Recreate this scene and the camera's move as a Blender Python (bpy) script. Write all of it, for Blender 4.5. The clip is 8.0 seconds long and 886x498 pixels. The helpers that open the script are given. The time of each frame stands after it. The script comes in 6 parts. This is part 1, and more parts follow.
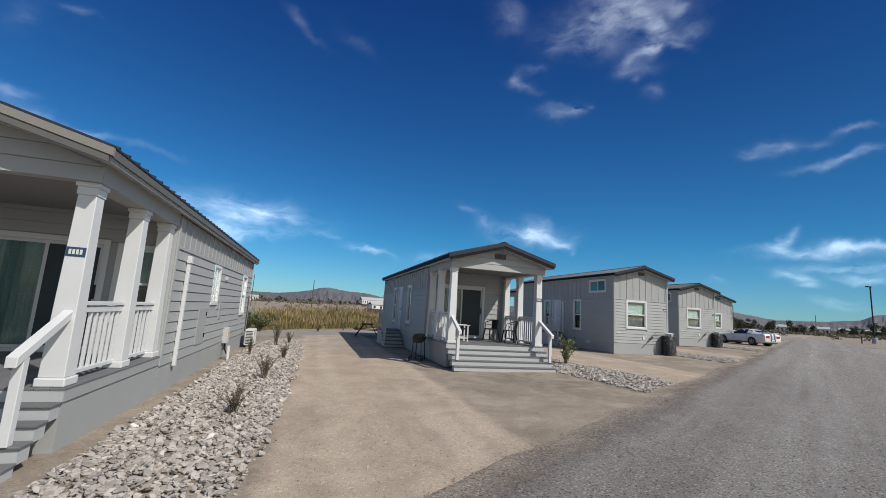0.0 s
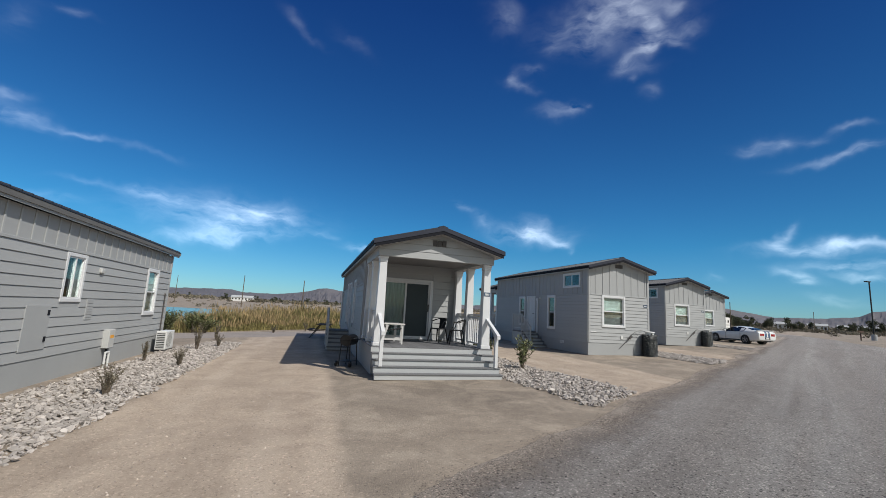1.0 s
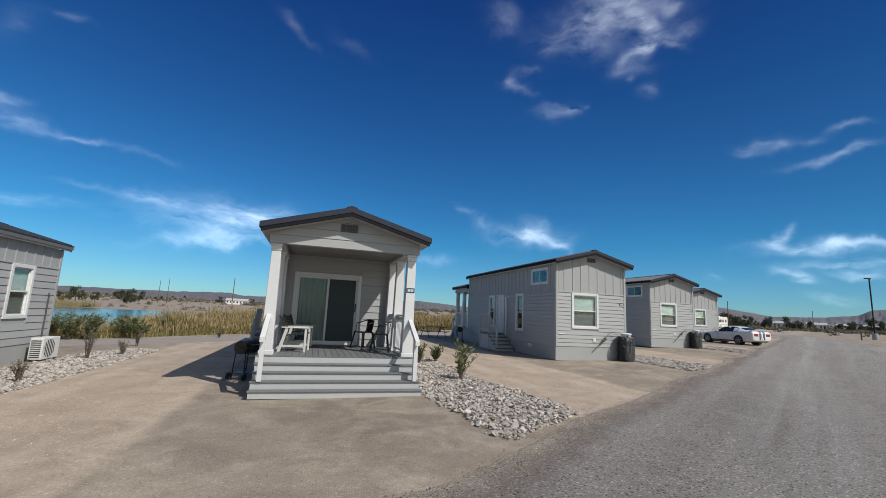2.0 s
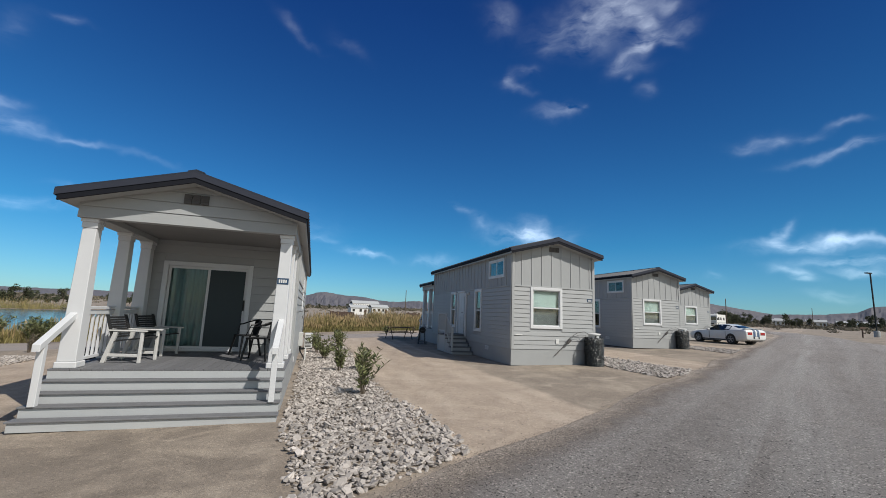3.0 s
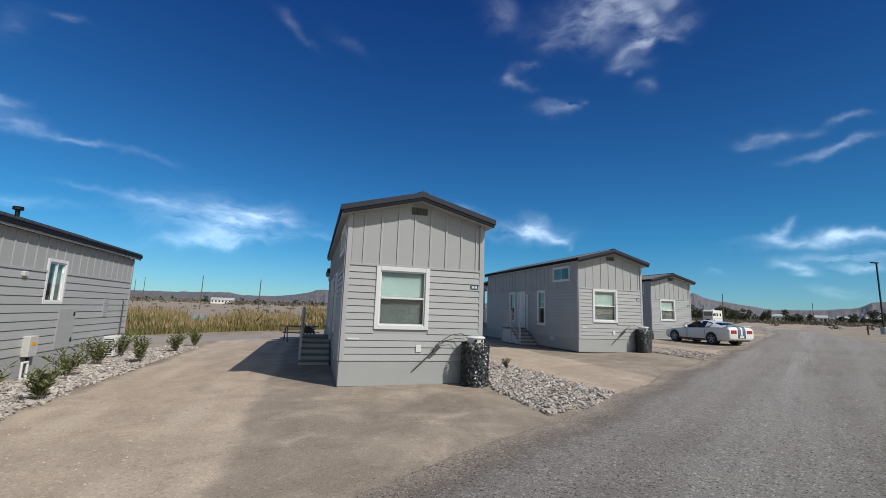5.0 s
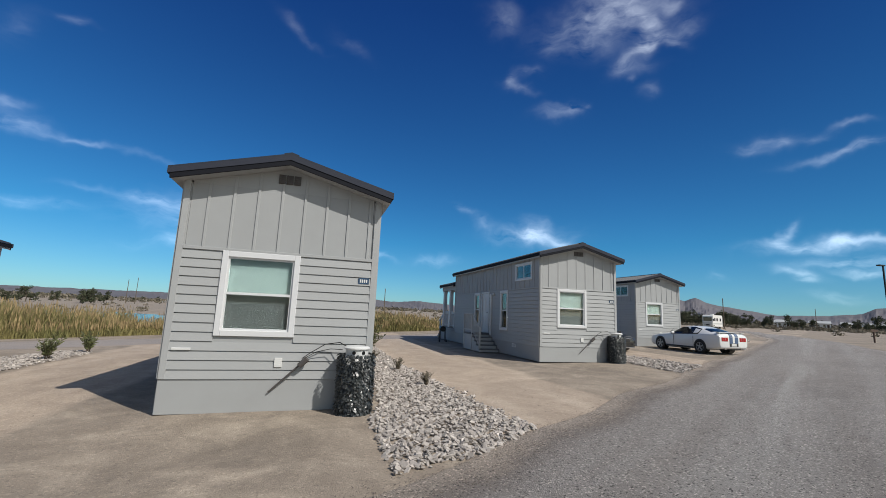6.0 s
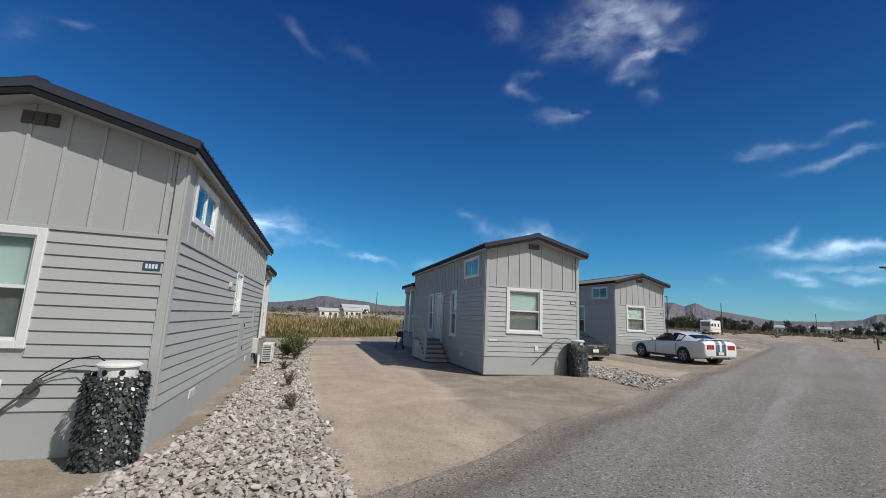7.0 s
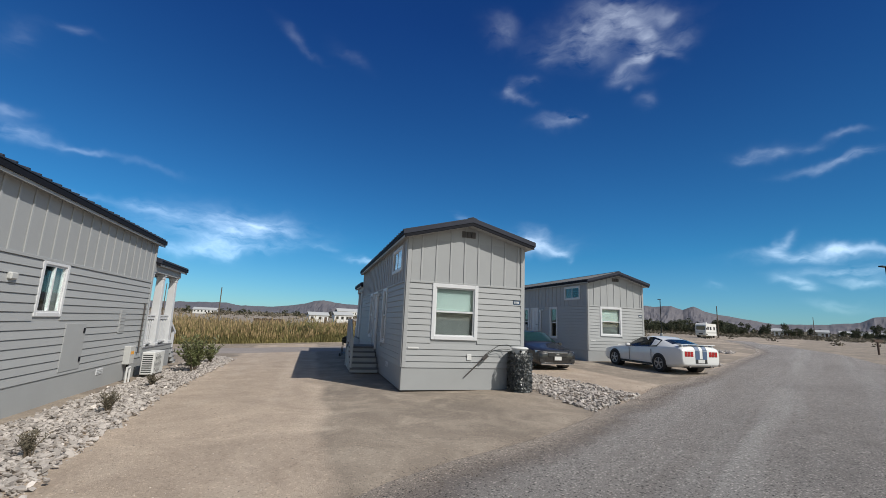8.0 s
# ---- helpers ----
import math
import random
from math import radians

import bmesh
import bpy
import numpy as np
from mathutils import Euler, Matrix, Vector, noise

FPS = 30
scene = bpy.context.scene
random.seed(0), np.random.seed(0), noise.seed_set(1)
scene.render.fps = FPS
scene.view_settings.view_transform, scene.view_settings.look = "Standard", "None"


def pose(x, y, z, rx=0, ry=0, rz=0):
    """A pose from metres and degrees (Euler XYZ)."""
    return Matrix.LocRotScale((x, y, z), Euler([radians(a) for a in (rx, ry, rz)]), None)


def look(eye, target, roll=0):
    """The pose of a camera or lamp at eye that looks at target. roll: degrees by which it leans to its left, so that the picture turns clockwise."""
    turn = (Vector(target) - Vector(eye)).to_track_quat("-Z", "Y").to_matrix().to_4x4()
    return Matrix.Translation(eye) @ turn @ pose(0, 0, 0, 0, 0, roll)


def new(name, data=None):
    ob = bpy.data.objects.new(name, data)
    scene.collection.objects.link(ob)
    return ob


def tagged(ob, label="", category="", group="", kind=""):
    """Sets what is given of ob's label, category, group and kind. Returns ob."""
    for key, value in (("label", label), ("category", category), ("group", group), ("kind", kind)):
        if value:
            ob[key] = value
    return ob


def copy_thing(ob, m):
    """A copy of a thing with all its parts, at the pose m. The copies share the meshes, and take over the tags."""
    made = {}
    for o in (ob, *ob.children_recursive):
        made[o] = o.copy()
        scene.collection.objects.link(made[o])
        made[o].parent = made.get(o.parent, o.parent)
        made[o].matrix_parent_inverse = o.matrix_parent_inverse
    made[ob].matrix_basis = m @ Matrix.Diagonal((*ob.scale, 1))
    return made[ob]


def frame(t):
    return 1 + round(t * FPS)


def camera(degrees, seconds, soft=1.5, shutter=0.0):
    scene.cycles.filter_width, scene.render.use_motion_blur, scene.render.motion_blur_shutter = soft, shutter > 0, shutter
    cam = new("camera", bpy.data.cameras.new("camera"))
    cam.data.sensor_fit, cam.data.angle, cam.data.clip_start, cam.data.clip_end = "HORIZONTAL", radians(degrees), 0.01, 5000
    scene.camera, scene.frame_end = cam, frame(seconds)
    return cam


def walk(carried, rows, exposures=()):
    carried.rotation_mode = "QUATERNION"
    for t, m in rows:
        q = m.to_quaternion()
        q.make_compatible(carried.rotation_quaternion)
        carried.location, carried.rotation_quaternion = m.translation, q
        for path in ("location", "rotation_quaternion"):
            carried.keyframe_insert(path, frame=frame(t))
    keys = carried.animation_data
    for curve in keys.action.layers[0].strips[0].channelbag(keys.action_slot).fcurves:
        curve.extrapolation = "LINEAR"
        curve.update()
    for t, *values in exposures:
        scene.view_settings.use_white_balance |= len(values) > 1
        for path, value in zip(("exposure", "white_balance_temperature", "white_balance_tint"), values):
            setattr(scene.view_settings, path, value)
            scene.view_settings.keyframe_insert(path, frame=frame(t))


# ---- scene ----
cam = camera(93.4, 8.0, soft=0.85)
METRES, EYE, TILT, LEAN, TURN = 26.471, 1.8, 0.0, 0.0, -16.5
ROWS = [
    (0.0, 0.0, 0.0, 0.0, -0.54, 8.59, -3.58),
    (0.5, 0.0382, 0.0394, 0.0007, -0.59, 8.57, -3.3),
    (1.0, 0.0764, 0.0802, 0.0011, -0.64, 8.59, -3.13),
    (1.5, 0.1155, 0.1216, 0.0023, -0.67, 8.74, -2.93),
    (3.0, 0.2393, 0.2523, 0.0048, -0.68, 8.85, -2.26),
    (3.5, 0.2837, 0.3, 0.0057, -0.63, 8.73, -2.15),
    (4.0, 0.3293, 0.349, 0.0066, -0.62, 8.55, -2.03),
    (4.5, 0.3747, 0.3981, 0.0071, -0.61, 8.43, -1.93),
    (6.0, 0.5088, 0.5432, 0.0104, -0.4, 8.86, -2.44),
    (6.5, 0.5529, 0.5906, 0.0112, -0.38, 9.28, -2.54),
    (7.0, 0.5969, 0.6376, 0.0123, -0.41, 9.48, -2.6),
    (7.5, 0.6403, 0.6835, 0.0135, -0.5, 9.76, -2.54),
    (8.0, 0.6842, 0.7291, 0.0147, -0.62, 10.05, -2.43),
]
walk(cam, [(t, pose(0, 0, EYE, TILT, LEAN, TURN) @ pose(METRES * x, METRES * y, METRES * z, 90 + pitch, roll, yaw)) for t, x, y, z, yaw, pitch, roll in ROWS])

# ---- world, sun ----
SUN_AZ, SUN_EL = radians(142.0), radians(45.5)
SUN_DIR = Vector((math.sin(SUN_AZ) * math.cos(SUN_EL), math.cos(SUN_AZ) * math.cos(SUN_EL), math.sin(SUN_EL)))
sun = new("sun", bpy.data.lights.new("sun", "SUN"))
sun.data.energy, sun.data.angle, sun.data.color = 4.0, radians(0.53), (1.0, 0.96, 0.9)
sun.matrix_world = look(SUN_DIR * 100, (0, 0, 0))


def direction(az, el):
    a, e = radians(az), radians(el)
    return Vector((math.sin(a) * math.cos(e), math.cos(a) * math.cos(e), math.sin(e)))


world = bpy.data.worlds.new("sky")
scene.world = world
world.use_nodes = True
wn, wl = world.node_tree.nodes, world.node_tree.links
wn.clear()


def wnode(kind, **inputs):
    n = wn.new(kind)
    for k, v in inputs.items():
        n.inputs[k.replace("_", " ")].default_value = v
    return n


def wmath(op, a, b=None, c=None, clamp=False):
    n = wn.new("ShaderNodeMath")
    n.operation, n.use_clamp = op, clamp
    for i, v in enumerate((a, b, c)):
        if v is None:
            continue
        if isinstance(v, (int, float)):
            n.inputs[i].default_value = v
        else:
            wl.new(v, n.inputs[i])
    return n.outputs[0]


def wdot(vec, d):
    n = wn.new("ShaderNodeVectorMath")
    n.operation = "DOT_PRODUCT"
    wl.new(vec, n.inputs[0])
    n.inputs[1].default_value = d
    return n.outputs["Value"]


sky = wn.new("ShaderNodeTexSky")
sky.sky_type, sky.sun_disc = "NISHITA", False
sky.sun_elevation, sky.sun_rotation = SUN_EL, SUN_AZ
sky.altitude, sky.air_density, sky.dust_density, sky.ozone_density = 200, 1.0, 0.2, 2.0
ray_dir = wn.new("ShaderNodeTexCoord").outputs["Generated"]

def wvec(op, a, b):
    n = wn.new("ShaderNodeVectorMath")
    n.operation = op
    for i, v in enumerate((a, b)):
        if isinstance(v, tuple):
            n.inputs[i].default_value = v
        else:
            wl.new(v, n.inputs[i])
    return n.outputs[0]


def wnoise(vec, scale, detail, rough):
    n = wnode("ShaderNodeTexNoise", Scale=scale, Detail=detail, Roughness=rough)
    wl.new(vec, n.inputs["Vector"])
    return n


# cirrus: soft streaks, drawn out and curled by two scales of noise
curl = ray_dir
for scale_, amount in ((6.0, 0.05), (17.0, 0.034), (45.0, 0.013)):
    shove = wvec("SUBTRACT", wnoise(ray_dir, scale_, 2.0, 0.5).outputs["Color"], (0.5, 0.5, 0.5))
    curl = wvec("ADD", curl, wvec("MULTIPLY", shove, (amount, amount, amount)))
thread = wnoise(wvec("MULTIPLY", curl, (1.0, 1.0, 3.2)), 13.0, 4.5, 0.56).outputs["Fac"]
layers = []


def puff(az, el, hw, hh, tilt, dens):
    """One streak: azimuth, elevation, half length, half width (degrees), tilt, density."""
    d = direction(az, el)
    right = d.cross(Vector((0, 0, 1))).normalized()
    up = right.cross(d).normalized()
    c, q = math.cos(radians(tilt)), math.sin(radians(tilt))
    hw, hh = hw * 1.5 + hh * 0.8, hh * 2.3
    u = wdot(curl, (right * c + up * q) / math.tan(radians(hw)))
    v = wdot(curl, (up * c - right * q) / math.tan(radians(hh)))
    fall = wmath("POWER", 0.02, wmath("MULTIPLY_ADD", u, u, wmath("MULTIPLY", v, v)))
    layers.append(wmath("MULTIPLY", fall, dens * (0.45 if el > 14 else 0.62)))


puff(38.4, 36.3, 6.24, 1.72, 1, 0.4)
puff(35.6, 36.6, 1.26, 0.29, 13, 0.35)
puff(36.7, 34.6, 3.36, 1.31, 0, 0.28)
puff(40.3, 37.6, 3.44, 1.38, -13, 0.42)
puff(44.1, 35.0, 1.19, 0.62, -69, 0.8)
puff(43.6, 32.9, 1.33, 0.70, 37, 0.9)
puff(46.1, 33.0, 1.45, 0.46, -35, 0.55)
puff(47.6, 33.8, 1.59, 0.78, 3, 0.28)
puff(41.0, 31.6, 1.31, 0.79, 23, 0.42)
puff(42.1, 30.8, 2.18, 0.61, -8, 0.15)
puff(46.5, 36.4, 0.82, 0.54, 13, 0.25)
puff(23.8, 38.0, 1.72, 1.06, -19, 0.27)
puff(31.4, 34.0, 0.96, 0.74, 19, 0.12)
puff(25.7, 30.7, 0.86, 0.46, 49, 0.3)
puff(28.1, 31.4, 1.47, 0.52, 2, 0.2)
puff(26.9, 29.7, 1.90, 0.40, -21, 0.32)
puff(32.0, 26.6, 2.37, 0.68, 1, 0.33)
puff(33.5, 26.6, 1.00, 0.34, -10, 0.4)
puff(35.4, 26.9, 0.81, 0.27, 27, 0.22)
puff(44.0, 27.8, 0.75, 0.68, 20, 0.18)
puff(41.9, 29.6, 0.48, 0.31, -2, 0.15)
puff(54.8, 19.8, 2.36, 0.54, 5, 0.35)
puff(56.6, 19.8, 0.63, 0.35, 10, 0.3)
puff(58.8, 19.6, 1.43, 0.28, -3, 0.2)
puff(62.1, 20.0, 1.52, 0.27, -1, 0.4)
puff(61.1, 17.5, 3.79, 0.33, 2, 0.5)
puff(63.4, 17.7, 1.46, 0.32, -4, 0.3)
puff(56.7, 10.2, 1.35, 0.30, 36, 0.55)
puff(55.8, 9.2, 0.62, 0.36, -26, 0.35)
puff(59.0, 8.7, 5.17, 0.46, -0, 0.7)
puff(61.6, 9.1, 3.12, 0.39, -5, 0.5)
puff(60.8, 7.0, 3.92, 0.39, 2, 0.45)
puff(61.8, 6.7, 2.73, 0.60, -7, 0.35)
puff(62.5, 5.7, 1.90, 0.27, -6, 0.5)
puff(57.3, 5.8, 1.88, 0.41, -18, 0.5)
puff(58.2, 5.1, 0.83, 0.23, -8, 0.4)
puff(60.3, 3.4, 2.11, 0.33, -3, 0.3)
puff(49.5, 6.1, 0.96, 0.26, -5, 0.2)
puff(-11.4, 10.3, 8.53, 1.64, 3, 0.42)
puff(-7.3, 11.4, 4.96, 0.78, -4, 0.5)
puff(-10.6, 7.9, 8.46, 0.55, 10, 0.4)
puff(-10.9, 9.2, 4.83, 0.89, 25, 0.4)
puff(-18.6, 11.3, 3.87, 0.44, -3, 0.45)
puff(-25.0, 11.7, 2.67, 0.29, 3, 0.13)
puff(0.1, 9.2, 1.99, 0.30, -5, 0.18)
puff(-30.8, 16.6, 2.67, 0.57, -5, 0.6)
puff(-25.8, 16.5, 2.08, 0.23, 3, 0.42)
puff(-31.8, 18.1, 1.43, 0.35, 9, 0.3)
puff(-20.1, 16.2, 3.79, 0.31, -6, 0.12)
puff(-29.3, 9.2, 3.86, 0.38, 3, 0.28)
puff(-28.7, 26.9, 1.09, 0.30, 9, 0.22)
puff(-32.6, 24.7, 1.89, 0.85, 51, 0.1)
puff(-5.1, 34.4, 2.75, 0.41, -31, 0.2)
puff(2.4, 33.7, 2.42, 0.61, -28, 0.08)
puff(5.6, 7.6, 3.46, 0.38, -9, 0.4)
puff(7.1, 7.3, 1.70, 0.31, -8, 0.22)
puff(15.0, 7.3, 2.83, 0.46, 1, 0.3)
puff(19.0, 14.3, 1.23, 0.38, -29, 0.32)
puff(22.1, 12.2, 2.17, 0.69, -31, 0.16)
puff(28.8, 10.9, 5.21, 0.91, -1, 0.42)
puff(29.1, 11.0, 2.44, 0.68, 1, 0.5)
puff(32.5, 10.2, 1.09, 0.45, -9, 0.4)
puff(33.7, 9.2, 0.49, 0.30, 38, 0.22)
puff(29.3, 12.4, 2.25, 0.60, -10, 0.16)
cover = layers[0]
for layer in layers[1:]:
    cover = wmath("ADD", cover, layer)
# thin between the threads, dense along them
cover = wmath("MULTIPLY", cover, wmath("MAXIMUM", wmath("MULTIPLY_ADD", thread, 4.4, -1.3), 0.0))
cover = wmath("MINIMUM", wmath("MAXIMUM", cover, 0.0), 0.82)
tint = wn.new("ShaderNodeMix")
tint.data_type, tint.blend_type = "RGBA", "MULTIPLY"
tint.inputs["Factor"].default_value = 1.0
wl.new(sky.outputs[0], tint.inputs[6])
# a deep desert blue overhead, paler towards the horizon
height = wn.new("ShaderNodeSeparateXYZ")
wl.new(ray_dir, height.inputs[0])
deep = wn.new("ShaderNodeValToRGB")
wl.new(height.outputs[2], deep.inputs[0])
deep.color_ramp.elements[0].position, deep.color_ramp.elements[0].color = 0.0, (0.44, 0.78, 1.06, 1)
deep.color_ramp.elements[1].position, deep.color_ramp.elements[1].color = 0.62, (0.1, 0.37, 0.86, 1)
low = deep.color_ramp.elements.new(0.16)
low.color = (0.19, 0.69, 1.02, 1)
# the bright pale sky round the sun
aureole = wn.new("ShaderNodeMapRange")
aureole.interpolation_type = "SMOOTHSTEP"
aureole.inputs["From Min"].default_value, aureole.inputs["From Max"].default_value = 0.58, 0.93
wl.new(wdot(ray_dir, SUN_DIR), aureole.inputs["Value"])
glow = wn.new("ShaderNodeMix")
glow.data_type = "RGBA"
wl.new(aureole.outputs[0], glow.inputs["Factor"])
behind = wn.new("ShaderNodeMapRange")
behind.interpolation_type = "SMOOTHSTEP"
behind.inputs["From Min"].default_value, behind.inputs["From Max"].default_value = 0.4, -0.5
wl.new(wdot(ray_dir, direction(16, 0)), behind.inputs["Value"])
haze = wn.new("ShaderNodeMix")
haze.data_type = "RGBA"
wl.new(behind.outputs[0], haze.inputs["Factor"])
wl.new(deep.outputs[0], haze.inputs[6])
haze.inputs[7].default_value = (0.95, 0.98, 1.0, 1)
side = wn.new("ShaderNodeMapRange")
side.inputs["From Min"].default_value, side.inputs["From Max"].default_value = 0.05, 0.5
side.inputs["To Min"].default_value, side.inputs["To Max"].default_value = 1.04, 0.8
wl.new(wdot(ray_dir, SUN_DIR), side.inputs["Value"])
shade = wn.new("ShaderNodeMix")
shade.data_type, shade.blend_type = "RGBA", "MULTIPLY"
shade.inputs["Factor"].default_value = 1.0
wl.new(haze.outputs[2], shade.inputs[6])
wl.new(side.outputs[0], shade.inputs[7])
wl.new(shade.outputs[2], glow.inputs[6])
glow.inputs[7].default_value = (2.5, 1.9, 1.25, 1)
wl.new(glow.outputs[2], tint.inputs[7])
mix = wn.new("ShaderNodeMix")
mix.data_type, mix.blend_type = "RGBA", "ADD"
wl.new(cover, mix.inputs["Factor"])
wl.new(tint.outputs[2], mix.inputs[6])
mix.inputs[7].default_value = (7.8, 8.4, 8.8, 1)
bg = wnode("ShaderNodeBackground", Strength=0.09)
wl.new(mix.outputs[2], bg.inputs[0])
out = wn.new("ShaderNodeOutputWorld")
wl.new(bg.outputs[0], out.inputs[0])


# ---- materials ----
def material(name, color, color2=None, rough=0.7, metal=0.0, scale=6.0, fine=90.0, var=0.5, bump=0.1, bump_scale=None,
             stretch=(1, 1, 1), rand=0.0, island=0.0, coords="Object", spec=0.5):
    m = bpy.data.materials.new(name)
    m.use_nodes = True
    nt = m.node_tree
    n, l = nt.nodes, nt.links
    b = n["Principled BSDF"]
    color2 = color2 or tuple(c * 0.8 for c in color)
    tc = n.new("ShaderNodeTexCoord")
    mp = n.new("ShaderNodeMapping")
    mp.inputs["Scale"].default_value = stretch
    l.new(tc.outputs[coords], mp.inputs[0])
    n1, n2 = n.new("ShaderNodeTexNoise"), n.new("ShaderNodeTexNoise")
    for k, sc, dt in ((n1, scale, 5.0), (n2, fine, 3.0)):
        l.new(mp.outputs[0], k.inputs["Vector"])
        k.inputs["Scale"].default_value, k.inputs["Detail"].default_value, k.inputs["Roughness"].default_value = sc, dt, 0.6
    add = n.new("ShaderNodeMath")
    add.operation = "MULTIPLY_ADD"
    l.new(n2.outputs["Fac"], add.inputs[0])
    add.inputs[1].default_value = 0.5
    l.new(n1.outputs["Fac"], add.inputs[2])
    fac = n.new("ShaderNodeMapRange")
    fac.inputs["From Min"].default_value, fac.inputs["From Max"].default_value = 0.75 - 0.25 / max(var, 0.05), 0.75 + 0.25 / max(var, 0.05)
    l.new(add.outputs[0], fac.inputs["Value"])
    mx = n.new("ShaderNodeMix")
    mx.data_type = "RGBA"
    l.new(fac.outputs[0], mx.inputs["Factor"])
    mx.inputs[6].default_value, mx.inputs[7].default_value = (*color, 1), (*color2, 1)
    col = mx.outputs[2]
    if rand or island:
        src = n.new("ShaderNodeNewGeometry").outputs["Random Per Island"] if island else n.new("ShaderNodeObjectInfo").outputs["Random"]
        mr = n.new("ShaderNodeMapRange")
        a = island or rand
        mr.inputs["To Min"].default_value, mr.inputs["To Max"].default_value = 1 - a, 1 + a
        l.new(src, mr.inputs["Value"])
        hs = n.new("ShaderNodeHueSaturation")
        l.new(mr.outputs[0], hs.inputs["Value"])
        l.new(col, hs.inputs["Color"])
        col = hs.outputs[0]
    l.new(col, b.inputs["Base Color"])
    b.inputs["Roughness"].default_value, b.inputs["Metallic"].default_value = rough, metal
    b.inputs["Specular IOR Level"].default_value = spec
    if bump:
        bp = n.new("ShaderNodeBump")
        bp.inputs["Strength"].default_value = bump
        bp.inputs["Distance"].default_value = bump_scale or 0.01
        l.new(add.outputs[0], bp.inputs["Height"])
        l.new(bp.outputs[0], b.inputs["Normal"])
    return m


SIDING = material("grey_siding_paint", (0.375, 0.382, 0.38), (0.325, 0.332, 0.33), 0.62, scale=1.3, fine=60, bump=0.12, stretch=(1, 1, 3), rand=0.025)
# siding grey made darker: the shade under the porch roof is in this colour
PORCHCEIL = material("shade_darkened_porch_ceiling", (0.23, 0.225, 0.22), (0.19, 0.187, 0.183), 0.75, scale=2, fine=60, bump=0.05)
SKIRT = material("grey_skirting", (0.36, 0.37, 0.372), (0.3, 0.305, 0.302), 0.7, scale=1.1, fine=80, bump=0.1)
WHITE = material("white_trim_paint", (0.655, 0.66, 0.665), (0.58, 0.583, 0.585), 0.45, scale=3, fine=60, bump=0.05)
FASCIA = material("charcoal_fascia", (0.015, 0.016, 0.021), (0.01, 0.011, 0.015), 0.7, scale=4, fine=50, bump=0.05, spec=0.12)
RAKE = material("charcoal_rake_trim", (0.042, 0.046, 0.062), (0.032, 0.036, 0.05), 0.6, scale=4, fine=50, bump=0.05, spec=0.15)
GREYRAKE = material("weathered_beige_rake_trim", (0.27, 0.255, 0.225), (0.22, 0.208, 0.185), 0.6, scale=2.5, fine=50, bump=0.05, spec=0.2)
GREYFASCIA = material("grey_fascia", (0.15, 0.147, 0.143), (0.115, 0.113, 0.11), 0.65, scale=3, fine=50, bump=0.05, spec=0.2)
ROOF = material("charcoal_roof_metal", (0.034, 0.039, 0.053), (0.026, 0.03, 0.042), 0.5, 0.0, scale=2, fine=40, bump=0.05, spec=0.25)
DECK = material("grey_deck_boards", (0.17, 0.17, 0.175), (0.12, 0.12, 0.125), 0.75, scale=4, fine=70, bump=0.25, stretch=(4, 0.5, 1), rand=0.1)
RISER = material("grey_riser_paint", (0.47, 0.48, 0.48), (0.38, 0.39, 0.39), 0.65, scale=2.5, fine=60, bump=0.1)
DARK = material("black_metal", (0.014, 0.014, 0.015), (0.022, 0.021, 0.02), 0.4, 0.5, scale=10, fine=80, bump=0.05)
VENTM = material("brown_vent", (0.09, 0.08, 0.075), None, 0.6, scale=6, bump=0.05)
CURTAIN = material("pale_green_curtain", (0.26, 0.35, 0.345), (0.18, 0.26, 0.26), 0.9, scale=2, fine=30, bump=0.1)
DOORSCREEN = material("black_door_screen", (0.028, 0.042, 0.046), (0.022, 0.034, 0.038), 0.6, scale=3, fine=200, bump=0.1)
BLIND = material("pale_window_blind", (0.26, 0.315, 0.312), (0.21, 0.255, 0.253), 0.8, scale=2, fine=40, bump=0.1, stretch=(1, 1, 12))
DIMBLIND = material("dim_grey_blind", (0.12, 0.135, 0.135), (0.09, 0.1, 0.1), 0.8, scale=2, fine=40, bump=0.1, stretch=(1, 1, 8))
SCREEN = material("insect_screen", (0.078, 0.084, 0.086), (0.06, 0.065, 0.067), 0.7, scale=3, fine=200, bump=0.1)
# the rooms' lack of light is put into this dark colour
ROOM = material("unlit_dark_interior", (0.09, 0.085, 0.08), (0.06, 0.06, 0.06), 0.9, scale=1, bump=0)
GREYWOOD = material("grey_white_wood", (0.62, 0.61, 0.58), (0.48, 0.47, 0.45), 0.7, scale=5, fine=60, bump=0.15)
BOXM = material("beige_electric_box", (0.52, 0.52, 0.5), (0.44, 0.44, 0.42), 0.5, scale=5, bump=0.03)
YELLOW = material("orange_warning_label", (0.85, 0.38, 0.04), None, 0.5, scale=8, bump=0)
SIGNBLUE = material("blue_grey_number_plate", (0.03, 0.07, 0.13), (0.025, 0.055, 0.11), 0.4, scale=8, bump=0)
PLAINWHITE = material("white_plastic", (0.68, 0.68, 0.66), (0.58, 0.58, 0.56), 0.45, scale=6, bump=0.03)
ROCK = material("pale_crushed_rock", (0.445, 0.406, 0.369), (0.31, 0.272, 0.242), 0.85, scale=9, fine=60, bump=0.5, island=0.32)
STONE = material("pale_loose_stone", (0.6, 0.55, 0.5), (0.43, 0.38, 0.34), 0.85, scale=9, fine=60, bump=0.4, rand=0.4)
LEAFCOVER = material("black_green_leaf_cover", (0.016, 0.018, 0.017), (0.06, 0.064, 0.062), 0.33, scale=12, fine=40, bump=0.1, island=0.6)
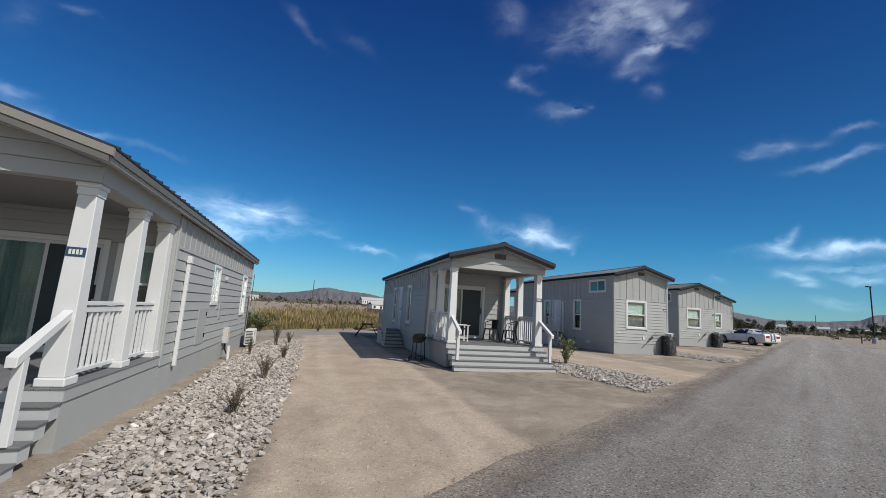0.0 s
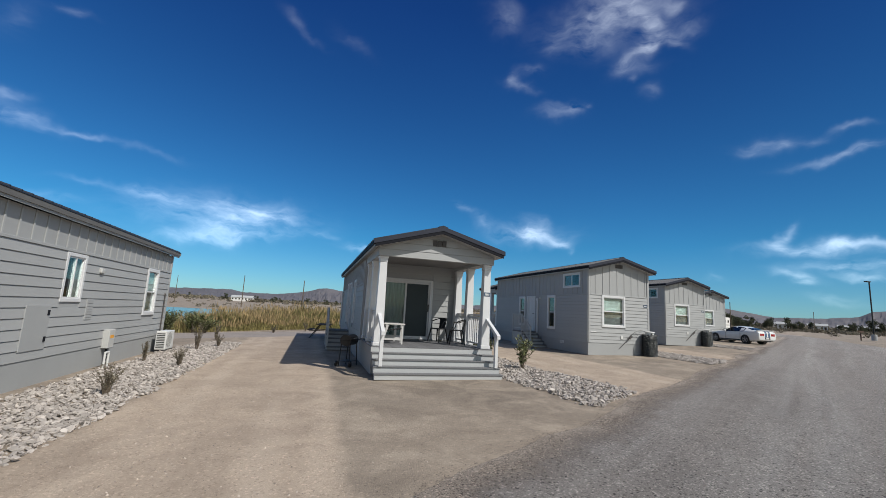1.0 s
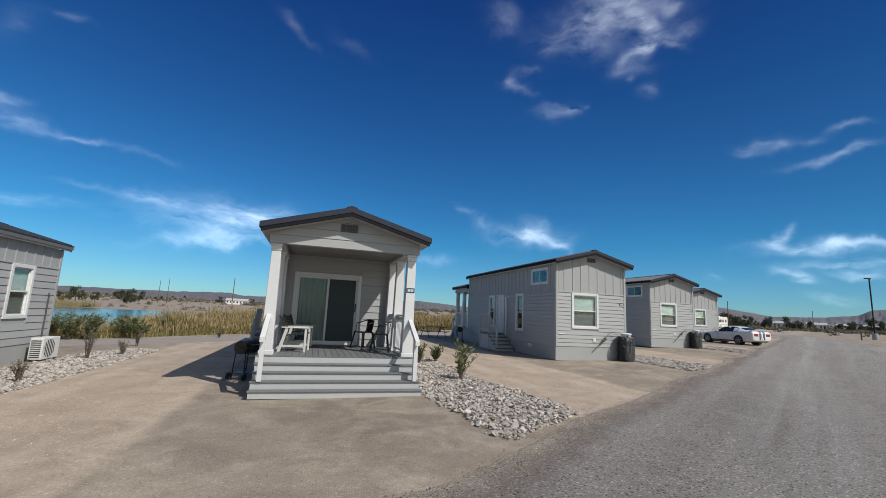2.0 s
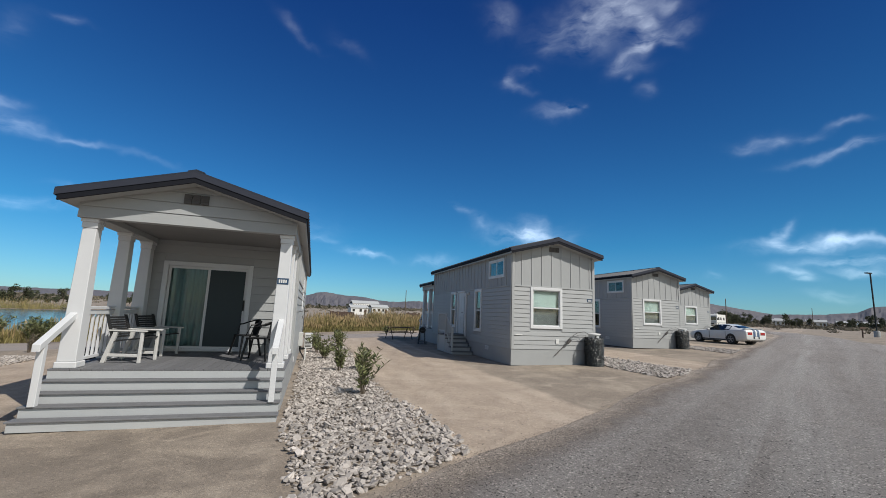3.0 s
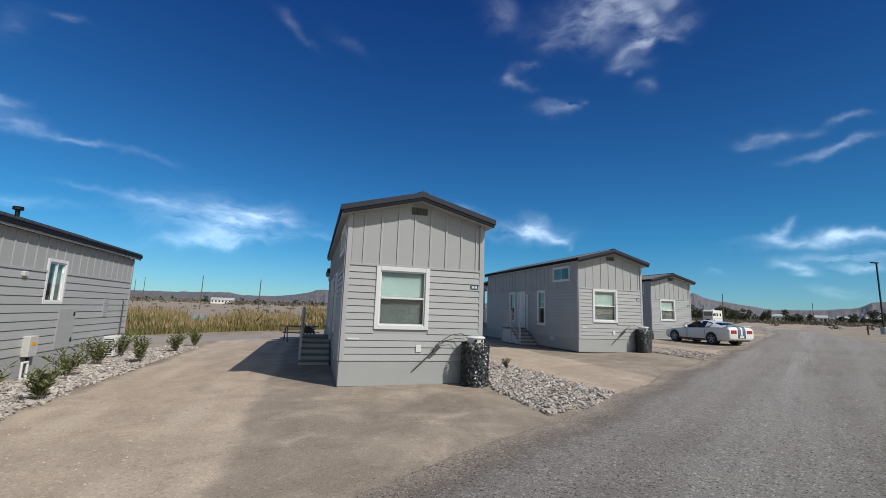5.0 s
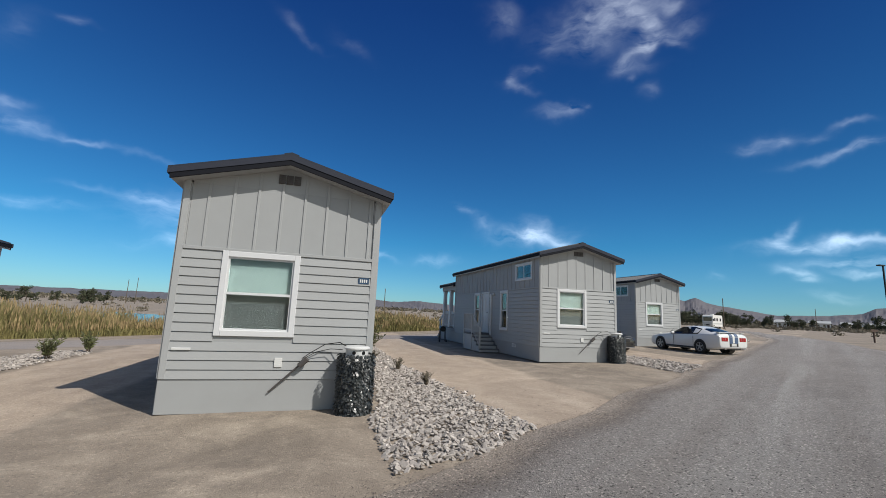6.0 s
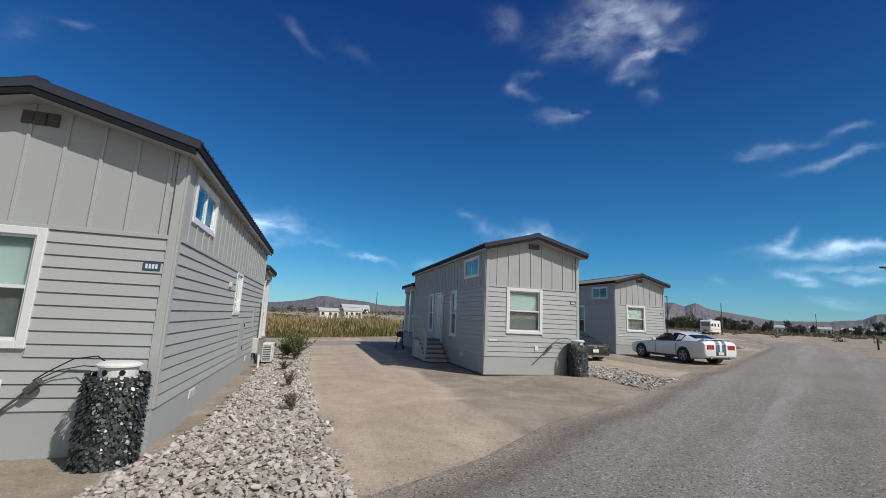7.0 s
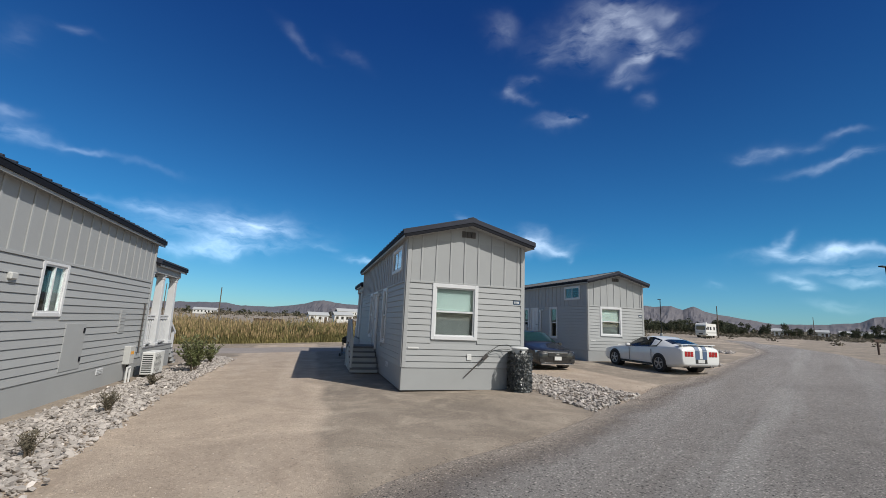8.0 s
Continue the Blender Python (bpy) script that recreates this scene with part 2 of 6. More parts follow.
TWIG = material("dry_twig", (0.13, 0.1, 0.07), None, 0.85, scale=12, bump=0.2)
LEAF = material("oleander_leaf", (0.085, 0.105, 0.036), (0.14, 0.145, 0.06), 0.55, scale=5, bump=0.05, island=0.45)
DRYLEAF = material("grey_scrub_leaf", (0.125, 0.11, 0.075), (0.17, 0.145, 0.105), 0.8, scale=5, bump=0.05, island=0.45)
TREELEAF = material("dusty_tree_leaf", (0.035, 0.045, 0.02), (0.06, 0.065, 0.032), 0.8, scale=0.5, fine=4, bump=0, island=0.5)
REED = material("reed_blades", (0.29, 0.23, 0.09), (0.14, 0.145, 0.05), 0.7, scale=0.16, fine=0.7, var=0.9, bump=0, island=0.4)
TANREED = material("dry_reed_heads", (0.36, 0.26, 0.13), (0.26, 0.19, 0.09), 0.8, scale=0.4, fine=4, bump=0, island=0.35)
MOUNT = material("bare_desert_mountain", (0.1, 0.097, 0.113), (0.146, 0.136, 0.143), 0.95, scale=0.006, fine=0.05, var=0.9, bump=0.25, bump_scale=30)
SHEDW = material("white_painted_shed", (0.75, 0.74, 0.71), None, 0.6, scale=1, bump=0)
RUST = material("rusty_brown_boards", (0.09, 0.055, 0.04), (0.06, 0.04, 0.03), 0.85, scale=2, bump=0.1)


def glass_material(name, tint_col, rough=0.015):
    m = bpy.data.materials.new(name)
    m.use_nodes = True
    b = m.node_tree.nodes["Principled BSDF"]
    b.inputs["Base Color"].default_value = (*tint_col, 1)
    b.inputs["Roughness"].default_value = rough
    b.inputs["Transmission Weight"].default_value = 1.0
    b.inputs["IOR"].default_value = 1.4
    return m


GLASS = glass_material("clear_window_glass", (0.82, 0.92, 0.9))


def ground_material(name, c1, c2, c3, big, mid, fine_scale, bump, track=None, speck=0.25, drives=None, verge=None):
    """Earth in three tones: broad patches, mottling and grains, with optional worn wheel tracks along local x."""
    m = bpy.data.materials.new(name)
    m.use_nodes = True
    n, l = m.node_tree.nodes, m.node_tree.links
    b = n["Principled BSDF"]
    tc = n.new("ShaderNodeTexCoord").outputs["Object"]

    def tex(scale, detail, rough=0.6, vec=tc, dist=0.0):
        k = n.new("ShaderNodeTexNoise")
        l.new(vec, k.inputs["Vector"])
        k.inputs["Scale"].default_value, k.inputs["Detail"].default_value = scale, detail
        k.inputs["Roughness"].default_value, k.inputs["Distortion"].default_value = rough, dist
        return k.outputs["Fac"]

    def ramp(fac, lo, hi):
        r = n.new("ShaderNodeMapRange")
        r.inputs["From Min"].default_value, r.inputs["From Max"].default_value = lo, hi
        l.new(fac, r.inputs["Value"])
        return r.outputs[0]

    def blend(fac, a, c, mode="MIX"):
        x = n.new("ShaderNodeMix")
        x.data_type, x.blend_type = "RGBA", mode
        for v, i in ((fac, 0), (a, 6), (c, 7)):
            if isinstance(v, tuple):
                x.inputs[i].default_value = (*v, 1)
            elif isinstance(v, float):
                x.inputs[i].default_value = v
            else:
                l.new(v, x.inputs[i])
        return x.outputs[2]

    col = blend(ramp(tex(big, 4, 0.55, dist=0.4), 0.38, 0.62), c1, c2)
    col = blend(ramp(tex(mid, 6, 0.65, dist=0.8), 0.46, 0.68), col, c3)
    if track:
        mp = n.new("ShaderNodeMapping")
        mp.inputs["Scale"].default_value = track[:3]
        l.new(tc, mp.inputs[0])
        col = blend(ramp(tex(1.0, 4, 0.55, mp.outputs[0], 0.3), 0.52, 0.66), col, track[3])
    if drives:
        # drives worn pale between the cabins, repeating at the spacing of the plots
        first, pitch, half, tone, rut = drives
        sp = n.new("ShaderNodeSeparateXYZ")
        l.new(tc, sp.inputs[0])

        def calc(op, p, q=None, w=None):
            k = n.new("ShaderNodeMath")
            k.operation = op
            for i, v in enumerate((p, q, w)):
                if v is None:
                    continue
                if isinstance(v, (int, float)):
                    k.inputs[i].default_value = v
                else:
                    l.new(v, k.inputs[i])
            return k.outputs[0]

        wob = calc("MULTIPLY_ADD", tex(0.5, 5, 0.65), 0.7, -0.35)
        off = calc("PINGPONG", calc("ADD", calc("SUBTRACT", sp.outputs[0], first), wob), pitch / 2)
        back = calc("SUBTRACT", sp.outputs[1], calc("MULTIPLY", sp.outputs[0], 0.615))
        plots = calc("MULTIPLY", calc("GREATER_THAN", back, 2.0), calc("LESS_THAN", back, 30.0))
        inside = n.new("ShaderNodeMapRange")
        inside.inputs["From Min"].default_value, inside.inputs["From Max"].default_value = half + 0.1, half - 0.1
        l.new(off, inside.inputs["Value"])
        within = calc("MULTIPLY", inside.outputs[0], plots)
        col = blend(calc("MULTIPLY", within, 0.85), col, tone)
        ridge_ = n.new("ShaderNodeMapRange")
        ridge_.inputs["From Min"].default_value, ridge_.inputs["From Max"].default_value = 0.32, 0.05
        l.new(calc("ABSOLUTE", calc("SUBTRACT", off, half - 0.2)), ridge_.inputs["Value"])
        col = blend(calc("MULTIPLY", calc("MULTIPLY", calc("MULTIPLY", ridge_.outputs[0], plots), ramp(tex(0.8, 4, 0.6), 0.35, 0.6)), 0.6), col, rut)
        blot = ramp(tex(0.75, 7, 0.68, dist=1.4), 0.34, 0.7)
        col = blend(blot, blend(1.0, col, (0.8, 0.79, 0.78), "MULTIPLY"), blend(1.0, col, (1.13, 1.13, 1.12), "MULTIPLY"))
        clod = ramp(tex(8.0, 5, 0.7, dist=0.6), 0.54, 0.7)
        col = blend(calc("MULTIPLY", calc("MULTIPLY", clod, within), 0.5), col, blend(1.0, col, (0.7, 0.68, 0.66), "MULTIPLY"))
        ruts = n.new("ShaderNodeMapRange")
        ruts.inputs["From Min"].default_value, ruts.inputs["From Max"].default_value = 0.35, 0.1
        l.new(calc("ABSOLUTE", calc("SUBTRACT", off, 0.8)), ruts.inputs["Value"])
        col = blend(calc("MULTIPLY", calc("MULTIPLY", ruts.outputs[0], within), calc("MULTIPLY", ramp(tex(0.6, 4, 0.6), 0.4, 0.65), 0.7)), col, rut)
    if verge:
        # a road's dark gravel verge and its pale wheel tracks, along local x
        dark, pale, lanes = verge
        sy = n.new("ShaderNodeSeparateXYZ")
        l.new(tc, sy.inputs[0])

        def term(op, p, q=None, w=None):
            k = n.new("ShaderNodeMath")
            k.operation = op
            for i, v in enumerate((p, q, w)):
                if v is None:
                    continue
                if isinstance(v, (int, float)):
                    k.inputs[i].default_value = v
                else:
                    l.new(v, k.inputs[i])
            return k.outputs[0]

        rim = n.new("ShaderNodeAttribute")
        rim.attribute_name = "verge"
        wander = term("MULTIPLY_ADD", tex(1.6, 6, 0.7), 0.9, -0.45)
        drift = term("ADD", sy.outputs[1], wander)
        rim_d = term("ADD", rim.outputs["Fac"], wander)
        col = blend(term("MULTIPLY", ramp(rim_d, -1.0, -0.6), 0.6), col, dark)
        col = blend(term("MULTIPLY", ramp(rim_d, -0.65, -0.15), 0.97), col, (0.385, 0.325, 0.265))
        streak_map = n.new("ShaderNodeMapping")
        streak_map.inputs["Scale"].default_value = (0.1, 2.2, 1)
        l.new(tc, streak_map.inputs[0])
        streak = ramp(tex(1.0, 5, 0.6, streak_map.outputs[0], 0.4), 0.36, 0.66)
        for at, half_w, strength in lanes:
            near = ramp(term("ABSOLUTE", term("SUBTRACT", drift, at)), half_w, half_w * 0.25)
            col = blend(term("MULTIPLY", term("MULTIPLY", near, streak), strength), col, pale)
    grain = tex(fine_scale, 4, 0.7)
    vor = n.new("ShaderNodeTexVoronoi")
    vor.inputs["Scale"].default_value = fine_scale * 0.7
    l.new(tc, vor.inputs["Vector"])
    col = blend(ramp(grain, 0.3, 0.75), blend(1.0, col, (1 - speck, 1 - speck, 1 - speck), "MULTIPLY"), blend(1.0, col, (1 + speck, 1 + speck, 1 + speck), "MULTIPLY"))
    spot = n.new("ShaderNodeSeparateColor")
    l.new(vor.outputs["Color"], spot.inputs[0])
    col = blend(ramp(spot.outputs[0], 0.86, 0.95), col, blend(1.0, col, (1 + speck * 1.6, 1 + speck * 1.5, 1 + speck * 1.5), "MULTIPLY"))
    col = blend(ramp(spot.outputs[1], 0.88, 0.97), col, blend(1.0, col, (1 - speck * 1.4, 1 - speck * 1.4, 1 - speck * 1.4), "MULTIPLY"))
    l.new(col, b.inputs["Base Color"])
    b.inputs["Roughness"].default_value = 0.92
    add = n.new("ShaderNodeMath")
    add.operation = "ADD"
    l.new(grain, add.inputs[0])
    l.new(tex(mid * 1.7, 5), add.inputs[1])
    bp = n.new("ShaderNodeBump")
    bp.inputs["Strength"].default_value, bp.inputs["Distance"].default_value = bump, 0.03
    l.new(add.outputs[0], bp.inputs["Height"])
    l.new(bp.outputs[0], b.inputs["Normal"])
    return m


DIRT = ground_material("packed_sandy_dirt", (0.305, 0.251, 0.196), (0.236, 0.196, 0.156), (0.39, 0.325, 0.255), 0.22, 0.9, 60.0, 0.5, None, 0.16, (1.35, 10.07, 1.72, (0.45, 0.36, 0.278), (0.515, 0.425, 0.335)))
ROADM = ground_material("grey_gravel_road", (0.272, 0.246, 0.224), (0.235, 0.213, 0.195), (0.295, 0.267, 0.243), 0.2, 1.0, 75.0, 1.0, (0.04, 0.8, 1, (0.31, 0.286, 0.264)), 0.55, None,
                        ((0.155, 0.124, 0.104), (0.37, 0.352, 0.33), ((-2.9, 0.95, 0.75), (-5.1, 0.8, 0.5), (-7.6, 1.2, 0.5))))
PEBBLE = material("loose_road_gravel", (0.21, 0.172, 0.145), (0.15, 0.122, 0.102), 0.9, scale=20, fine=90, bump=0.2, island=0.5)
DRIVESTONE = material("pale_drive_pebbles", (0.42, 0.36, 0.3), (0.3, 0.25, 0.21), 0.9, scale=20, fine=90, bump=0.2, island=0.5)
LANEM = ground_material("grey_dirt_lane", (0.3, 0.265, 0.24), (0.26, 0.23, 0.21), (0.33, 0.285, 0.25), 0.12, 0.7, 50.0, 0.3, None, 0.15)

WATER = bpy.data.materials.new("pond_water")
WATER.use_nodes = True
_b = WATER.node_tree.nodes["Principled BSDF"]
_b.inputs["Base Color"].default_value = (0.03, 0.075, 0.12, 1)
_b.inputs["Roughness"].default_value = 0.12
_w = WATER.node_tree.nodes.new("ShaderNodeTexNoise")
_w.inputs["Scale"].default_value = 1.5
_p = WATER.node_tree.nodes.new("ShaderNodeBump")
_p.inputs["Strength"].default_value, _p.inputs["Distance"].default_value = 0.25, 0.05
WATER.node_tree.links.new(_w.outputs["Fac"], _p.inputs["Height"])
WATER.node_tree.links.new(_p.outputs[0], _b.inputs["Normal"])


# ---- mesh helpers ----
def link_mesh(name, mesh, mat_, parent=None, label="", m=None):
    ob = new(name, mesh)
    if mat_ and not mesh.materials:
        mesh.materials.append(mat_)
    if parent:
        ob.parent = parent
    if m is not None:
        ob.matrix_basis = m
    if label:
        ob["label"] = label
    return ob


def part(name, bm, mat_, parent=None, label="", m=None, smooth=False):
    bmesh.ops.recalc_face_normals(bm, faces=bm.faces)
    mesh = bpy.data.meshes.new(name)
    bm.to_mesh(mesh)
    bm.free()
    if smooth:
        mesh.shade_smooth()
    return link_mesh(name, mesh, mat_, parent, label, m)


def thing(name, m, label, category, group="", kind=""):
    ob = new(name)
    ob.empty_display_size = 0.3
    ob.matrix_basis = m
    return tagged(ob, label, category, group, kind)


HEX = ((0, 1, 2, 3), (4, 7, 6, 5), (0, 4, 5, 1), (1, 5, 6, 2), (2, 6, 7, 3), (3, 7, 4, 0))


def hexa(bm, pts, bevel=0.0):
    vs = [bm.verts.new(p) for p in pts]
    fs = [bm.faces.new([vs[i] for i in f]) for f in HEX]
    if bevel:
        es = list({e for f in fs for e in f.edges})
        bmesh.ops.bevel(bm, geom=es, offset=bevel, segments=1, affect="EDGES")
    return vs


def box(bm, x0, x1, y0, y1, z0, z1, bevel=0.0):
    return hexa(bm, [(x0, y0, z0), (x1, y0, z0), (x1, y1, z0), (x0, y1, z0), (x0, y0, z1), (x1, y0, z1), (x1, y1, z1), (x0, y1, z1)], bevel)


def one_box(*a, **k):
    bm = bmesh.new()
    box(bm, *a, **k)
    return bm


def tube(bm, a, b, r, n=8, r2=None):
    """A round bar from a to b."""
    a, b = Vector(a), Vector(b)
    q = (b - a).to_track_quat("Z", "Y")
    r2 = r if r2 is None else r2
    rings = []
    for p, rr in ((a, r), (b, r2)):
        rings.append([bm.verts.new(p + q @ Vector((rr * math.cos(k * math.tau / n), rr * math.sin(k * math.tau / n), 0))) for k in range(n)])
    for k in range(n):
        bm.faces.new((rings[0][k], rings[0][(k + 1) % n], rings[1][(k + 1) % n], rings[1][k]))
    bm.faces.new(rings[0][::-1])
    bm.faces.new(rings[1])


def one_tube(*a, **k):
    bm = bmesh.new()
    tube(bm, *a, **k)
    return bm


def lathe(bm, profile, n=20, centre=(0, 0, 0)):
    """Turns a profile of (radius, z) round the z axis."""
    rings = []
    for r, z in profile:
        rings.append([bm.verts.new((centre[0] + r * math.cos(k * math.tau / n), centre[1] + r * math.sin(k * math.tau / n), centre[2] + z)) for k in range(n)])
    for a, b in zip(rings, rings[1:]):
        for k in range(n):
            bm.faces.new((a[k], a[(k + 1) % n], b[(k + 1) % n], b[k]))
    bm.faces.new(rings[0][::-1])
    bm.faces.new(rings[-1])


def prism(bm, poly, y0, y1):
    """A polygon in x, z drawn out along y."""
    a = [bm.verts.new((x, y0, z)) for x, z in poly]
    b = [bm.verts.new((x, y1, z)) for x, z in poly]
    bm.faces.new(a)
    bm.faces.new(b[::-1])
    for i in range(len(poly)):
        j = (i + 1) % len(poly)
        bm.faces.new((a[i], b[i], b[j], a[j]))


class Face:
    """A wall's own frame: u along it, d out of it, z up."""

    def __init__(self, o, u, d):
        self.m = Matrix((Vector((*u, 0)), Vector((*d, 0)), Vector((0, 0, 1)))).transposed().to_4x4()
        self.m.translation = Vector((*o, 0))

    def at(self, u, d, z):
        return self.m @ Matrix.Translation((u, d, z))


def cuts(u0, u1, z0, z1, holes):
    """The stretches of u0..u1 that no hole takes away between z0 and z1."""
    spans = [(u0, u1)]
    for a, b, c, d in holes:
        if d <= z0 + 0.02 or c >= z1 - 0.02:
            continue
        spans = [s for x, y in spans for s in ((x, min(y, a)), (max(x, b), y)) if s[1] - s[0] > 0.03]
    return spans


def wall_core(name, face, u0, u1, z0, z1, holes, parent, thick=0.12, label=""):
    bm = bmesh.new()
    us = sorted({u0, u1, *[h[0] for h in holes], *[h[1] for h in holes]})
    zs = sorted({z0, z1, *[h[2] for h in holes], *[h[3] for h in holes]})
    solid = {}
    for i in range(len(us) - 1):
        for j in range(len(zs) - 1):
            cu, cz = (us[i] + us[i + 1]) / 2, (zs[j] + zs[j + 1]) / 2
            solid[i, j] = not any(h[0] < cu < h[1] and h[2] < cz < h[3] for h in holes)

    def quad(*pts):
        bm.faces.new([bm.verts.new(face.m @ Vector(p)) for p in pts])

    for (i, j), s in solid.items():
        if not s:
            continue
        a, b, c, d = us[i], us[i + 1], zs[j], zs[j + 1]
        quad((a, 0, c), (b, 0, c), (b, 0, d), (a, 0, d))
        quad((a, -thick, c), (b, -thick, c), (b, -thick, d), (a, -thick, d))
        for di, dj, p, q in ((-1, 0, (a, c), (a, d)), (1, 0, (b, c), (b, d)), (0, -1, (a, c), (b, c)), (0, 1, (a, d), (b, d))):
            if not solid.get((i + di, j + dj), False):
                quad((p[0], 0, p[1]), (q[0], 0, q[1]), (q[0], -thick, q[1]), (p[0], -thick, p[1]))
    bmesh.ops.remove_doubles(bm, verts=bm.verts, dist=0.0005)
    return part(name, bm, SKIRT, parent, label)


LAPS, BARS = {}, {}
LAP = 0.2


def lap_board(parent, face, u0, u1, z0, h=LAP):
    """One lap of siding, thicker at its foot, standing over the next one down."""
    key = (round(u1 - u0, 3), round(h, 3))
    if key not in LAPS:
        w = key[0]
        bm = bmesh.new()
        hexa(bm, [(0, 0, 0), (w, 0, 0), (w, 0.028, 0), (0, 0.028, 0), (0, 0, h - 0.015), (w, 0, h - 0.015), (w, 0.011, h - 0.015), (0, 0.011, h - 0.015)])
        bmesh.ops.recalc_face_normals(bm, faces=bm.faces)
        LAPS[key] = bpy.data.meshes.new("siding_board")
        bm.to_mesh(LAPS[key])
        bm.free()
    link_mesh("siding_board", LAPS[key], SIDING, parent, m=face.at(u0, 0, z0))


def bar(name, parent, face, u0, u1, d0, d1, z0, z1, mat_, label=""):
    key = (name, round(u1 - u0, 3), round(d1 - d0, 3), round(z1 - z0, 3))
    if key not in BARS:
        bm = one_box(0, key[1], 0, key[2], 0, key[3], bevel=0.003)
        bmesh.ops.recalc_face_normals(bm, faces=bm.faces)
        BARS[key] = bpy.data.meshes.new(name)
        bm.to_mesh(BARS[key])
        bm.free()
    return link_mesh(name, BARS[key], mat_, parent, label, m=face.at(u0, d0, z0))


def fbox(bm, face, u0, u1, d0, d1, z0, z1, bevel=0.0):
    pts = [(u0, d0, z0), (u1, d0, z0), (u1, d1, z0), (u0, d1, z0), (u0, d0, z1), (u1, d0, z1), (u1, d1, z1), (u0, d1, z1)]
    return hexa(bm, [face.m @ Vector(p) for p in pts], bevel)


def ring(bm, face, u0, u1, d0, d1, z0, z1, w, bevel=0.0):
    """A frame of four bars, butted."""
    fbox(bm, face, u0, u0 + w, d0, d1, z0, z1, bevel)
    fbox(bm, face, u1 - w, u1, d0, d1, z0, z1, bevel)
    fbox(bm, face, u0 + w, u1 - w, d0, d1, z0, z0 + w, bevel)
    fbox(bm, face, u0 + w, u1 - w, d0, d1, z1 - w, z1, bevel)


def pane(parent, face, u0, u1, d, z0, z1, name="pane", mat_=None):
    bm = bmesh.new()
    fbox(bm, face, u0, u1, d - 0.003, d + 0.003, z0, z1)
    ob = part(name, bm, mat_ or GLASS, parent)
    ob.visible_shadow = False
    return ob


def window(parent, face, u0, u1, z0, z1, style="hung", blinds=True):
    """White trim round a hung or sliding sash, glass, and a blind behind it."""
    t = 0.1 if style == "hung" else 0.08
    bm = bmesh.new()
    ring(bm, face, u0, u1, -0.02, 0.045 if style == "hung" else 0.032, z0, z1, t, 0.006)
    w = part("window", bm, WHITE, parent, "white-framed window with a pale blind")
    a, b, c, d = u0 + t, u1 - t, z0 + t, z1 - t
    bm = bmesh.new()
    ring(bm, face, a, b, -0.05, 0.012, c, d, 0.03)
    part("sash", bm, WHITE, w)
    if style == "hung":
        mid = c + (d - c) * 0.5
        bm = bmesh.new()
        fbox(bm, face, a + 0.03, b - 0.03, -0.045, 0.02, mid - 0.022, mid + 0.022)
        part("meeting_rail", bm, WHITE, w)
        pane(w, face, a + 0.03, b - 0.03, -0.02, mid + 0.022, d - 0.03)
        pane(w, face, a + 0.03, b - 0.03, -0.03, c + 0.03, mid - 0.022)
        bm = bmesh.new()
        fbox(bm, face, a + 0.002, b - 0.002, -0.082, -0.076, mid, d - 0.002)
        part("blind", bm, BLIND if blinds else DIMBLIND, w)
        if blinds:
            bm = bmesh.new()
            fbox(bm, face, a + 0.002, b - 0.002, -0.082, -0.076, c + 0.002, mid - 0.001)
            part("screen", bm, SCREEN, w)
    else:
        mid = (a + b) / 2
        bm = bmesh.new()
        fbox(bm, face, mid - 0.016, mid + 0.016, -0.045, 0.012, c + 0.03, d - 0.03)
        part("meeting_rail", bm, WHITE, w)
        pane(w, face, a + 0.03, mid - 0.016, 0.0, c + 0.03, d - 0.03)
        pane(w, face, mid + 0.016, b - 0.03, -0.01, c + 0.03, d - 0.03)
        bm = bmesh.new()
        fbox(bm, face, mid, b - 0.002, -0.082, -0.076, c + 0.002, d - 0.002)
        part("blind", bm, DIMBLIND, w)
    return w


def panel_door(parent, face, u0, u1, z0, z1):
    bm = bmesh.new()
    t = 0.07
    fbox(bm, face, u0, u0 + t, -0.02, 0.04, z0, z1, 0.005)
    fbox(bm, face, u1 - t, u1, -0.02, 0.04, z0, z1, 0.005)
    fbox(bm, face, u0 + t, u1 - t, -0.02, 0.04, z1 - t, z1, 0.005)
    d = part("door", bm, WHITE, parent, "closed white panelled side door")
    bm = bmesh.new()
    a, b = u0 + t + 0.004, u1 - t - 0.004
    fbox(bm, face, a, b, -0.05, -0.01, z0, z1 - t - 0.004)
    for x0, x1 in ((a + 0.12, (a + b) / 2 - 0.05), ((a + b) / 2 + 0.05, b - 0.12)):
        for y0, y1 in ((0.12, 0.42), (0.5, 0.93)):
            hgt = z1 - t - z0
            ring(bm, face, x0, x1, -0.012, 0.0, z0 + hgt * y0, z0 + hgt * y1, 0.03)
    leaf = part("door_leaf", bm, WHITE, d)
    bm = bmesh.new()
    p = face.m @ Vector((a + 0.07, 0.0, z0 + 0.95))
    q = face.m @ Vector((a + 0.07, 0.06, z0 + 0.95))
    tube(bm, p, q, 0.012)
    tube(bm, q, face.m @ Vector((a + 0.19, 0.06, z0 + 0.95)), 0.01)
    part("handle", bm, DARK, d, "dark lever handle")
    return d


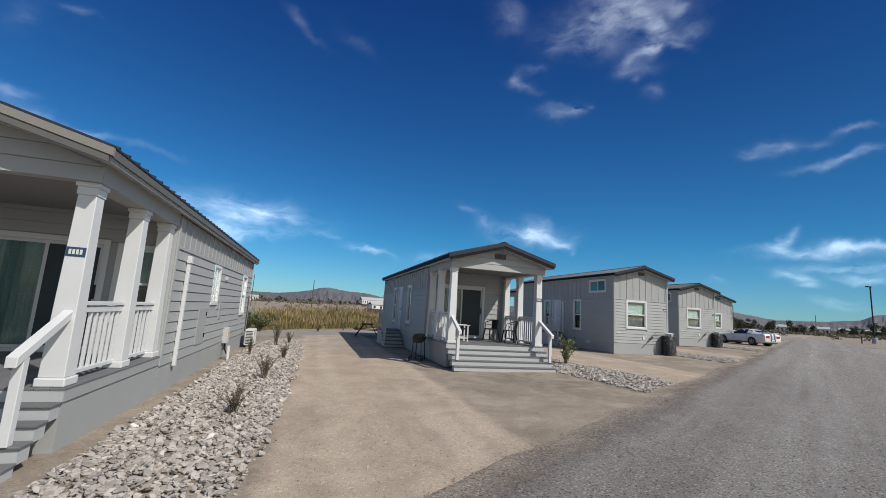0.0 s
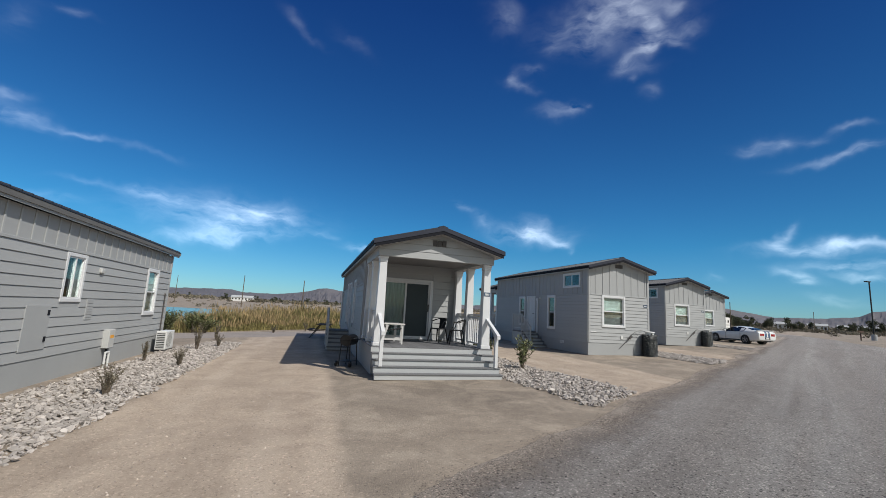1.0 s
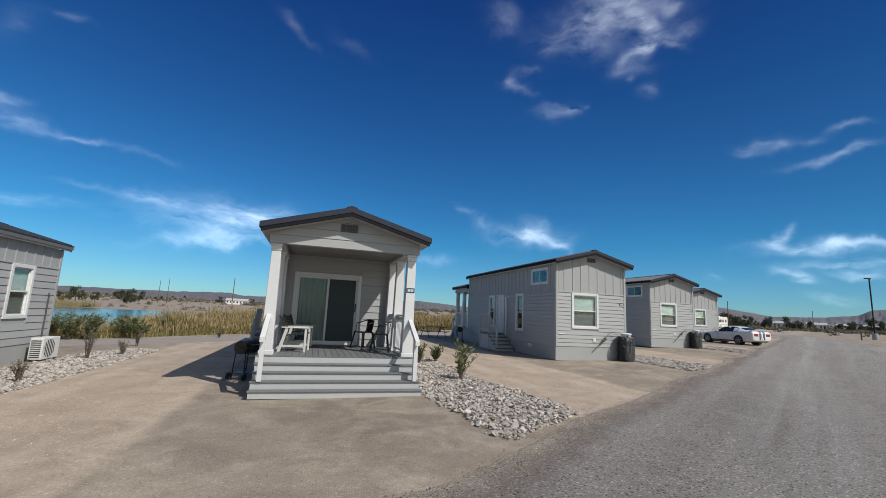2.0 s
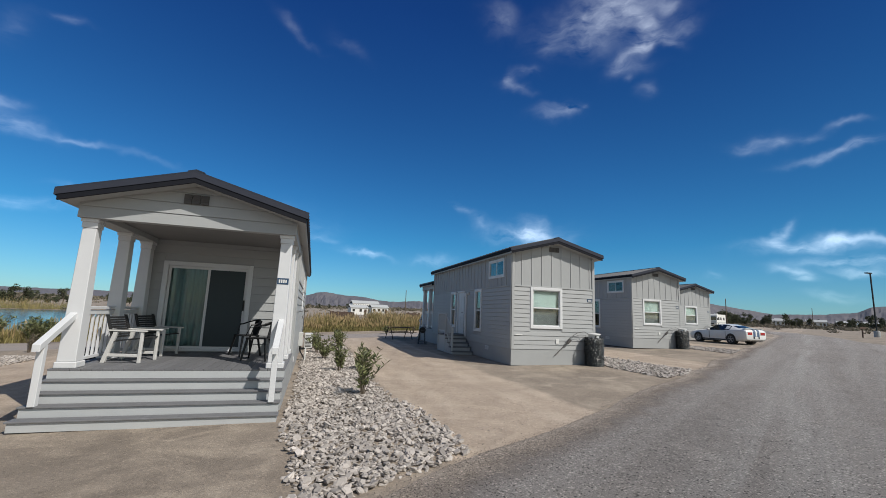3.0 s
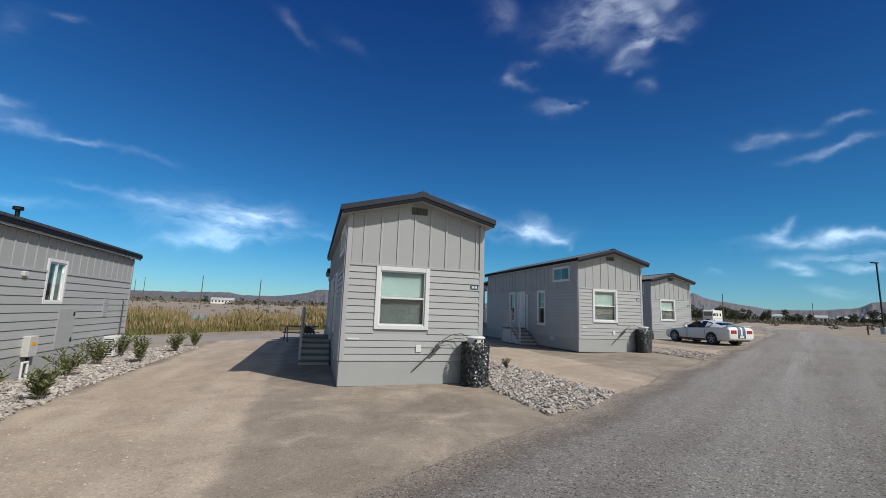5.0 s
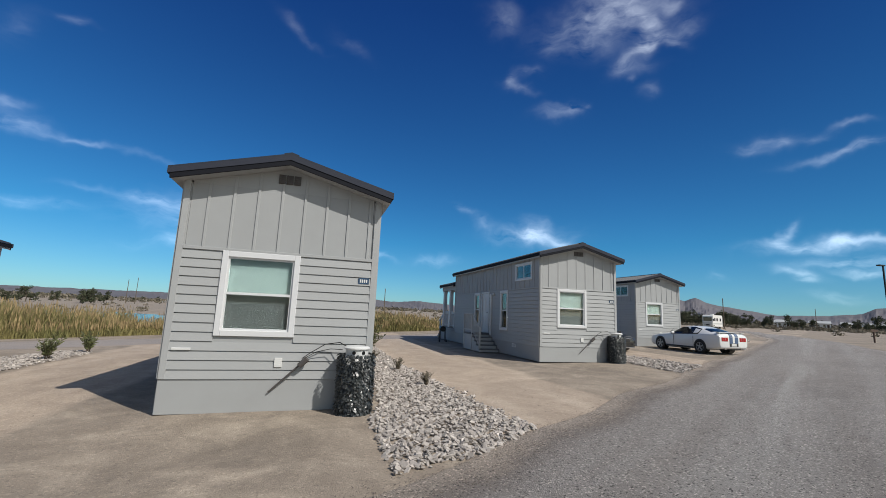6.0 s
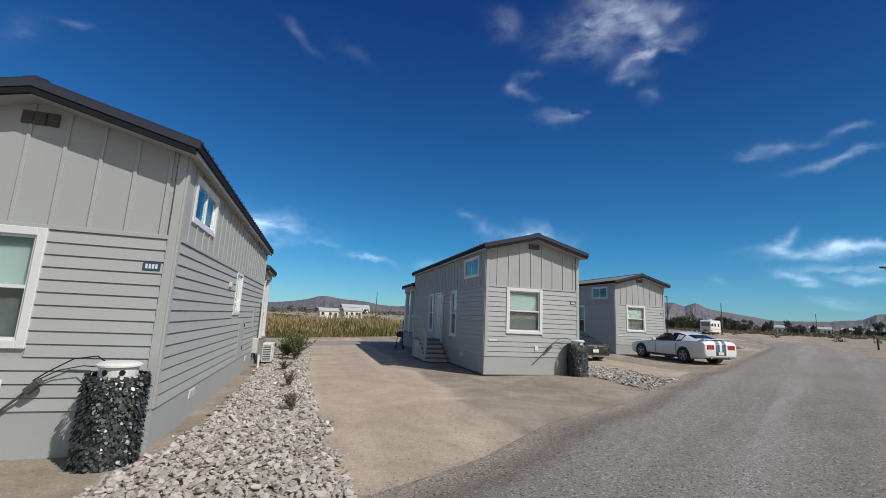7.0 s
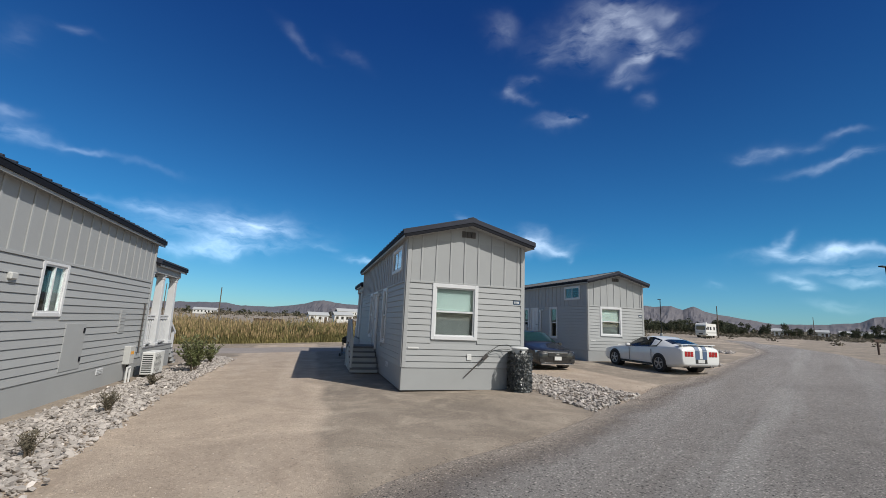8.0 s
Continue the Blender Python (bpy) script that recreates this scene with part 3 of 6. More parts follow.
def sliding_door(parent, face, u0, u1, z0, z1):
    t = 0.1
    bm = bmesh.new()
    fbox(bm, face, u0, u0 + t, -0.02, 0.045, z0, z1, 0.006)
    fbox(bm, face, u1 - t, u1, -0.02, 0.045, z0, z1, 0.006)
    fbox(bm, face, u0 + t, u1 - t, -0.02, 0.045, z1 - t, z1, 0.006)
    fbox(bm, face, u0 + t, u1 - t, -0.02, 0.04, z0, z0 + 0.05, 0.004)
    d = part("sliding_door", bm, WHITE, parent, "white-framed sliding glass door with a curtain behind one leaf")
    a, b, mid = u0 + t, u1 - t, (u0 + u1) / 2
    for k, (x0, x1, dd) in enumerate(((a, mid + 0.03, -0.04), (mid - 0.03, b, -0.015))):
        bm = bmesh.new()
        ring(bm, face, x0, x1, dd - 0.015, dd + 0.012, z0 + 0.05, z1 - t, 0.055)
        leaf = part("door_leaf", bm, WHITE, d)
        pane(leaf, face, x0 + 0.055, x1 - 0.055, dd, z0 + 0.105, z1 - t - 0.055)
    bm = bmesh.new()
    n = 36
    for i in range(n):
        x0 = a + (mid - a) * i / n
        x1 = a + (mid - a) * (i + 1) / n
        d0 = -0.11 - 0.018 * math.sin(i * 1.3)
        d1 = -0.11 - 0.018 * math.sin((i + 1) * 1.3)
        bm.faces.new([bm.verts.new(face.m @ Vector(p)) for p in ((x0, d0, z0 + 0.06), (x1, d1, z0 + 0.06), (x1, d1, z1 - t), (x0, d0, z1 - t))])
    bmesh.ops.remove_doubles(bm, verts=bm.verts, dist=0.001)
    bmesh.ops.solidify(bm, geom=bm.faces[:], thickness=0.004)
    part("curtain", bm, CURTAIN, d, "pale hanging curtain")
    bm = bmesh.new()
    fbox(bm, face, mid + 0.03, b - 0.06, 0.0, 0.004, z0 + 0.106, z1 - t - 0.056)
    part("screen", bm, DOORSCREEN, d, "dark insect screen")
    bm = bmesh.new()
    fbox(bm, face, b - 0.05, b - 0.02, 0.0, 0.035, z0 + 0.95, z0 + 1.2, 0.005)
    part("handle", bm, DARK, d, "black pull handle")
    return d


def clad(parent, face, u0, u1, zs, zb, holes, lap=LAP):
    """Lap boards from the skirting to the belt, cut round the openings; u in the wall's frame."""
    n = max(1, round((zb - zs) / lap))
    h = (zb - zs) / n
    for k in range(n):
        for a, b in cuts(u0, u1, zs + k * h, zs + (k + 1) * h, holes):
            lap_board(parent, face, a, b, zs + k * h, h)


def battens(parent, face, u0, u1, zb, top, holes, step=0.4, first=0.2):
    u = u0 + first
    while u < u1 - 0.05:
        z = zb
        t = top(u)
        blocks = sorted((h[2], h[3]) for h in holes if h[0] < u + 0.02 and h[1] > u - 0.02)
        for c, d in blocks:
            if c > z + 0.05 and c < t:
                bar("batten", parent, face, u - 0.022, u + 0.022, 0.0, 0.018, z, c, SIDING)
            z = max(z, d)
        if t - z > 0.05:
            bar("batten", parent, face, u - 0.022, u + 0.022, 0.0, 0.018, z, t, SIDING)
        u += step


def roof(parent, w, y0, y1, z_eave, slope=0.27, over=0.16, th=0.2, trim=(RAKE, FASCIA)):
    """A low gable along y: soffit, dark fascia boards and a ribbed metal sheet on top. z_eave: top of the fascia at the eave."""
    c = w / 2
    xs = (-over, c, w + over)

    def zt(x):
        return z_eave + slope * (c + over - abs(x - c))

    for side in (0, 1):
        xa, xb = (xs[0], xs[1]) if side == 0 else (xs[1], xs[2])
        bm = bmesh.new()
        prism(bm, [(xa, zt(xa) - th), (xb, zt(xb) - th), (xb, zt(xb) - 0.03), (xa, zt(xa) - 0.03)], y0 + 0.03, y1 - 0.03)
        part("soffit", bm, SIDING, parent)
        bm = bmesh.new()
        ea, eb = (xa - 0.04, xb) if side == 0 else (xa, xb + 0.04)
        prism(bm, [(ea, zt(ea) - 0.026), (eb, zt(eb) - 0.026), (eb, zt(eb)), (ea, zt(ea))], y0 - 0.02, y1 + 0.02)
        sheet = part("roof", bm, ROOF, parent, "charcoal ribbed metal roof slope")
        run = abs(eb - ea)
        length = math.hypot(run, slope * run)
        y = y0 + 0.12
        key = ("rib", round(length, 3))
        if key not in BARS:
            bm = bmesh.new()
            prism(bm, [(-0.028, 0), (0.028, 0), (0.013, 0.028), (-0.013, 0.028)], 0, length)
            BARS[key] = bpy.data.meshes.new("roof_rib")
            bmesh.ops.recalc_face_normals(bm, faces=bm.faces)
            bm.to_mesh(BARS[key])
            bm.free()
        lo = ea if side == 0 else eb
        turn_z = -90 if side == 0 else 90
        while y < y1:
            m = Matrix.Translation((lo, y, zt(lo) - 0.001)) @ pose(0, 0, 0, 0, 0, turn_z) @ pose(0, 0, 0, math.degrees(math.atan(slope)))
            link_mesh("roof_rib", BARS[key], ROOF, sheet, m=m)
            y += 0.3
        # gable fascia, front and back, in two boards
        for ya, yb in ((y0 - 0.012, y0 + 0.028), (y1 - 0.028, y1 + 0.012)):
            bm = bmesh.new()
            prism(bm, [(ea, zt(ea) - th * 0.62), (eb, zt(eb) - th * 0.62), (eb, zt(eb) - 0.028), (ea, zt(ea) - 0.028)], ya - (0.012 if ya < y0 else 0), yb + (0.012 if ya > y0 else 0))
            part("rake_trim", bm, trim[0], parent)
            bm = bmesh.new()
            prism(bm, [(xa, zt(xa) - th - 0.012), (xb, zt(xb) - th - 0.012), (xb, zt(xb) - th * 0.62), (xa, zt(xa) - th * 0.62)], ya, yb)
            part("fascia", bm, trim[1], parent)
        bm = bmesh.new()
        e = xs[0] - 0.03 if side == 0 else xs[2] + 0.002
        box(bm, e, e + 0.028, y0, y1, zt(xs[0]) - th * 0.72, zt(xs[0]) - 0.04)
        part("fascia", bm, trim[1], parent)
    bm = bmesh.new()
    prism(bm, [(c - 0.13, zt(c - 0.13) + 0.012), (c, zt(c) + 0.012), (c + 0.13, zt(c + 0.13) + 0.012), (c + 0.13, zt(c + 0.13) + 0.034), (c, zt(c) + 0.036), (c - 0.13, zt(c - 0.13) + 0.034)], y0 + 0.02, y1 - 0.02)
    part("ridge_cap", bm, ROOF, parent)
    return lambda x: zt(x) - th


def gable_vent(parent, x, y, z):
    bm = bmesh.new()
    for k in range(3):
        a = x - 0.2 + k * 0.135
        box(bm, a, a + 0.12, y - 0.02, y + 0.01, z, z + 0.17)
    v = part("gable_vent", bm, VENTM, parent, "dark louvred gable vent")
    for k in range(3):
        a = x - 0.2 + k * 0.135
        for j in range(4):
            part("louvre", one_box(a + 0.005, a + 0.115, y - 0.032, y - 0.02, z + 0.012 + j * 0.04, z + 0.03 + j * 0.04), VENTM, v)


def number_plate(parent, face, u, z, w=0.2, h=0.115):
    """A slate plate; its figures are plain pale bars."""
    bm = bmesh.new()
    fbox(bm, face, u - w / 2, u + w / 2, 0.0, 0.008, z - h / 2, z + h / 2, 0.002)
    p = part("number_plate", bm, SIGNBLUE, parent, "small blue-grey plate with pale bars")
    for k in range(4):
        bm = bmesh.new()
        a = u - w * 0.36 + k * w * 0.19
        fbox(bm, face, a, a + w * 0.13, 0.008, 0.010, z - h * 0.26, z + h * 0.26)
        part("figure_bar", bm, PLAINWHITE, p)


def column(parent, x, y, z0, z1):
    c = part("column", one_box(x - 0.15, x + 0.15, y - 0.15, y + 0.15, z0, z0 + 0.1, bevel=0.012), WHITE, parent, "white square porch column, tapered")
    bm = bmesh.new()
    a, b = 0.128, 0.1
    hexa(bm, [(x - a, y - a, z0 + 0.1), (x + a, y - a, z0 + 0.1), (x + a, y + a, z0 + 0.1), (x - a, y + a, z0 + 0.1),
              (x - b, y - b, z1 - 0.16), (x + b, y - b, z1 - 0.16), (x + b, y + b, z1 - 0.16), (x - b, y + b, z1 - 0.16)], 0.008)
    part("shaft", bm, WHITE, c)
    bm = bmesh.new()
    box(bm, x - 0.112, x + 0.112, y - 0.112, y + 0.112, z1 - 0.16, z1 - 0.06, 0.006)
    box(bm, x - 0.13, x + 0.13, y - 0.13, y + 0.13, z1 - 0.06, z1, 0.008)
    part("capital", bm, WHITE, c)


def railing(parent, x, y0, y1, zd):
    """A white rail along y between two columns."""
    r = part("railing", one_box(x - 0.05, x + 0.05, y0, y1, zd + 0.93, zd + 0.98, bevel=0.006), WHITE, parent, "white balustrade")
    part("bottom_rail", one_box(x - 0.03, x + 0.03, y0, y1, zd + 0.08, zd + 0.13, bevel=0.004), WHITE, r)
    part("under_rail", one_box(x - 0.03, x + 0.03, y0, y1, zd + 0.84, zd + 0.915, bevel=0.004), WHITE, r)
    n = max(3, round((y1 - y0) / 0.155))
    f = Face((x, 0), (0, 1), (1, 0))
    for k in range(n):
        y = y0 + (k + 0.5) * (y1 - y0) / n
        bar("baluster", r, f, y - 0.019, y + 0.019, -0.019, 0.019, zd + 0.13, zd + 0.84, WHITE)


def porch(parent, m, w, depth, zd, zb, under, stairs):
    """Deck, columns, rails and gable of a porch that looks along -y; m lays it into the house. under(x): underside of the roof."""
    p = new("porch")
    p.parent, p.matrix_basis = parent, m
    part("deck_skirt", one_box(0.0, w, 0.02, depth, 0.0, zd - 0.16), SKIRT, p, "grey skirting under the porch deck")
    part("deck_rim", one_box(-0.02, w + 0.02, -0.005, depth, zd - 0.16, zd - 0.03, bevel=0.004), SKIRT, p)
    n = round(w / 0.14)
    f = Face((0, 0), (1, 0), (0, 1))
    for k in range(n):
        bar("deck_board", p, f, -0.03 + k * (w + 0.06) / n, -0.03 + (k + 1) * (w + 0.06) / n - 0.007, -0.03, depth, zd - 0.03, zd, DECK)
    ys = (0.17, depth * 0.54, depth - 0.17)
    for x in (0.16, w - 0.16):
        for y in ys:
            column(p, x, y, zd, zb)
        for a, b in zip(ys, ys[1:]):
            railing(p, x, a + 0.125, b - 0.125, zd)
        part("beam", one_box(x - 0.155, x + 0.155, 0.16, depth, zb, under(0.1) - 0.0, bevel=0.004), SIDING, p, "grey porch beam")
    bm = bmesh.new()
    c = w / 2
    prism(bm, [(0.0, zb), (w, zb), (w, under(w)), (c, under(c)), (0.0, under(0))], 0.0, 0.16)
    part("gable", bm, SIDING, p, "grey gable over the porch")
    z = zb
    slope = (under(c) - under(0)) / c

    def half_at(zz):
        return c if zz <= under(0) else max(0.0, c - (zz - under(0)) / slope)

    while z < under(c) - 0.06:
        za, zc = z, min(z + LAP - 0.012, under(c) - 0.01)
        ha, hc = half_at(za) - 0.004, half_at(zc) - 0.004
        if ha > 0.1:
            bm = bmesh.new()
            hexa(bm, [(c - ha, 0, za), (c + ha, 0, za), (c + ha, -0.024, za), (c - ha, -0.024, za), (c - hc, 0, zc), (c + hc, 0, zc), (c + hc, -0.011, zc), (c - hc, -0.011, zc)])
            part("siding_board", bm, SIDING, p)
        z += LAP
    # ceiling takes the grey with the porch's shade painted in
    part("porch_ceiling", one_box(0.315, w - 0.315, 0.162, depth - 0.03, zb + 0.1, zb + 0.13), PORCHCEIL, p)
    gable_vent(p, c, -0.03, under(c) - 0.33)
    if stairs:
        tr, ri = 0.21, zd / 5
        for k in range(4):
            y1, y0 = -tr * k, -tr * (k + 1)
            zt = zd - ri * (k + 1)
            s = part("step", one_box(0.0, w, y0 + 0.015, y1 - 0.006 if k else -0.007, 0.0 if k == 3 else zt - ri - 0.03, zt - 0.025), RISER, p, "grey painted step")
            part("tread", one_box(-0.02, w + 0.02, y0 - 0.012, y1 - 0.007, zt - 0.024, zt, bevel=0.004), DECK, s)
        part("top_riser", one_box(-0.022, w + 0.022, -0.028, -0.006, zd - ri + 0.002, zd - 0.032), RISER, p)
        for x in (0.15, w - 0.12):
            ny = -0.62
            nz = zd - ri * 3
            r = part("handrail", one_box(x - 0.045, x + 0.045, ny - 0.045, ny + 0.045, nz, nz + 0.86, bevel=0.006), WHITE, p, "white sloping stair rail on a post")
            bm = bmesh.new()
            za, zc = nz + 0.88, zd + 0.88
            hexa(bm, [(x - 0.05, ny - 0.16, za - 0.11), (x + 0.05, ny - 0.16, za - 0.11), (x + 0.05, 0.06, zc - 0.11), (x - 0.05, 0.06, zc - 0.11),
                      (x - 0.05, ny - 0.16, za), (x + 0.05, ny - 0.16, za), (x + 0.05, 0.06, zc), (x - 0.05, 0.06, zc)], 0.006)
            part("rail", bm, WHITE, r)
    return p


def side_stairs(parent, x, y, zd, width=0.95, rows=4):
    """A landing at the side door with steps down towards -y, and a pale rail; x is the wall's face."""
    s = part("side_stairs", one_box(x - width, x - 0.03, y - 0.25, y + 0.95, zd - 0.09, zd - 0.02, bevel=0.006), DECK, parent, "grey side steps with a railing")
    part("landing_skirt", one_box(x - width + 0.03, x - 0.04, y - 0.2, y + 0.92, 0.0, zd - 0.095), RISER, s)
    ri = zd / (rows + 1)
    for k in range(rows):
        y1 = y - 0.25 - 0.27 * k
        zt = zd - 0.02 - ri * (k + 1)
        part("tread", one_box(x - width, x - 0.03, y1 - 0.29, y1 - 0.004, zt - 0.045, zt, bevel=0.006), DECK, s)
        part("riser", one_box(x - width + 0.02, x - 0.05, y1 - 0.25, y1 - 0.006, 0.0, zt - 0.046), RISER, s)
    xo = x - width + 0.03
    yb = y - 0.25 - 0.27 * rows
    zb = ri
    for yy, z0, z1 in ((y + 0.9, 0.0, zd + 0.92), (y - 0.2, 0.0, zd + 0.92), (yb + 0.15, 0.0, zb + 0.92)):
        part("post", one_box(xo - 0.035, xo + 0.035, yy - 0.035, yy + 0.035, z0, z1, bevel=0.004), RISER, s)
    bm = bmesh.new()
    box(bm, xo - 0.03, xo + 0.03, y - 0.16, y + 0.86, zd + 0.85, zd + 0.9)
    box(bm, xo - 0.02, xo + 0.02, y - 0.16, y + 0.86, zd + 0.1, zd + 0.15)
    tube(bm, (xo, y - 0.2, zd + 0.88), (xo, yb + 0.15, zb + 0.88), 0.028)
    tube(bm, (xo, y - 0.2, zd + 0.12), (xo, yb + 0.15, zb + 0.12), 0.02)
    part("rail", bm, RISER, s)
    for k in range(8):
        yy = y - 0.1 + k * 0.12
        bar("baluster", s, Face((xo, 0), (0, 1), (1, 0)), yy - 0.012, yy + 0.012, -0.012, 0.012, zd + 0.15, zd + 0.85, RISER)
    for k in range(8):
        f = (k + 0.5) / 8
        yy = y - 0.2 + (yb + 0.35 - y) * f
        zz = zd + (zb - zd) * f
        part("baluster", one_box(xo - 0.01, xo + 0.01, yy - 0.01, yy + 0.01, zz + 0.13, zz + 0.87), RISER, s)


def side_fittings(parent, face, cfg):
    """Panel, vent, lamp, electric box and pipes on a side wall."""
    if "panel" in cfg:
        u, z0, z1 = cfg["panel"]
        bm = bmesh.new()
        fbox(bm, face, u - 0.4, u + 0.4, 0.0, 0.035, z0, z1, 0.004)
        p = part("access_panel", bm, SKIRT, parent, "grey access panel")
        for zz in (z0 + 0.15, z1 - 0.2):
            bm = bmesh.new()
            fbox(bm, face, u + 0.3, u + 0.36, 0.035, 0.05, zz, zz + 0.1)
            part("latch", bm, FASCIA, p)
    if "vent" in cfg:
        u, z0, z1 = cfg["vent"]
        bm = bmesh.new()
        fbox(bm, face, u - 0.16, u + 0.16, 0.0, 0.035, z0, z1, 0.006)
        p = part("wall_vent", bm, SKIRT, parent, "grey wall vent")
        for k in range(6):
            bm = bmesh.new()
            z = z0 + 0.06 + k * (z1 - z0 - 0.1) / 6
            fbox(bm, face, u - 0.12, u + 0.12, 0.035, 0.042, z, z + 0.03)
            part("louvre", bm, SIDING, p)
    if "light" in cfg:
        u, z = cfg["light"]
        bm = bmesh.new()
        fbox(bm, face, u - 0.09, u + 0.09, 0.0, 0.08, z - 0.06, z + 0.06, 0.02)
        part("exhaust_hood", bm, BOXM, parent, "small pale exhaust hood")
    if "skirtvent" in cfg:
        for u in cfg["skirtvent"]:
            bm = bmesh.new()
            fbox(bm, face, u - 0.17, u + 0.17, 0.0, 0.02, 0.36, 0.5, 0.004)
            v = part("skirt_vent", bm, WHITE, parent, "white skirting vent")
            for k in range(3):
                bm = bmesh.new()
                fbox(bm, face, u - 0.14, u + 0.14, 0.02, 0.026, 0.385 + k * 0.035, 0.4 + k * 0.035)
                part("louvre", bm, SKIRT, v)
    if "pipe" in cfg:
        u, z0, z1 = cfg["pipe"]
        bm = bmesh.new()
        fbox(bm, face, u - 0.05, u + 0.05, 0.022, 0.09, z0, z1, 0.01)
        fbox(bm, face, u - 0.075, u + 0.075, 0.022, 0.11, z1 - 0.14, z1 + 0.01, 0.01)
        part("downpipe", bm, WHITE, parent, "white rain downpipe")
    if "box" in cfg:
        u, z = cfg["box"]
        bm = bmesh.new()
        fbox(bm, face, u - 0.17, u + 0.17, 0.0, 0.16, z, z + 0.48, 0.012)
        e = part("electric_box", bm, BOXM, parent, "beige outdoor electric box with an orange label")
        bm = bmesh.new()
        fbox(bm, face, u - 0.1, u + 0.1, 0.16, 0.163, z + 0.26, z + 0.34)
        fbox(bm, face, u + 0.17, u + 0.173, 0.02, 0.13, z + 0.26, z + 0.34)
        part("label", bm, YELLOW, e, "orange warning label")
        bm = bmesh.new()
        tube(bm, face.m @ Vector((u, 0.08, z)), face.m @ Vector((u - 0.05, 0.1, z - 0.18)), 0.03)
        tube(bm, face.m @ Vector((u - 0.05, 0.1, z - 0.18)), face.m @ Vector((u - 0.3, 0.3, 0.02)), 0.022)
        part("conduit", bm, DARK, e, "black cable conduit")
        bm = bmesh.new()
        a, b = u - 0.55, u - 0.35
        for q in (a, b):
            tube(bm, face.m @ Vector((q, 0.28, -0.05)), face.m @ Vector((q, 0.28, 0.42)), 0.025)
        tube(bm, face.m @ Vector((a, 0.28, 0.42)), face.m @ Vector((b, 0.28, 0.42)), 0.027)
        part("white_pipe", bm, PLAINWHITE, e)
    if "conduit" in cfg:
        u, z0, z1 = cfg["conduit"]
        bm = bmesh.new()
        tube(bm, face.m @ Vector((u, 0.05, z0)), face.m @ Vector((u, 0.05, z1)), 0.02)
        tube(bm, face.m @ Vector((u, 0.05, z1)), face.m @ Vector((u, 0.0, z1 + 0.03)), 0.02)
        part("refrigerant_pipe", bm, VENTM, parent)


W = 3.43


def house_body(h, y0, y1, zs, zb, zw, under, floor, walls, gable_front=False, lap=LAP):
    """Four clad walls; walls: dict of side -> dict(windows, doors, fittings). Windows are (u0, u1, z0, z1, style)."""
    L = y1 - y0
    faces = {"front": (Face((0, y0), (1, 0), (0, -1)), W), "back": (Face((0, y1), (1, 0), (0, 1)), W),
             "left": (Face((0, y0), (0, 1), (-1, 0)), L), "right": (Face((W, y0), (0, 1), (1, 0)), L)}
    for side, (f, length) in faces.items():
        cfg = walls.get(side, {})
        holes, openings = [], []
        for u0, u1, z0, z1, style in cfg.get("openings", ()):
            t = {"hung": 0.1, "patio": 0.1, "slider": 0.08}.get(style, 0.07)
            openings.append((u0, u1, z0, z1))
            holes.append((u0 + t - 0.005, u1 - t + 0.005, z0 + (t if style in ("hung", "slider") else 0) - 0.005, z1 - t + 0.005))
        long_side = side in ("left", "right")
        a, b = (0.0, length) if long_side else (0.125, length - 0.125)
        core = wall_core("wall_" + side, f, a, b, 0.0, zw, holes, h, label="grey lap siding below, board and batten above")
        if not long_side:
            bm = bmesh.new()
            c = W / 2
            yy = (y0, y0 + 0.12) if side == "front" else (y1 - 0.12, y1)
            prism(bm, [(0.125, zw + 0.001), (W - 0.125, zw + 0.001), (W - 0.125, under(W - 0.125)), (c, under(c)), (0.125, under(0.125))], *yy)
            part("gable", bm, SIDING, core)
        e = 0.1
        clad(core, f, e, length - e, zs, zb, openings, lap)
        for u in (0.0, length - e):
            bar("corner_board", core, f, u, u + e, 0.0, 0.03, zs - 0.0, zw if long_side else zw + 0.02, SIDING)
        for u0, u1 in cuts(e, length - e, zb, zb + 0.05, openings):
            bar("belt_board", core, f, u0, u1, 0.0, 0.034, zb - 0.004, zb + 0.05, SIDING)
        if side == "front" and not gable_front:
            clad(core, f, e, length - e, zb + 0.05, zw, openings, lap)
        else:
            top = (lambda u: zw) if long_side else (lambda u: under(u) - 0.002)
            battens(core, f, 0.1, length - 0.1, zb + 0.05, top, openings, first=0.3 if not long_side else 0.35, step=0.4 if long_side else 0.405)
        bar("skirt_board", core, f, 0.0, length, 0.0, 0.008, 0.0, zs - 0.004, SKIRT)
        for u0, u1, z0, z1, style in cfg.get("openings", ()):
            if style == "door":
                panel_door(h, f, u0, u1, z0, z1)
            elif style == "patio":
                sliding_door(h, f, u0, u1, z0, z1)
            else:
                window(h, f, u0, u1, z0, z1, style, blinds=side in ("front", "right"))
        side_fittings(core, f, cfg)
    # plain room surfaces, coloured dark so the inside looks unlit through the glass
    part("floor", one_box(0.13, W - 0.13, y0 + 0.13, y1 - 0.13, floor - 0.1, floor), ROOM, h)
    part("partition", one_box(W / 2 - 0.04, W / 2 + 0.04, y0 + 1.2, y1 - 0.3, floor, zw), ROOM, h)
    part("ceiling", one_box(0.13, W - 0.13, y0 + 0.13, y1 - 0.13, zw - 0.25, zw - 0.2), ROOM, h)


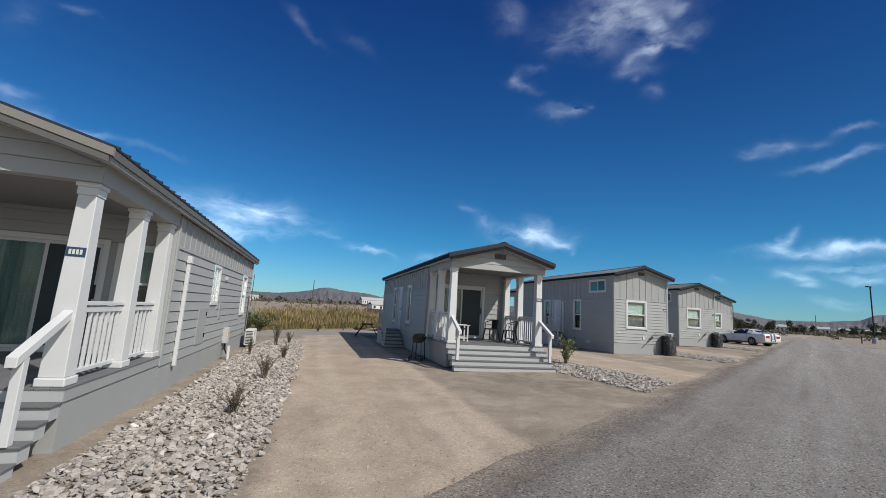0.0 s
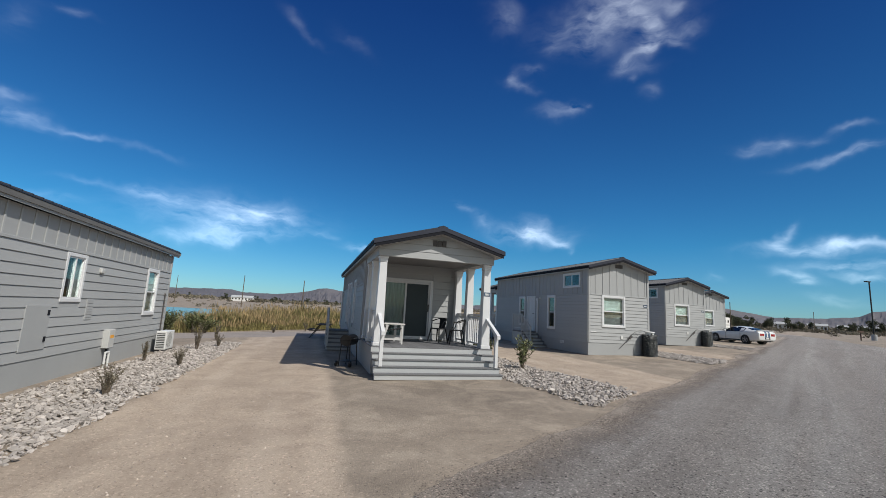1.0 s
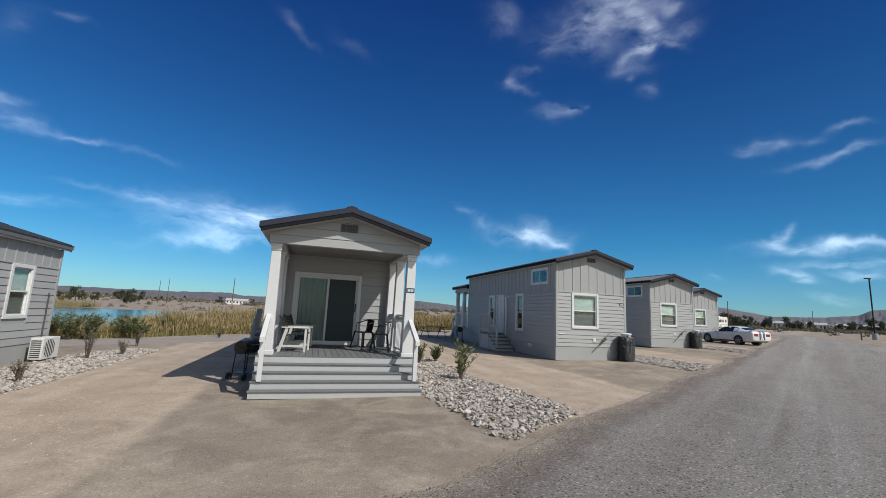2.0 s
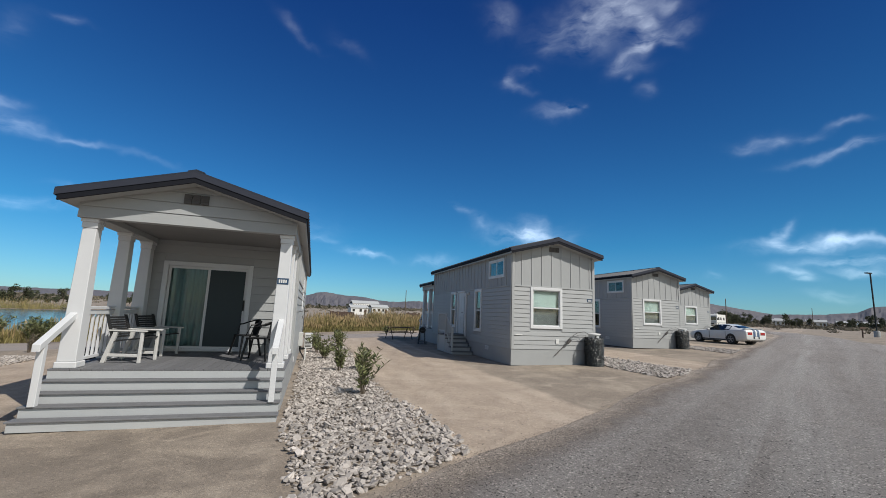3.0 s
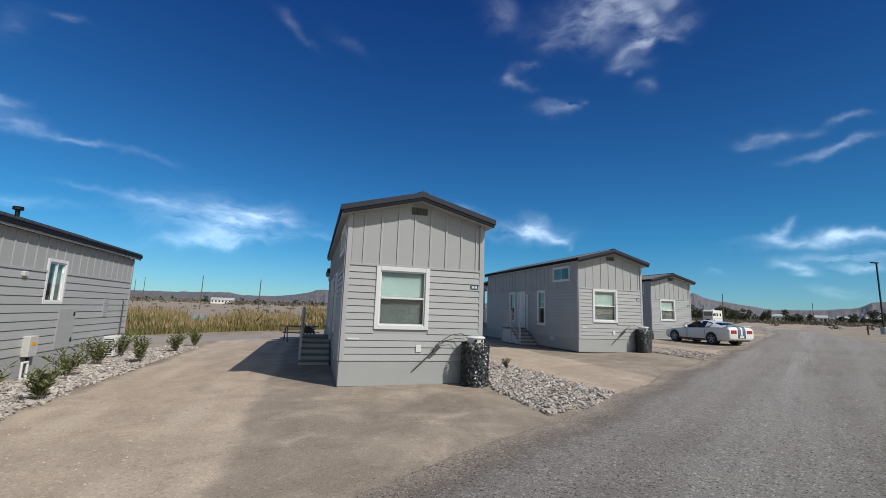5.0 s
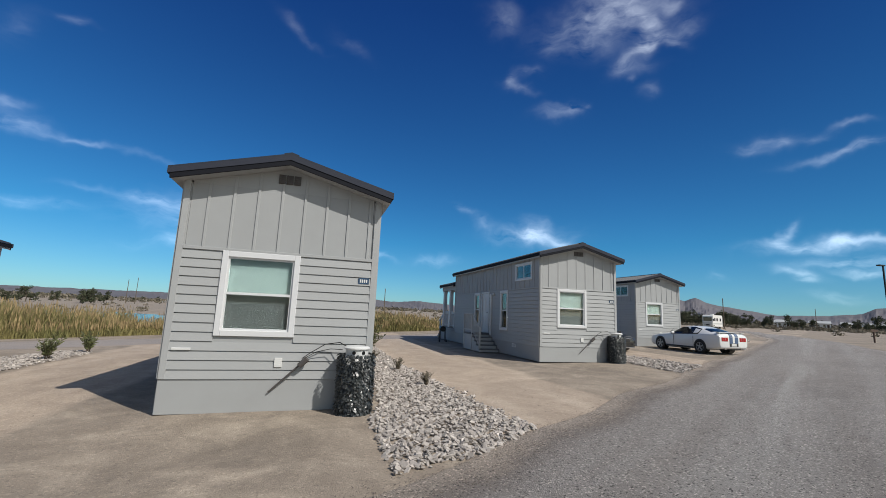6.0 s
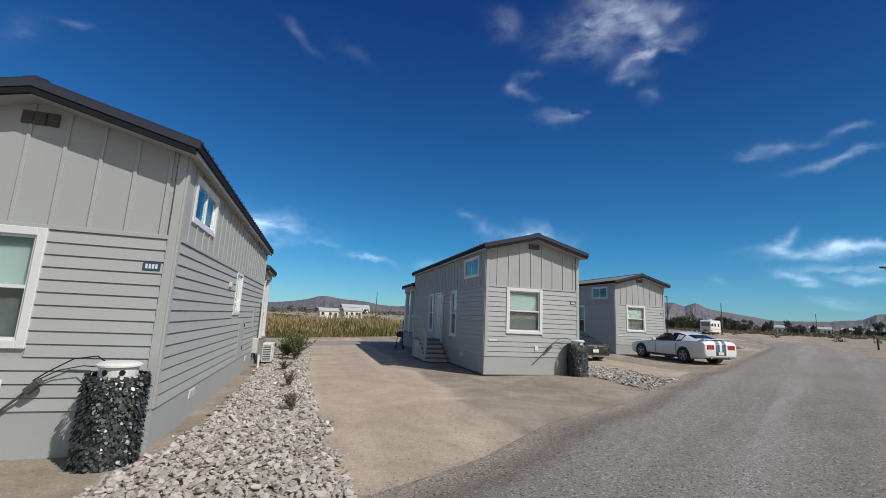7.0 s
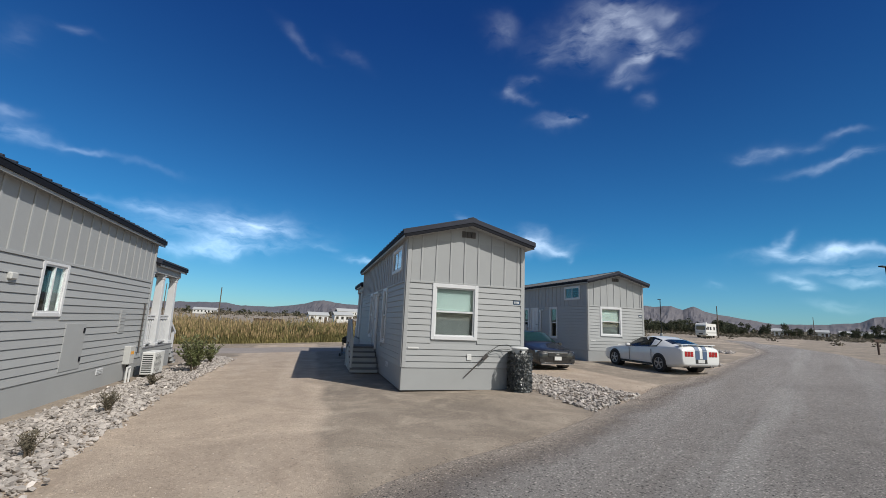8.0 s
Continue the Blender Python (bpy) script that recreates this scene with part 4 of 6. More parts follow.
def porch_house(name, m, label, belt, right, left, front_window, top, D=2.85, trim=(RAKE, FASCIA)):
    """The lower model, with its porch towards the road."""
    h = thing(name, m, label, "house", "rental cabins along the road")
    Y1, zd, zb, ze = 13.3, 0.74, 3.18, 3.58
    under = roof(h, W, -0.33, Y1 + 0.15, ze, 0.28, trim=trim)
    porch(h, Matrix(), W, D, zd, zb, under, True)
    front = {"openings": [(0.48, 2.38, zd + 0.02, 2.8, "patio")] + front_window}
    house_body(h, D, Y1, 0.55, belt, 3.4, under, zd, {"front": front, "right": right, "left": left})
    if left:
        side_stairs(h, 0.0, 4.75 + D, zd)
    number_plate(h, Face((W - 0.16, 0.062), (1, 0), (0, -1)), 0.0, 2.38 - 0.07)
    if top:
        bm = bmesh.new()
        tube(bm, (2.7, 8.1, 3.6), (2.7, 8.1, 4.05), 0.05)
        tube(bm, (2.7, 8.1, 4.02), (2.7, 8.1, 4.1), 0.11)
        part("flue", bm, DARK, h, "black roof flue")
    return h


def loft_house(name, m, label):
    """The taller model, with its blank gable towards the road and its porch behind."""
    h = thing(name, m, label, "house", "rental cabins along the road")
    L, D, zd = 10.05, 2.75, 0.8
    under = roof(h, W, -0.31, L + 0.15, 4.08, 0.265)
    walls = {
        "front": {"openings": [(0.73, 2.03, 1.275, 2.745, "hung")]},
        "right": {"openings": [(0.5, 1.92, 3.1, 3.82, "slider"), (4.62, 5.5, 1.72, 2.76, "slider")], "light": (3.85, 2.38), "skirtvent": (1.87, 7.6),
                  "panel": (6.15, 0.62, 1.58), "vent": (8.35, 1.3, 1.9), "box": (9.0, 0.46), "conduit": (9.7, 0.7, 2.1)},
        "left": {"openings": [(0.6, 2.02, 3.1, 3.82, "slider"), (2.72, 3.5, 1.0, 2.76, "hung"), (4.8, 5.75, zd, 2.76, "door"), (5.98, 6.75, 1.04, 2.76, "hung")],
                 "pipe": (4.5, 0.7, 2.62), "skirtvent": (2.1,), "light": (4.25, 2.62)},
    }
    house_body(h, 0.0, L, 0.56, 2.74, 3.92, under, zd, walls, gable_front=True, lap=0.157)
    gable_vent(h, W / 2, -0.012, under(W / 2) - 0.3)
    side_stairs(h, 0.0, 4.85, zd)
    # lower porch roof behind
    u2 = roof(h, W, L + 0.16, L + D + 0.3, 3.5, 0.27, over=0.1)
    porch(h, Matrix.Translation((W, L + D, 0)) @ pose(0, 0, 0, 0, 0, 180), W, D - 0.02, zd, 3.1, u2, True)
    f = Face((0, 0), (1, 0), (0, -1))
    number_plate(h, Face((0, -0.024), (1, 0), (0, -1)), 3.2, 2.36)
    bm = bmesh.new()
    fbox(bm, f, 1.75, 1.88, 0.02, 0.045, 0.76, 0.92, 0.006)
    o = part("outlet_cover", bm, PLAINWHITE, h, "white outdoor outlet cover")
    bm = bmesh.new()
    fbox(bm, f, 0.14, 0.42, 0.02, 0.04, 1.03, 1.07, 0.004)
    part("hose_hook", bm, PLAINWHITE, h)
    # gas pipe stub on the gable
    bm = bmesh.new()
    tube(bm, (1.7, -0.04, 0.34), (2.25, -0.12, 0.88), 0.016)
    tube(bm, (2.18, -0.12, 0.8), (2.3, -0.14, 0.92), 0.05)
    part("gas_regulator", bm, VENTM, h, "grey gas pipe and regulator")
    return h


def ground_z(x, y):
    z = 0.0175 * max(-14.0, min(72.0, x))
    r = math.hypot(x - 10, y - 10)
    z += 0.011 * max(0.0, min(r, 700.0) - 150.0)
    u, v = (x + 32) / 30.0, (y - 72) / 37.0
    q = u * u + v * v
    if q < 1.25:
        z -= 1.1 * min(1.0, (1.25 - q) / 0.4)
    return z


def in_poly(x, y, poly):
    hit = False
    for (x0, y0), (x1, y1) in zip(poly, poly[1:] + poly[:1]):
        if (y0 > y) != (y1 > y) and x < (x1 - x0) * (y - y0) / (y1 - y0) + x0:
            hit = not hit
    return hit


def sheet(name, xs, ys, z_of, mat_, smooth=True):
    verts = [(x, y, z_of(x, y)) for y in ys for x in xs]
    nx = len(xs)
    faces = [(j * nx + i, j * nx + i + 1, (j + 1) * nx + i + 1, (j + 1) * nx + i) for j in range(len(ys) - 1) for i in range(nx - 1)]
    me = bpy.data.meshes.new(name)
    me.from_pydata(verts, [], faces)
    if smooth:
        me.shade_smooth()
    return link_mesh(name, me, mat_)


def spread(lo, hi, step, far):
    """Even steps from lo to hi, then wider and wider out to far."""
    a = list(np.arange(lo, hi + step / 2, step))
    d, s = 0.0, step
    while d < far:
        s *= 1.22
        d += s
        a.append(hi + d)
        a.insert(0, lo - d)
    return [float(v) for v in a]


# ---- ground, road, lane, pond ----
def bumpy(x, y):
    near = -20 < x < 60 and -10 < y < 60
    return ground_z(x, y) + (0.018 * noise.noise((x * 0.45, y * 0.45, 0.3)) + 0.006 * noise.noise((x * 1.7, y * 1.7, 4.0)) if near else 0.25 * noise.noise((x * 0.05, y * 0.05, 1.0)) - 0.05)


ground = sheet("ground", spread(-22, 60, 0.8, 3500), spread(-12, 60, 0.8, 3500), bumpy, DIRT)
tagged(ground, "sandy desert ground of packed pale dirt", "ground", kind="structure")

ROAD_A = math.atan(0.615)
ROAD_O = (0.0, 3.65)


def road_edge(u):
    return 0.3 * noise.noise((u * 0.3, 0, 2.0)) + 0.14 * noise.noise((u * 1.1, 3, 2.0)) - 0.1


def road_strip():
    """The gravel road: its near edge runs at a slant past the houses, then bends away to the left far off."""
    verts, faces, rims = [], [], []
    cols = 26
    rows_u = [-45 + 1.0 * k for k in range(0, 160)]
    for u in rows_u:
        bend = 0.0075 * max(0.0, min(u, 75.0) - 62) ** 2 + 0.195 * max(0.0, u - 75.0)
        for c in range(cols):
            f = c / (cols - 1)
            edge = road_edge(u)
            width = float(np.interp(u, (-20, 20, 45, 60, 80), (20.5, 15.0, 10.0, 6.3, 4.6)))
            v = edge * (1 - f ** 1.5) - width * f ** 1.5 + bend
            x = ROAD_O[0] + u * math.cos(ROAD_A) - v * math.sin(ROAD_A)
            y = ROAD_O[1] + u * math.sin(ROAD_A) + v * math.cos(ROAD_A)
            lift = 0.03 * min(1.0, f * 9, (1 - f) * 14) + 0.008
            z = bumpy(x, y) + lift + (-0.014 if c == 0 else -0.05 if c == cols - 1 else 0)
            verts.append((x, y, z))
            rims.append(v - bend - edge)
    for j in range(len(rows_u) - 1):
        for i in range(cols - 1):
            faces.append((j * cols + i + 1, j * cols + i, (j + 1) * cols + i, (j + 1) * cols + i + 1))
    # keep the mesh in a frame along the road, so that wheel tracks run with it
    m = Matrix.Translation((*ROAD_O, 0)) @ Matrix.Rotation(ROAD_A, 4, "Z")
    inv = m.inverted()
    me = bpy.data.meshes.new("road")
    me.from_pydata([inv @ Vector(p) for p in verts], [], faces)
    me.attributes.new("verge", "FLOAT", "POINT").data.foreach_set("value", rims)
    me.shade_smooth()
    return link_mesh("road", me, ROADM, m=m)


tagged(road_strip(), "grey compacted gravel road with pale wheel tracks", "road", kind="structure")


def loose_gravel():
    """Small stones, thickest along the road's ragged near edge."""
    rng = random.Random(17)
    verts, faces = [], []
    for k in range(34000):
        u = -6 + 46 * rng.random() ** 1.15
        v = road_edge(u) + (rng.gauss(-0.3, 0.2) + 0.1 * noise.noise((u * 2.3, 0, 6.0)) if k % 6 else -rng.uniform(0.0, 4.5))
        x = ROAD_O[0] + u * math.cos(ROAD_A) - v * math.sin(ROAD_A)
        y = ROAD_O[1] + u * math.sin(ROAD_A) + v * math.cos(ROAD_A)
        z = bumpy(x, y) + 0.008 + 0.03 * max(0.0, min(1.0, (road_edge(u) - v) / 0.5))
        s = rng.uniform(0.004, 0.011)
        o = len(verts)
        a = rng.uniform(0, 6.28)
        for i in range(4):
            t = a + i * math.tau / 4
            q = s * rng.uniform(0.7, 1.3)
            verts.append((x + q * math.cos(t), y + q * math.sin(t), z + rng.uniform(-0.2, 0.3) * s))
        verts.append((x + rng.uniform(-0.3, 0.3) * s, y + rng.uniform(-0.3, 0.3) * s, z + s * rng.uniform(0.5, 0.9)))
        faces += [(o, o + 1, o + 4), (o + 1, o + 2, o + 4), (o + 2, o + 3, o + 4), (o + 3, o, o + 4)]
    me = bpy.data.meshes.new("gravel")
    me.from_pydata(verts, [], faces)
    return tagged(link_mesh("gravel", me, PEBBLE), "loose grey gravel along the edge of the road", "gravel", kind="stuff")


loose_gravel()


def drive_stones():
    """Pale pebbles trodden into the drives between the cabins."""
    rng = random.Random(29)
    verts, faces = [], []
    for k in range(5200):
        x = rng.choice((1.3, 1.3, 11.4, 11.4, 21.5, 31.5)) + rng.gauss(0, 0.95)
        y = 0.615 * x + 4.0 + 9.0 * rng.random() ** 1.5
        s = 0.004 + 0.013 * rng.random() ** 2.5
        z = bumpy(x, y)
        o, a = len(verts), rng.uniform(0, 6.28)
        for i in range(5):
            t, q = a + i * math.tau / 5, s * rng.uniform(0.75, 1.3)
            verts.append((x + q * math.cos(t), y + q * math.sin(t), z - 0.2 * s))
        verts.append((x + rng.uniform(-0.3, 0.3) * s, y + rng.uniform(-0.3, 0.3) * s, z + s * rng.uniform(0.5, 1.0)))
        faces += [(o + i, o + (i + 1) % 5, o + 5) for i in range(5)]
    me = bpy.data.meshes.new("drive_stones")
    me.from_pydata(verts, [], faces)
    return tagged(link_mesh("drive_stones", me, DRIVESTONE), "small pale pebbles scattered over the dirt drives", "pebbles", kind="stuff")


drive_stones()


def lane_strip():
    pts = [(-30, 20.5), (-14, 22.0), (-5, 24.5), (0, 27.0), (6, 31.0), (14, 35.5), (24, 38.5), (36, 45.0), (52, 56.0), (75, 72.0)]
    verts, faces = [], []
    cols = 8
    dense = []
    for (x0, y0), (x1, y1) in zip(pts, pts[1:]):
        k = max(2, int(math.hypot(x1 - x0, y1 - y0) / 1.2))
        dense += [(x0 + (x1 - x0) * i / k, y0 + (y1 - y0) * i / k) for i in range(k)]
    for i, (x, y) in enumerate(dense):
        a = dense[max(0, i - 3)]
        b = dense[min(len(dense) - 1, i + 3)]
        d = Vector((b[0] - a[0], b[1] - a[1])).normalized()
        n = Vector((-d.y, d.x))
        for c in range(cols):
            f = c / (cols - 1)
            v = -1.6 + 4.6 * f + 0.35 * noise.noise((i * 0.3, f * 2, 5.0))
            px, py = x + n.x * v, y + n.y * v
            verts.append((px, py, bumpy(px, py) + (0.014 if 0 < c < cols - 1 else -0.03)))
    for j in range(len(dense) - 1):
        for i in range(cols - 1):
            faces.append((j * cols + i, j * cols + i + 1, (j + 1) * cols + i + 1, (j + 1) * cols + i))
    me = bpy.data.meshes.new("lane")
    me.from_pydata(verts, [], faces)
    me.shade_smooth()
    ob = link_mesh("lane", me, LANEM)
    return ob


tagged(lane_strip(), "grey dirt lane behind the cabins", "lane", kind="structure")

bm = bmesh.new()
bm.faces.new([bm.verts.new((-32 + 34 * math.cos(k * math.tau / 64), 72 + 42 * math.sin(k * math.tau / 64), -0.42)) for k in range(64)])
tagged(part("water", bm, WATER), "still blue pond behind reeds", "pond", kind="structure")

# ---- cabins ----
H1_M = Matrix.Translation((-6.07, 6.0, -0.07))
H2_M = Matrix.Translation((4.13, 12.85, 0.1))
H3_M = Matrix.Translation((14.64, 18.06, 0.27))
H4_M = Matrix.Translation((25.1, 24.12, 0.48))
H5_M = Matrix.Translation((36.0, 31.5, 0.6))
P = 2.85
P1 = 3.1
porch_house("cabin", H1_M, "grey cabin with white porch columns and lap siding", 2.77,
            {"openings": [(6.4 - P1, 7.25 - P1, 1.67, 2.75, "slider"), (11.05 - P1, 12.05 - P1, 1.28, 2.78, "hung")], "pipe": (3.88 - P1, 0.46, 2.68),
             "panel": (5.75 - P1, 0.72, 1.6), "vent": (7.7 - P1, 1.25, 1.75), "light": (7.98 - P1, 2.45), "box": (8.85 - P1, 0.48), "skirtvent": (), "conduit": (12.9 - P1, 0.6, 2.0)},
            {}, [(2.5, 3.22, 1.3, 2.76, "hung")], False, P1, (GREYRAKE, GREYFASCIA))
porch_house("cabin", H2_M, "grey cabin with white porch columns, four front steps and patio chairs", 2.52,
            {"openings": [(8.2 - P, 9.08 - P, 1.73, 2.88, "slider")], "panel": (9.4 - P, 0.57, 1.62), "vent": (11.55 - P, 1.35, 1.9), "light": (7.35 - P, 2.42),
             "box": (7.9 - P, 0.5), "skirtvent": (4.4 - P, 11.0 - P), "conduit": (12.8 - P, 0.6, 1.85)},
            {"openings": [(5.5 - P, 6.3 - P, 1.1, 2.83, "hung"), (7.55 - P, 8.5 - P, 0.74, 2.82, "door"), (8.95 - P, 9.75 - P, 1.02, 2.84, "hung")], "pipe": (12.9 - P, 0.7, 2.5)},
            [], True)
loft = loft_house("cabin", H3_M, "tall grey loft cabin with a white-framed window in its gable")
copy_thing(loft, H4_M)
copy_thing(loft, H5_M)


# ---- rock beds ----
def rock_mesh_data(rng, n, place, size, verts, faces):
    """Adds n broken stones (cut six-sided lumps) to the lists."""
    for _ in range(n):
        spot = place(rng)
        if spot is None:
            continue
        x, y, z = spot
        s = size * (0.5 + rng.random() ** 1.6 * 1.15)
        q = Euler((rng.uniform(-0.6, 0.6), rng.uniform(-0.6, 0.6), rng.uniform(0, 6.28))).to_matrix()
        sx, sy, sz = s * rng.uniform(0.95, 1.6), s * rng.uniform(0.6, 1.05), s * rng.uniform(0.2, 0.42)
        base = len(verts)
        k = 5
        for zz, rr in ((-0.5, 0.7), (0.1, 1.0), (0.5, 0.78)):
            ph = rng.random()
            for i in range(k):
                a = (i + ph * 0.5) * math.tau / k
                r = rr * rng.uniform(0.72, 1.12) * 0.5
                p = q @ Vector((sx * r * math.cos(a), sy * r * math.sin(a), sz * (zz + rng.uniform(-0.12, 0.12))))
                verts.append((x + p.x, y + p.y, z + p.z + sz * 0.25))
        for ringi in (0, 1):
            o = base + ringi * k
            for i in range(k):
                j = (i + 1) % k
                faces.append((o + i, o + j, o + k + j, o + k + i))
        faces.append(tuple(base + 2 * k + i for i in range(k)))
        faces.append(tuple(base + k - 1 - i for i in range(k)))


STONES = []
for s in range(6):
    rng = random.Random(40 + s)
    vs, fs = [], []
    rock_mesh_data(rng, 1, lambda r: (0, 0, 0), 0.1, vs, fs)
    me = bpy.data.meshes.new("stone")
    me.from_pydata(vs, [], fs)
    me.materials.append(STONE)
    STONES.append(me)


def rock_bed(seed, poly, density, size, loose, label):
    rng = random.Random(seed)
    xs, ys = [p[0] for p in poly], [p[1] for p in poly]
    area = abs(sum(a[0] * b[1] - b[0] * a[1] for a, b in zip(poly, poly[1:] + poly[:1]))) / 2

    def place(r, ragged=0.16):
        while True:
            x, y = r.uniform(min(xs), max(xs)), r.uniform(min(ys), max(ys))
            w = ragged * noise.noise((x * 1.3, y * 1.3, seed)) + r.gauss(0, 0.05)
            if in_poly(x + w, y + w, poly):
                return x, y, bumpy(x, y) + r.uniform(-0.01, 0.035)

    verts, faces = [], []
    rock_mesh_data(rng, int(area * density), place, size, verts, faces)
    me = bpy.data.meshes.new("rock_bed")
    me.from_pydata(verts, [], faces)
    bed = tagged(link_mesh("rock_bed", me, ROCK), label, "rock bed", "beds of crushed rock", "stuff")
    for _ in range(loose):
        x, y, z = place(rng, 0.3)
        link_mesh("stone", STONES[rng.randrange(6)], STONE, bed, m=pose(x, y, z + 0.02, rng.uniform(-20, 20), rng.uniform(-20, 20), rng.uniform(0, 360)) @ Matrix.Scale(rng.uniform(0.6, 1.25), 4))
    return bed


BED1 = [(-2.35, 2.2), (-0.75, 3.1), (-0.5, 5.0), (-0.35, 7.5), (-0.3, 12.0), (-0.2, 17.0), (-0.35, 21.8), (-1.5, 22.4), (-2.2, 20.0), (-2.3, 9.0)]
BED2 = [(8.05, 8.65), (9.1, 9.35), (10.1, 9.95), (10.0, 12.0), (9.55, 15.0), (9.5, 20.0), (9.5, 28.3), (8.6, 29.0), (7.8, 27.0), (7.75, 13.2), (7.65, 11.8)]
BED3 = [(17.95, 14.75), (18.9, 15.05), (19.65, 15.45), (20.5, 16.15), (20.3, 18.0), (20.05, 21.0), (19.85, 25.0), (19.9, 33.0), (19.0, 34.0), (18.5, 32.0), (18.45, 19.0), (18.05, 17.2)]
BED4 = [(28.7, 21.2), (29.9, 21.8), (31.1, 22.6), (31.0, 24.5), (30.3, 27.5), (30.0, 31.0), (29.1, 33.0), (28.9, 25.0), (28.6, 23.2)]
BED5 = [(40.6, 28.6), (41.6, 29.1), (42.7, 29.7), (42.6, 31.5), (41.4, 36.0), (40.2, 38.0), (39.9, 33.0)]
BED6 = [(51.0, 36.0), (54.0, 38.0), (54.0, 44.0), (51.5, 43.0)]
rock_bed(1, BED1, 430, 0.073, 160, "bed of pale crushed rock along a cabin wall")
rock_bed(2, BED2, 430, 0.073, 160, "bed of pale crushed rock with young shrubs")
rock_bed(3, BED3, 430, 0.073, 160, "bed of pale crushed rock along a loft cabin")
rock_bed(4, BED4, 260, 0.085, 40, "bed of pale crushed rock beside a parking place")
rock_bed(5, BED5, 90, 0.12, 10, "small bed of pale crushed rock near the road")
rock_bed(6, BED6, 30, 0.2, 0, "far bed of pale crushed rock")


# ---- plants ----
def leaf_tri(verts, faces, p, d, w, up):
    s = d.cross(up)
    s = s.normalized() * w if s.length > 1e-4 else Vector((w, 0, 0))
    b = len(verts)
    mid = p + d * 0.5
    verts += [tuple(p), tuple(mid + s), tuple(p + d), tuple(mid - s)]
    faces.append((b, b + 1, b + 2, b + 3))


def shrub(name, x, y, height, spread_, leaf, mat_, label, seed, stems=9, leaves=26):
    """Upright woody stems with narrow leaves."""
    rng = random.Random(seed)
    z = bumpy(x, y) + 0.02
    t = thing(name, Matrix.Translation((x, y, z)), label, "shrub", "young shrubs in the rock beds")
    bm = bmesh.new()
    verts, faces = [], []
    for _ in range(stems):
        a = rng.uniform(0, math.tau)
        lean = rng.uniform(0.1, 1.0) * spread_
        hgt = height * rng.uniform(0.55, 1.0)
        top = Vector((math.cos(a) * lean, math.sin(a) * lean, hgt))
        mid = Vector((top.x * 0.35, top.y * 0.35, hgt * 0.5))
        tube(bm, (0.03 * math.cos(a), 0.03 * math.sin(a), -0.05), mid, 0.008, 5, 0.006)
        tube(bm, mid, top, 0.006, 5, 0.003)
        for k in range(leaves):
            f = rng.uniform(0.2, 1.0)
            p = mid * (f / 0.5) if f < 0.5 else mid.lerp(top, (f - 0.5) / 0.5)
            d = Vector((rng.uniform(-1, 1), rng.uniform(-1, 1), rng.uniform(0.1, 1.1))).normalized() * leaf * rng.uniform(0.6, 1.2)
            leaf_tri(verts, faces, p, d, leaf * 0.11, Vector((rng.uniform(-1, 1), rng.uniform(-1, 1), 0.4)))
    part("woody_base", bm, TWIG, t)
    me = bpy.data.meshes.new("foliage")
    me.from_pydata(verts, [], faces)
    link_mesh("foliage", me, mat_, t)
    return t


G_, D_ = "green oleander shrub in the rock bed", "dry leggy shrub in the rock bed"
for k, (x, y, hgt, sp, green) in enumerate([
        (9.1, 13.85, 0.98, 0.55, 1), (8.85, 17.4, 0.68, 0.32, 1), (9.5, 17.6, 0.6, 0.25, 1), (8.5, 20.6, 0.66, 0.5, 1),
        (8.3, 22.6, 0.72, 0.6, 1), (8.1, 24.6, 0.8, 0.6, 1), (9.2, 23.0, 0.8, 0.35, 1), (9.3, 26.0, 0.7, 0.35, 1), (9.4, 28.2, 0.7, 0.35, 1),
        (19.4, 28.6, 1.1, 0.75, 1), (19.5, 22.6, 0.4, 0.25, 0), (19.2, 25.7, 0.3, 0.22, 0), (19.7, 20.0, 0.3, 0.2, 0), (19.3, 31.4, 0.7, 0.4, 1),
        (-1.05, 7.6, 0.5, 0.32, 0), (-0.95, 10.9, 0.6, 0.3, 0), (-0.75, 14.6, 0.5, 0.25, 0), (-1.35, 18.9, 1.15, 0.3, 0), (-0.9, 20.2, 0.5, 0.25, 0), (-1.9, 15.6, 0.55, 0.12, 0),
        (22.4, 46.6, 1.3, 0.9, 1), (23.8, 48.0, 1.2, 0.9, 1), (21.0, 45.6, 1.0, 0.8, 1), (19.0, 30.0, 0.7, 0.7, 1), (2.2, 31.5, 0.6, 0.25, 0), (-1.7, 23.8, 0.7, 0.25, 0), (0.4, 29.0, 0.5, 0.3, 0), (13.5, 37.0, 0.6, 0.4, 1), (16.0, 38.6, 0.6, 0.4, 0), (29.6, 26.0, 0.6, 0.3, 0)]):
    shrub("shrub", x, y, hgt, sp, 0.16 if green else 0.065, LEAF if green else DRYLEAF, G_ if green else D_, 100 + k, (26 if sp > 0.6 else 14) if green else 17, (46 if sp > 0.6 else 30) if green else 34)


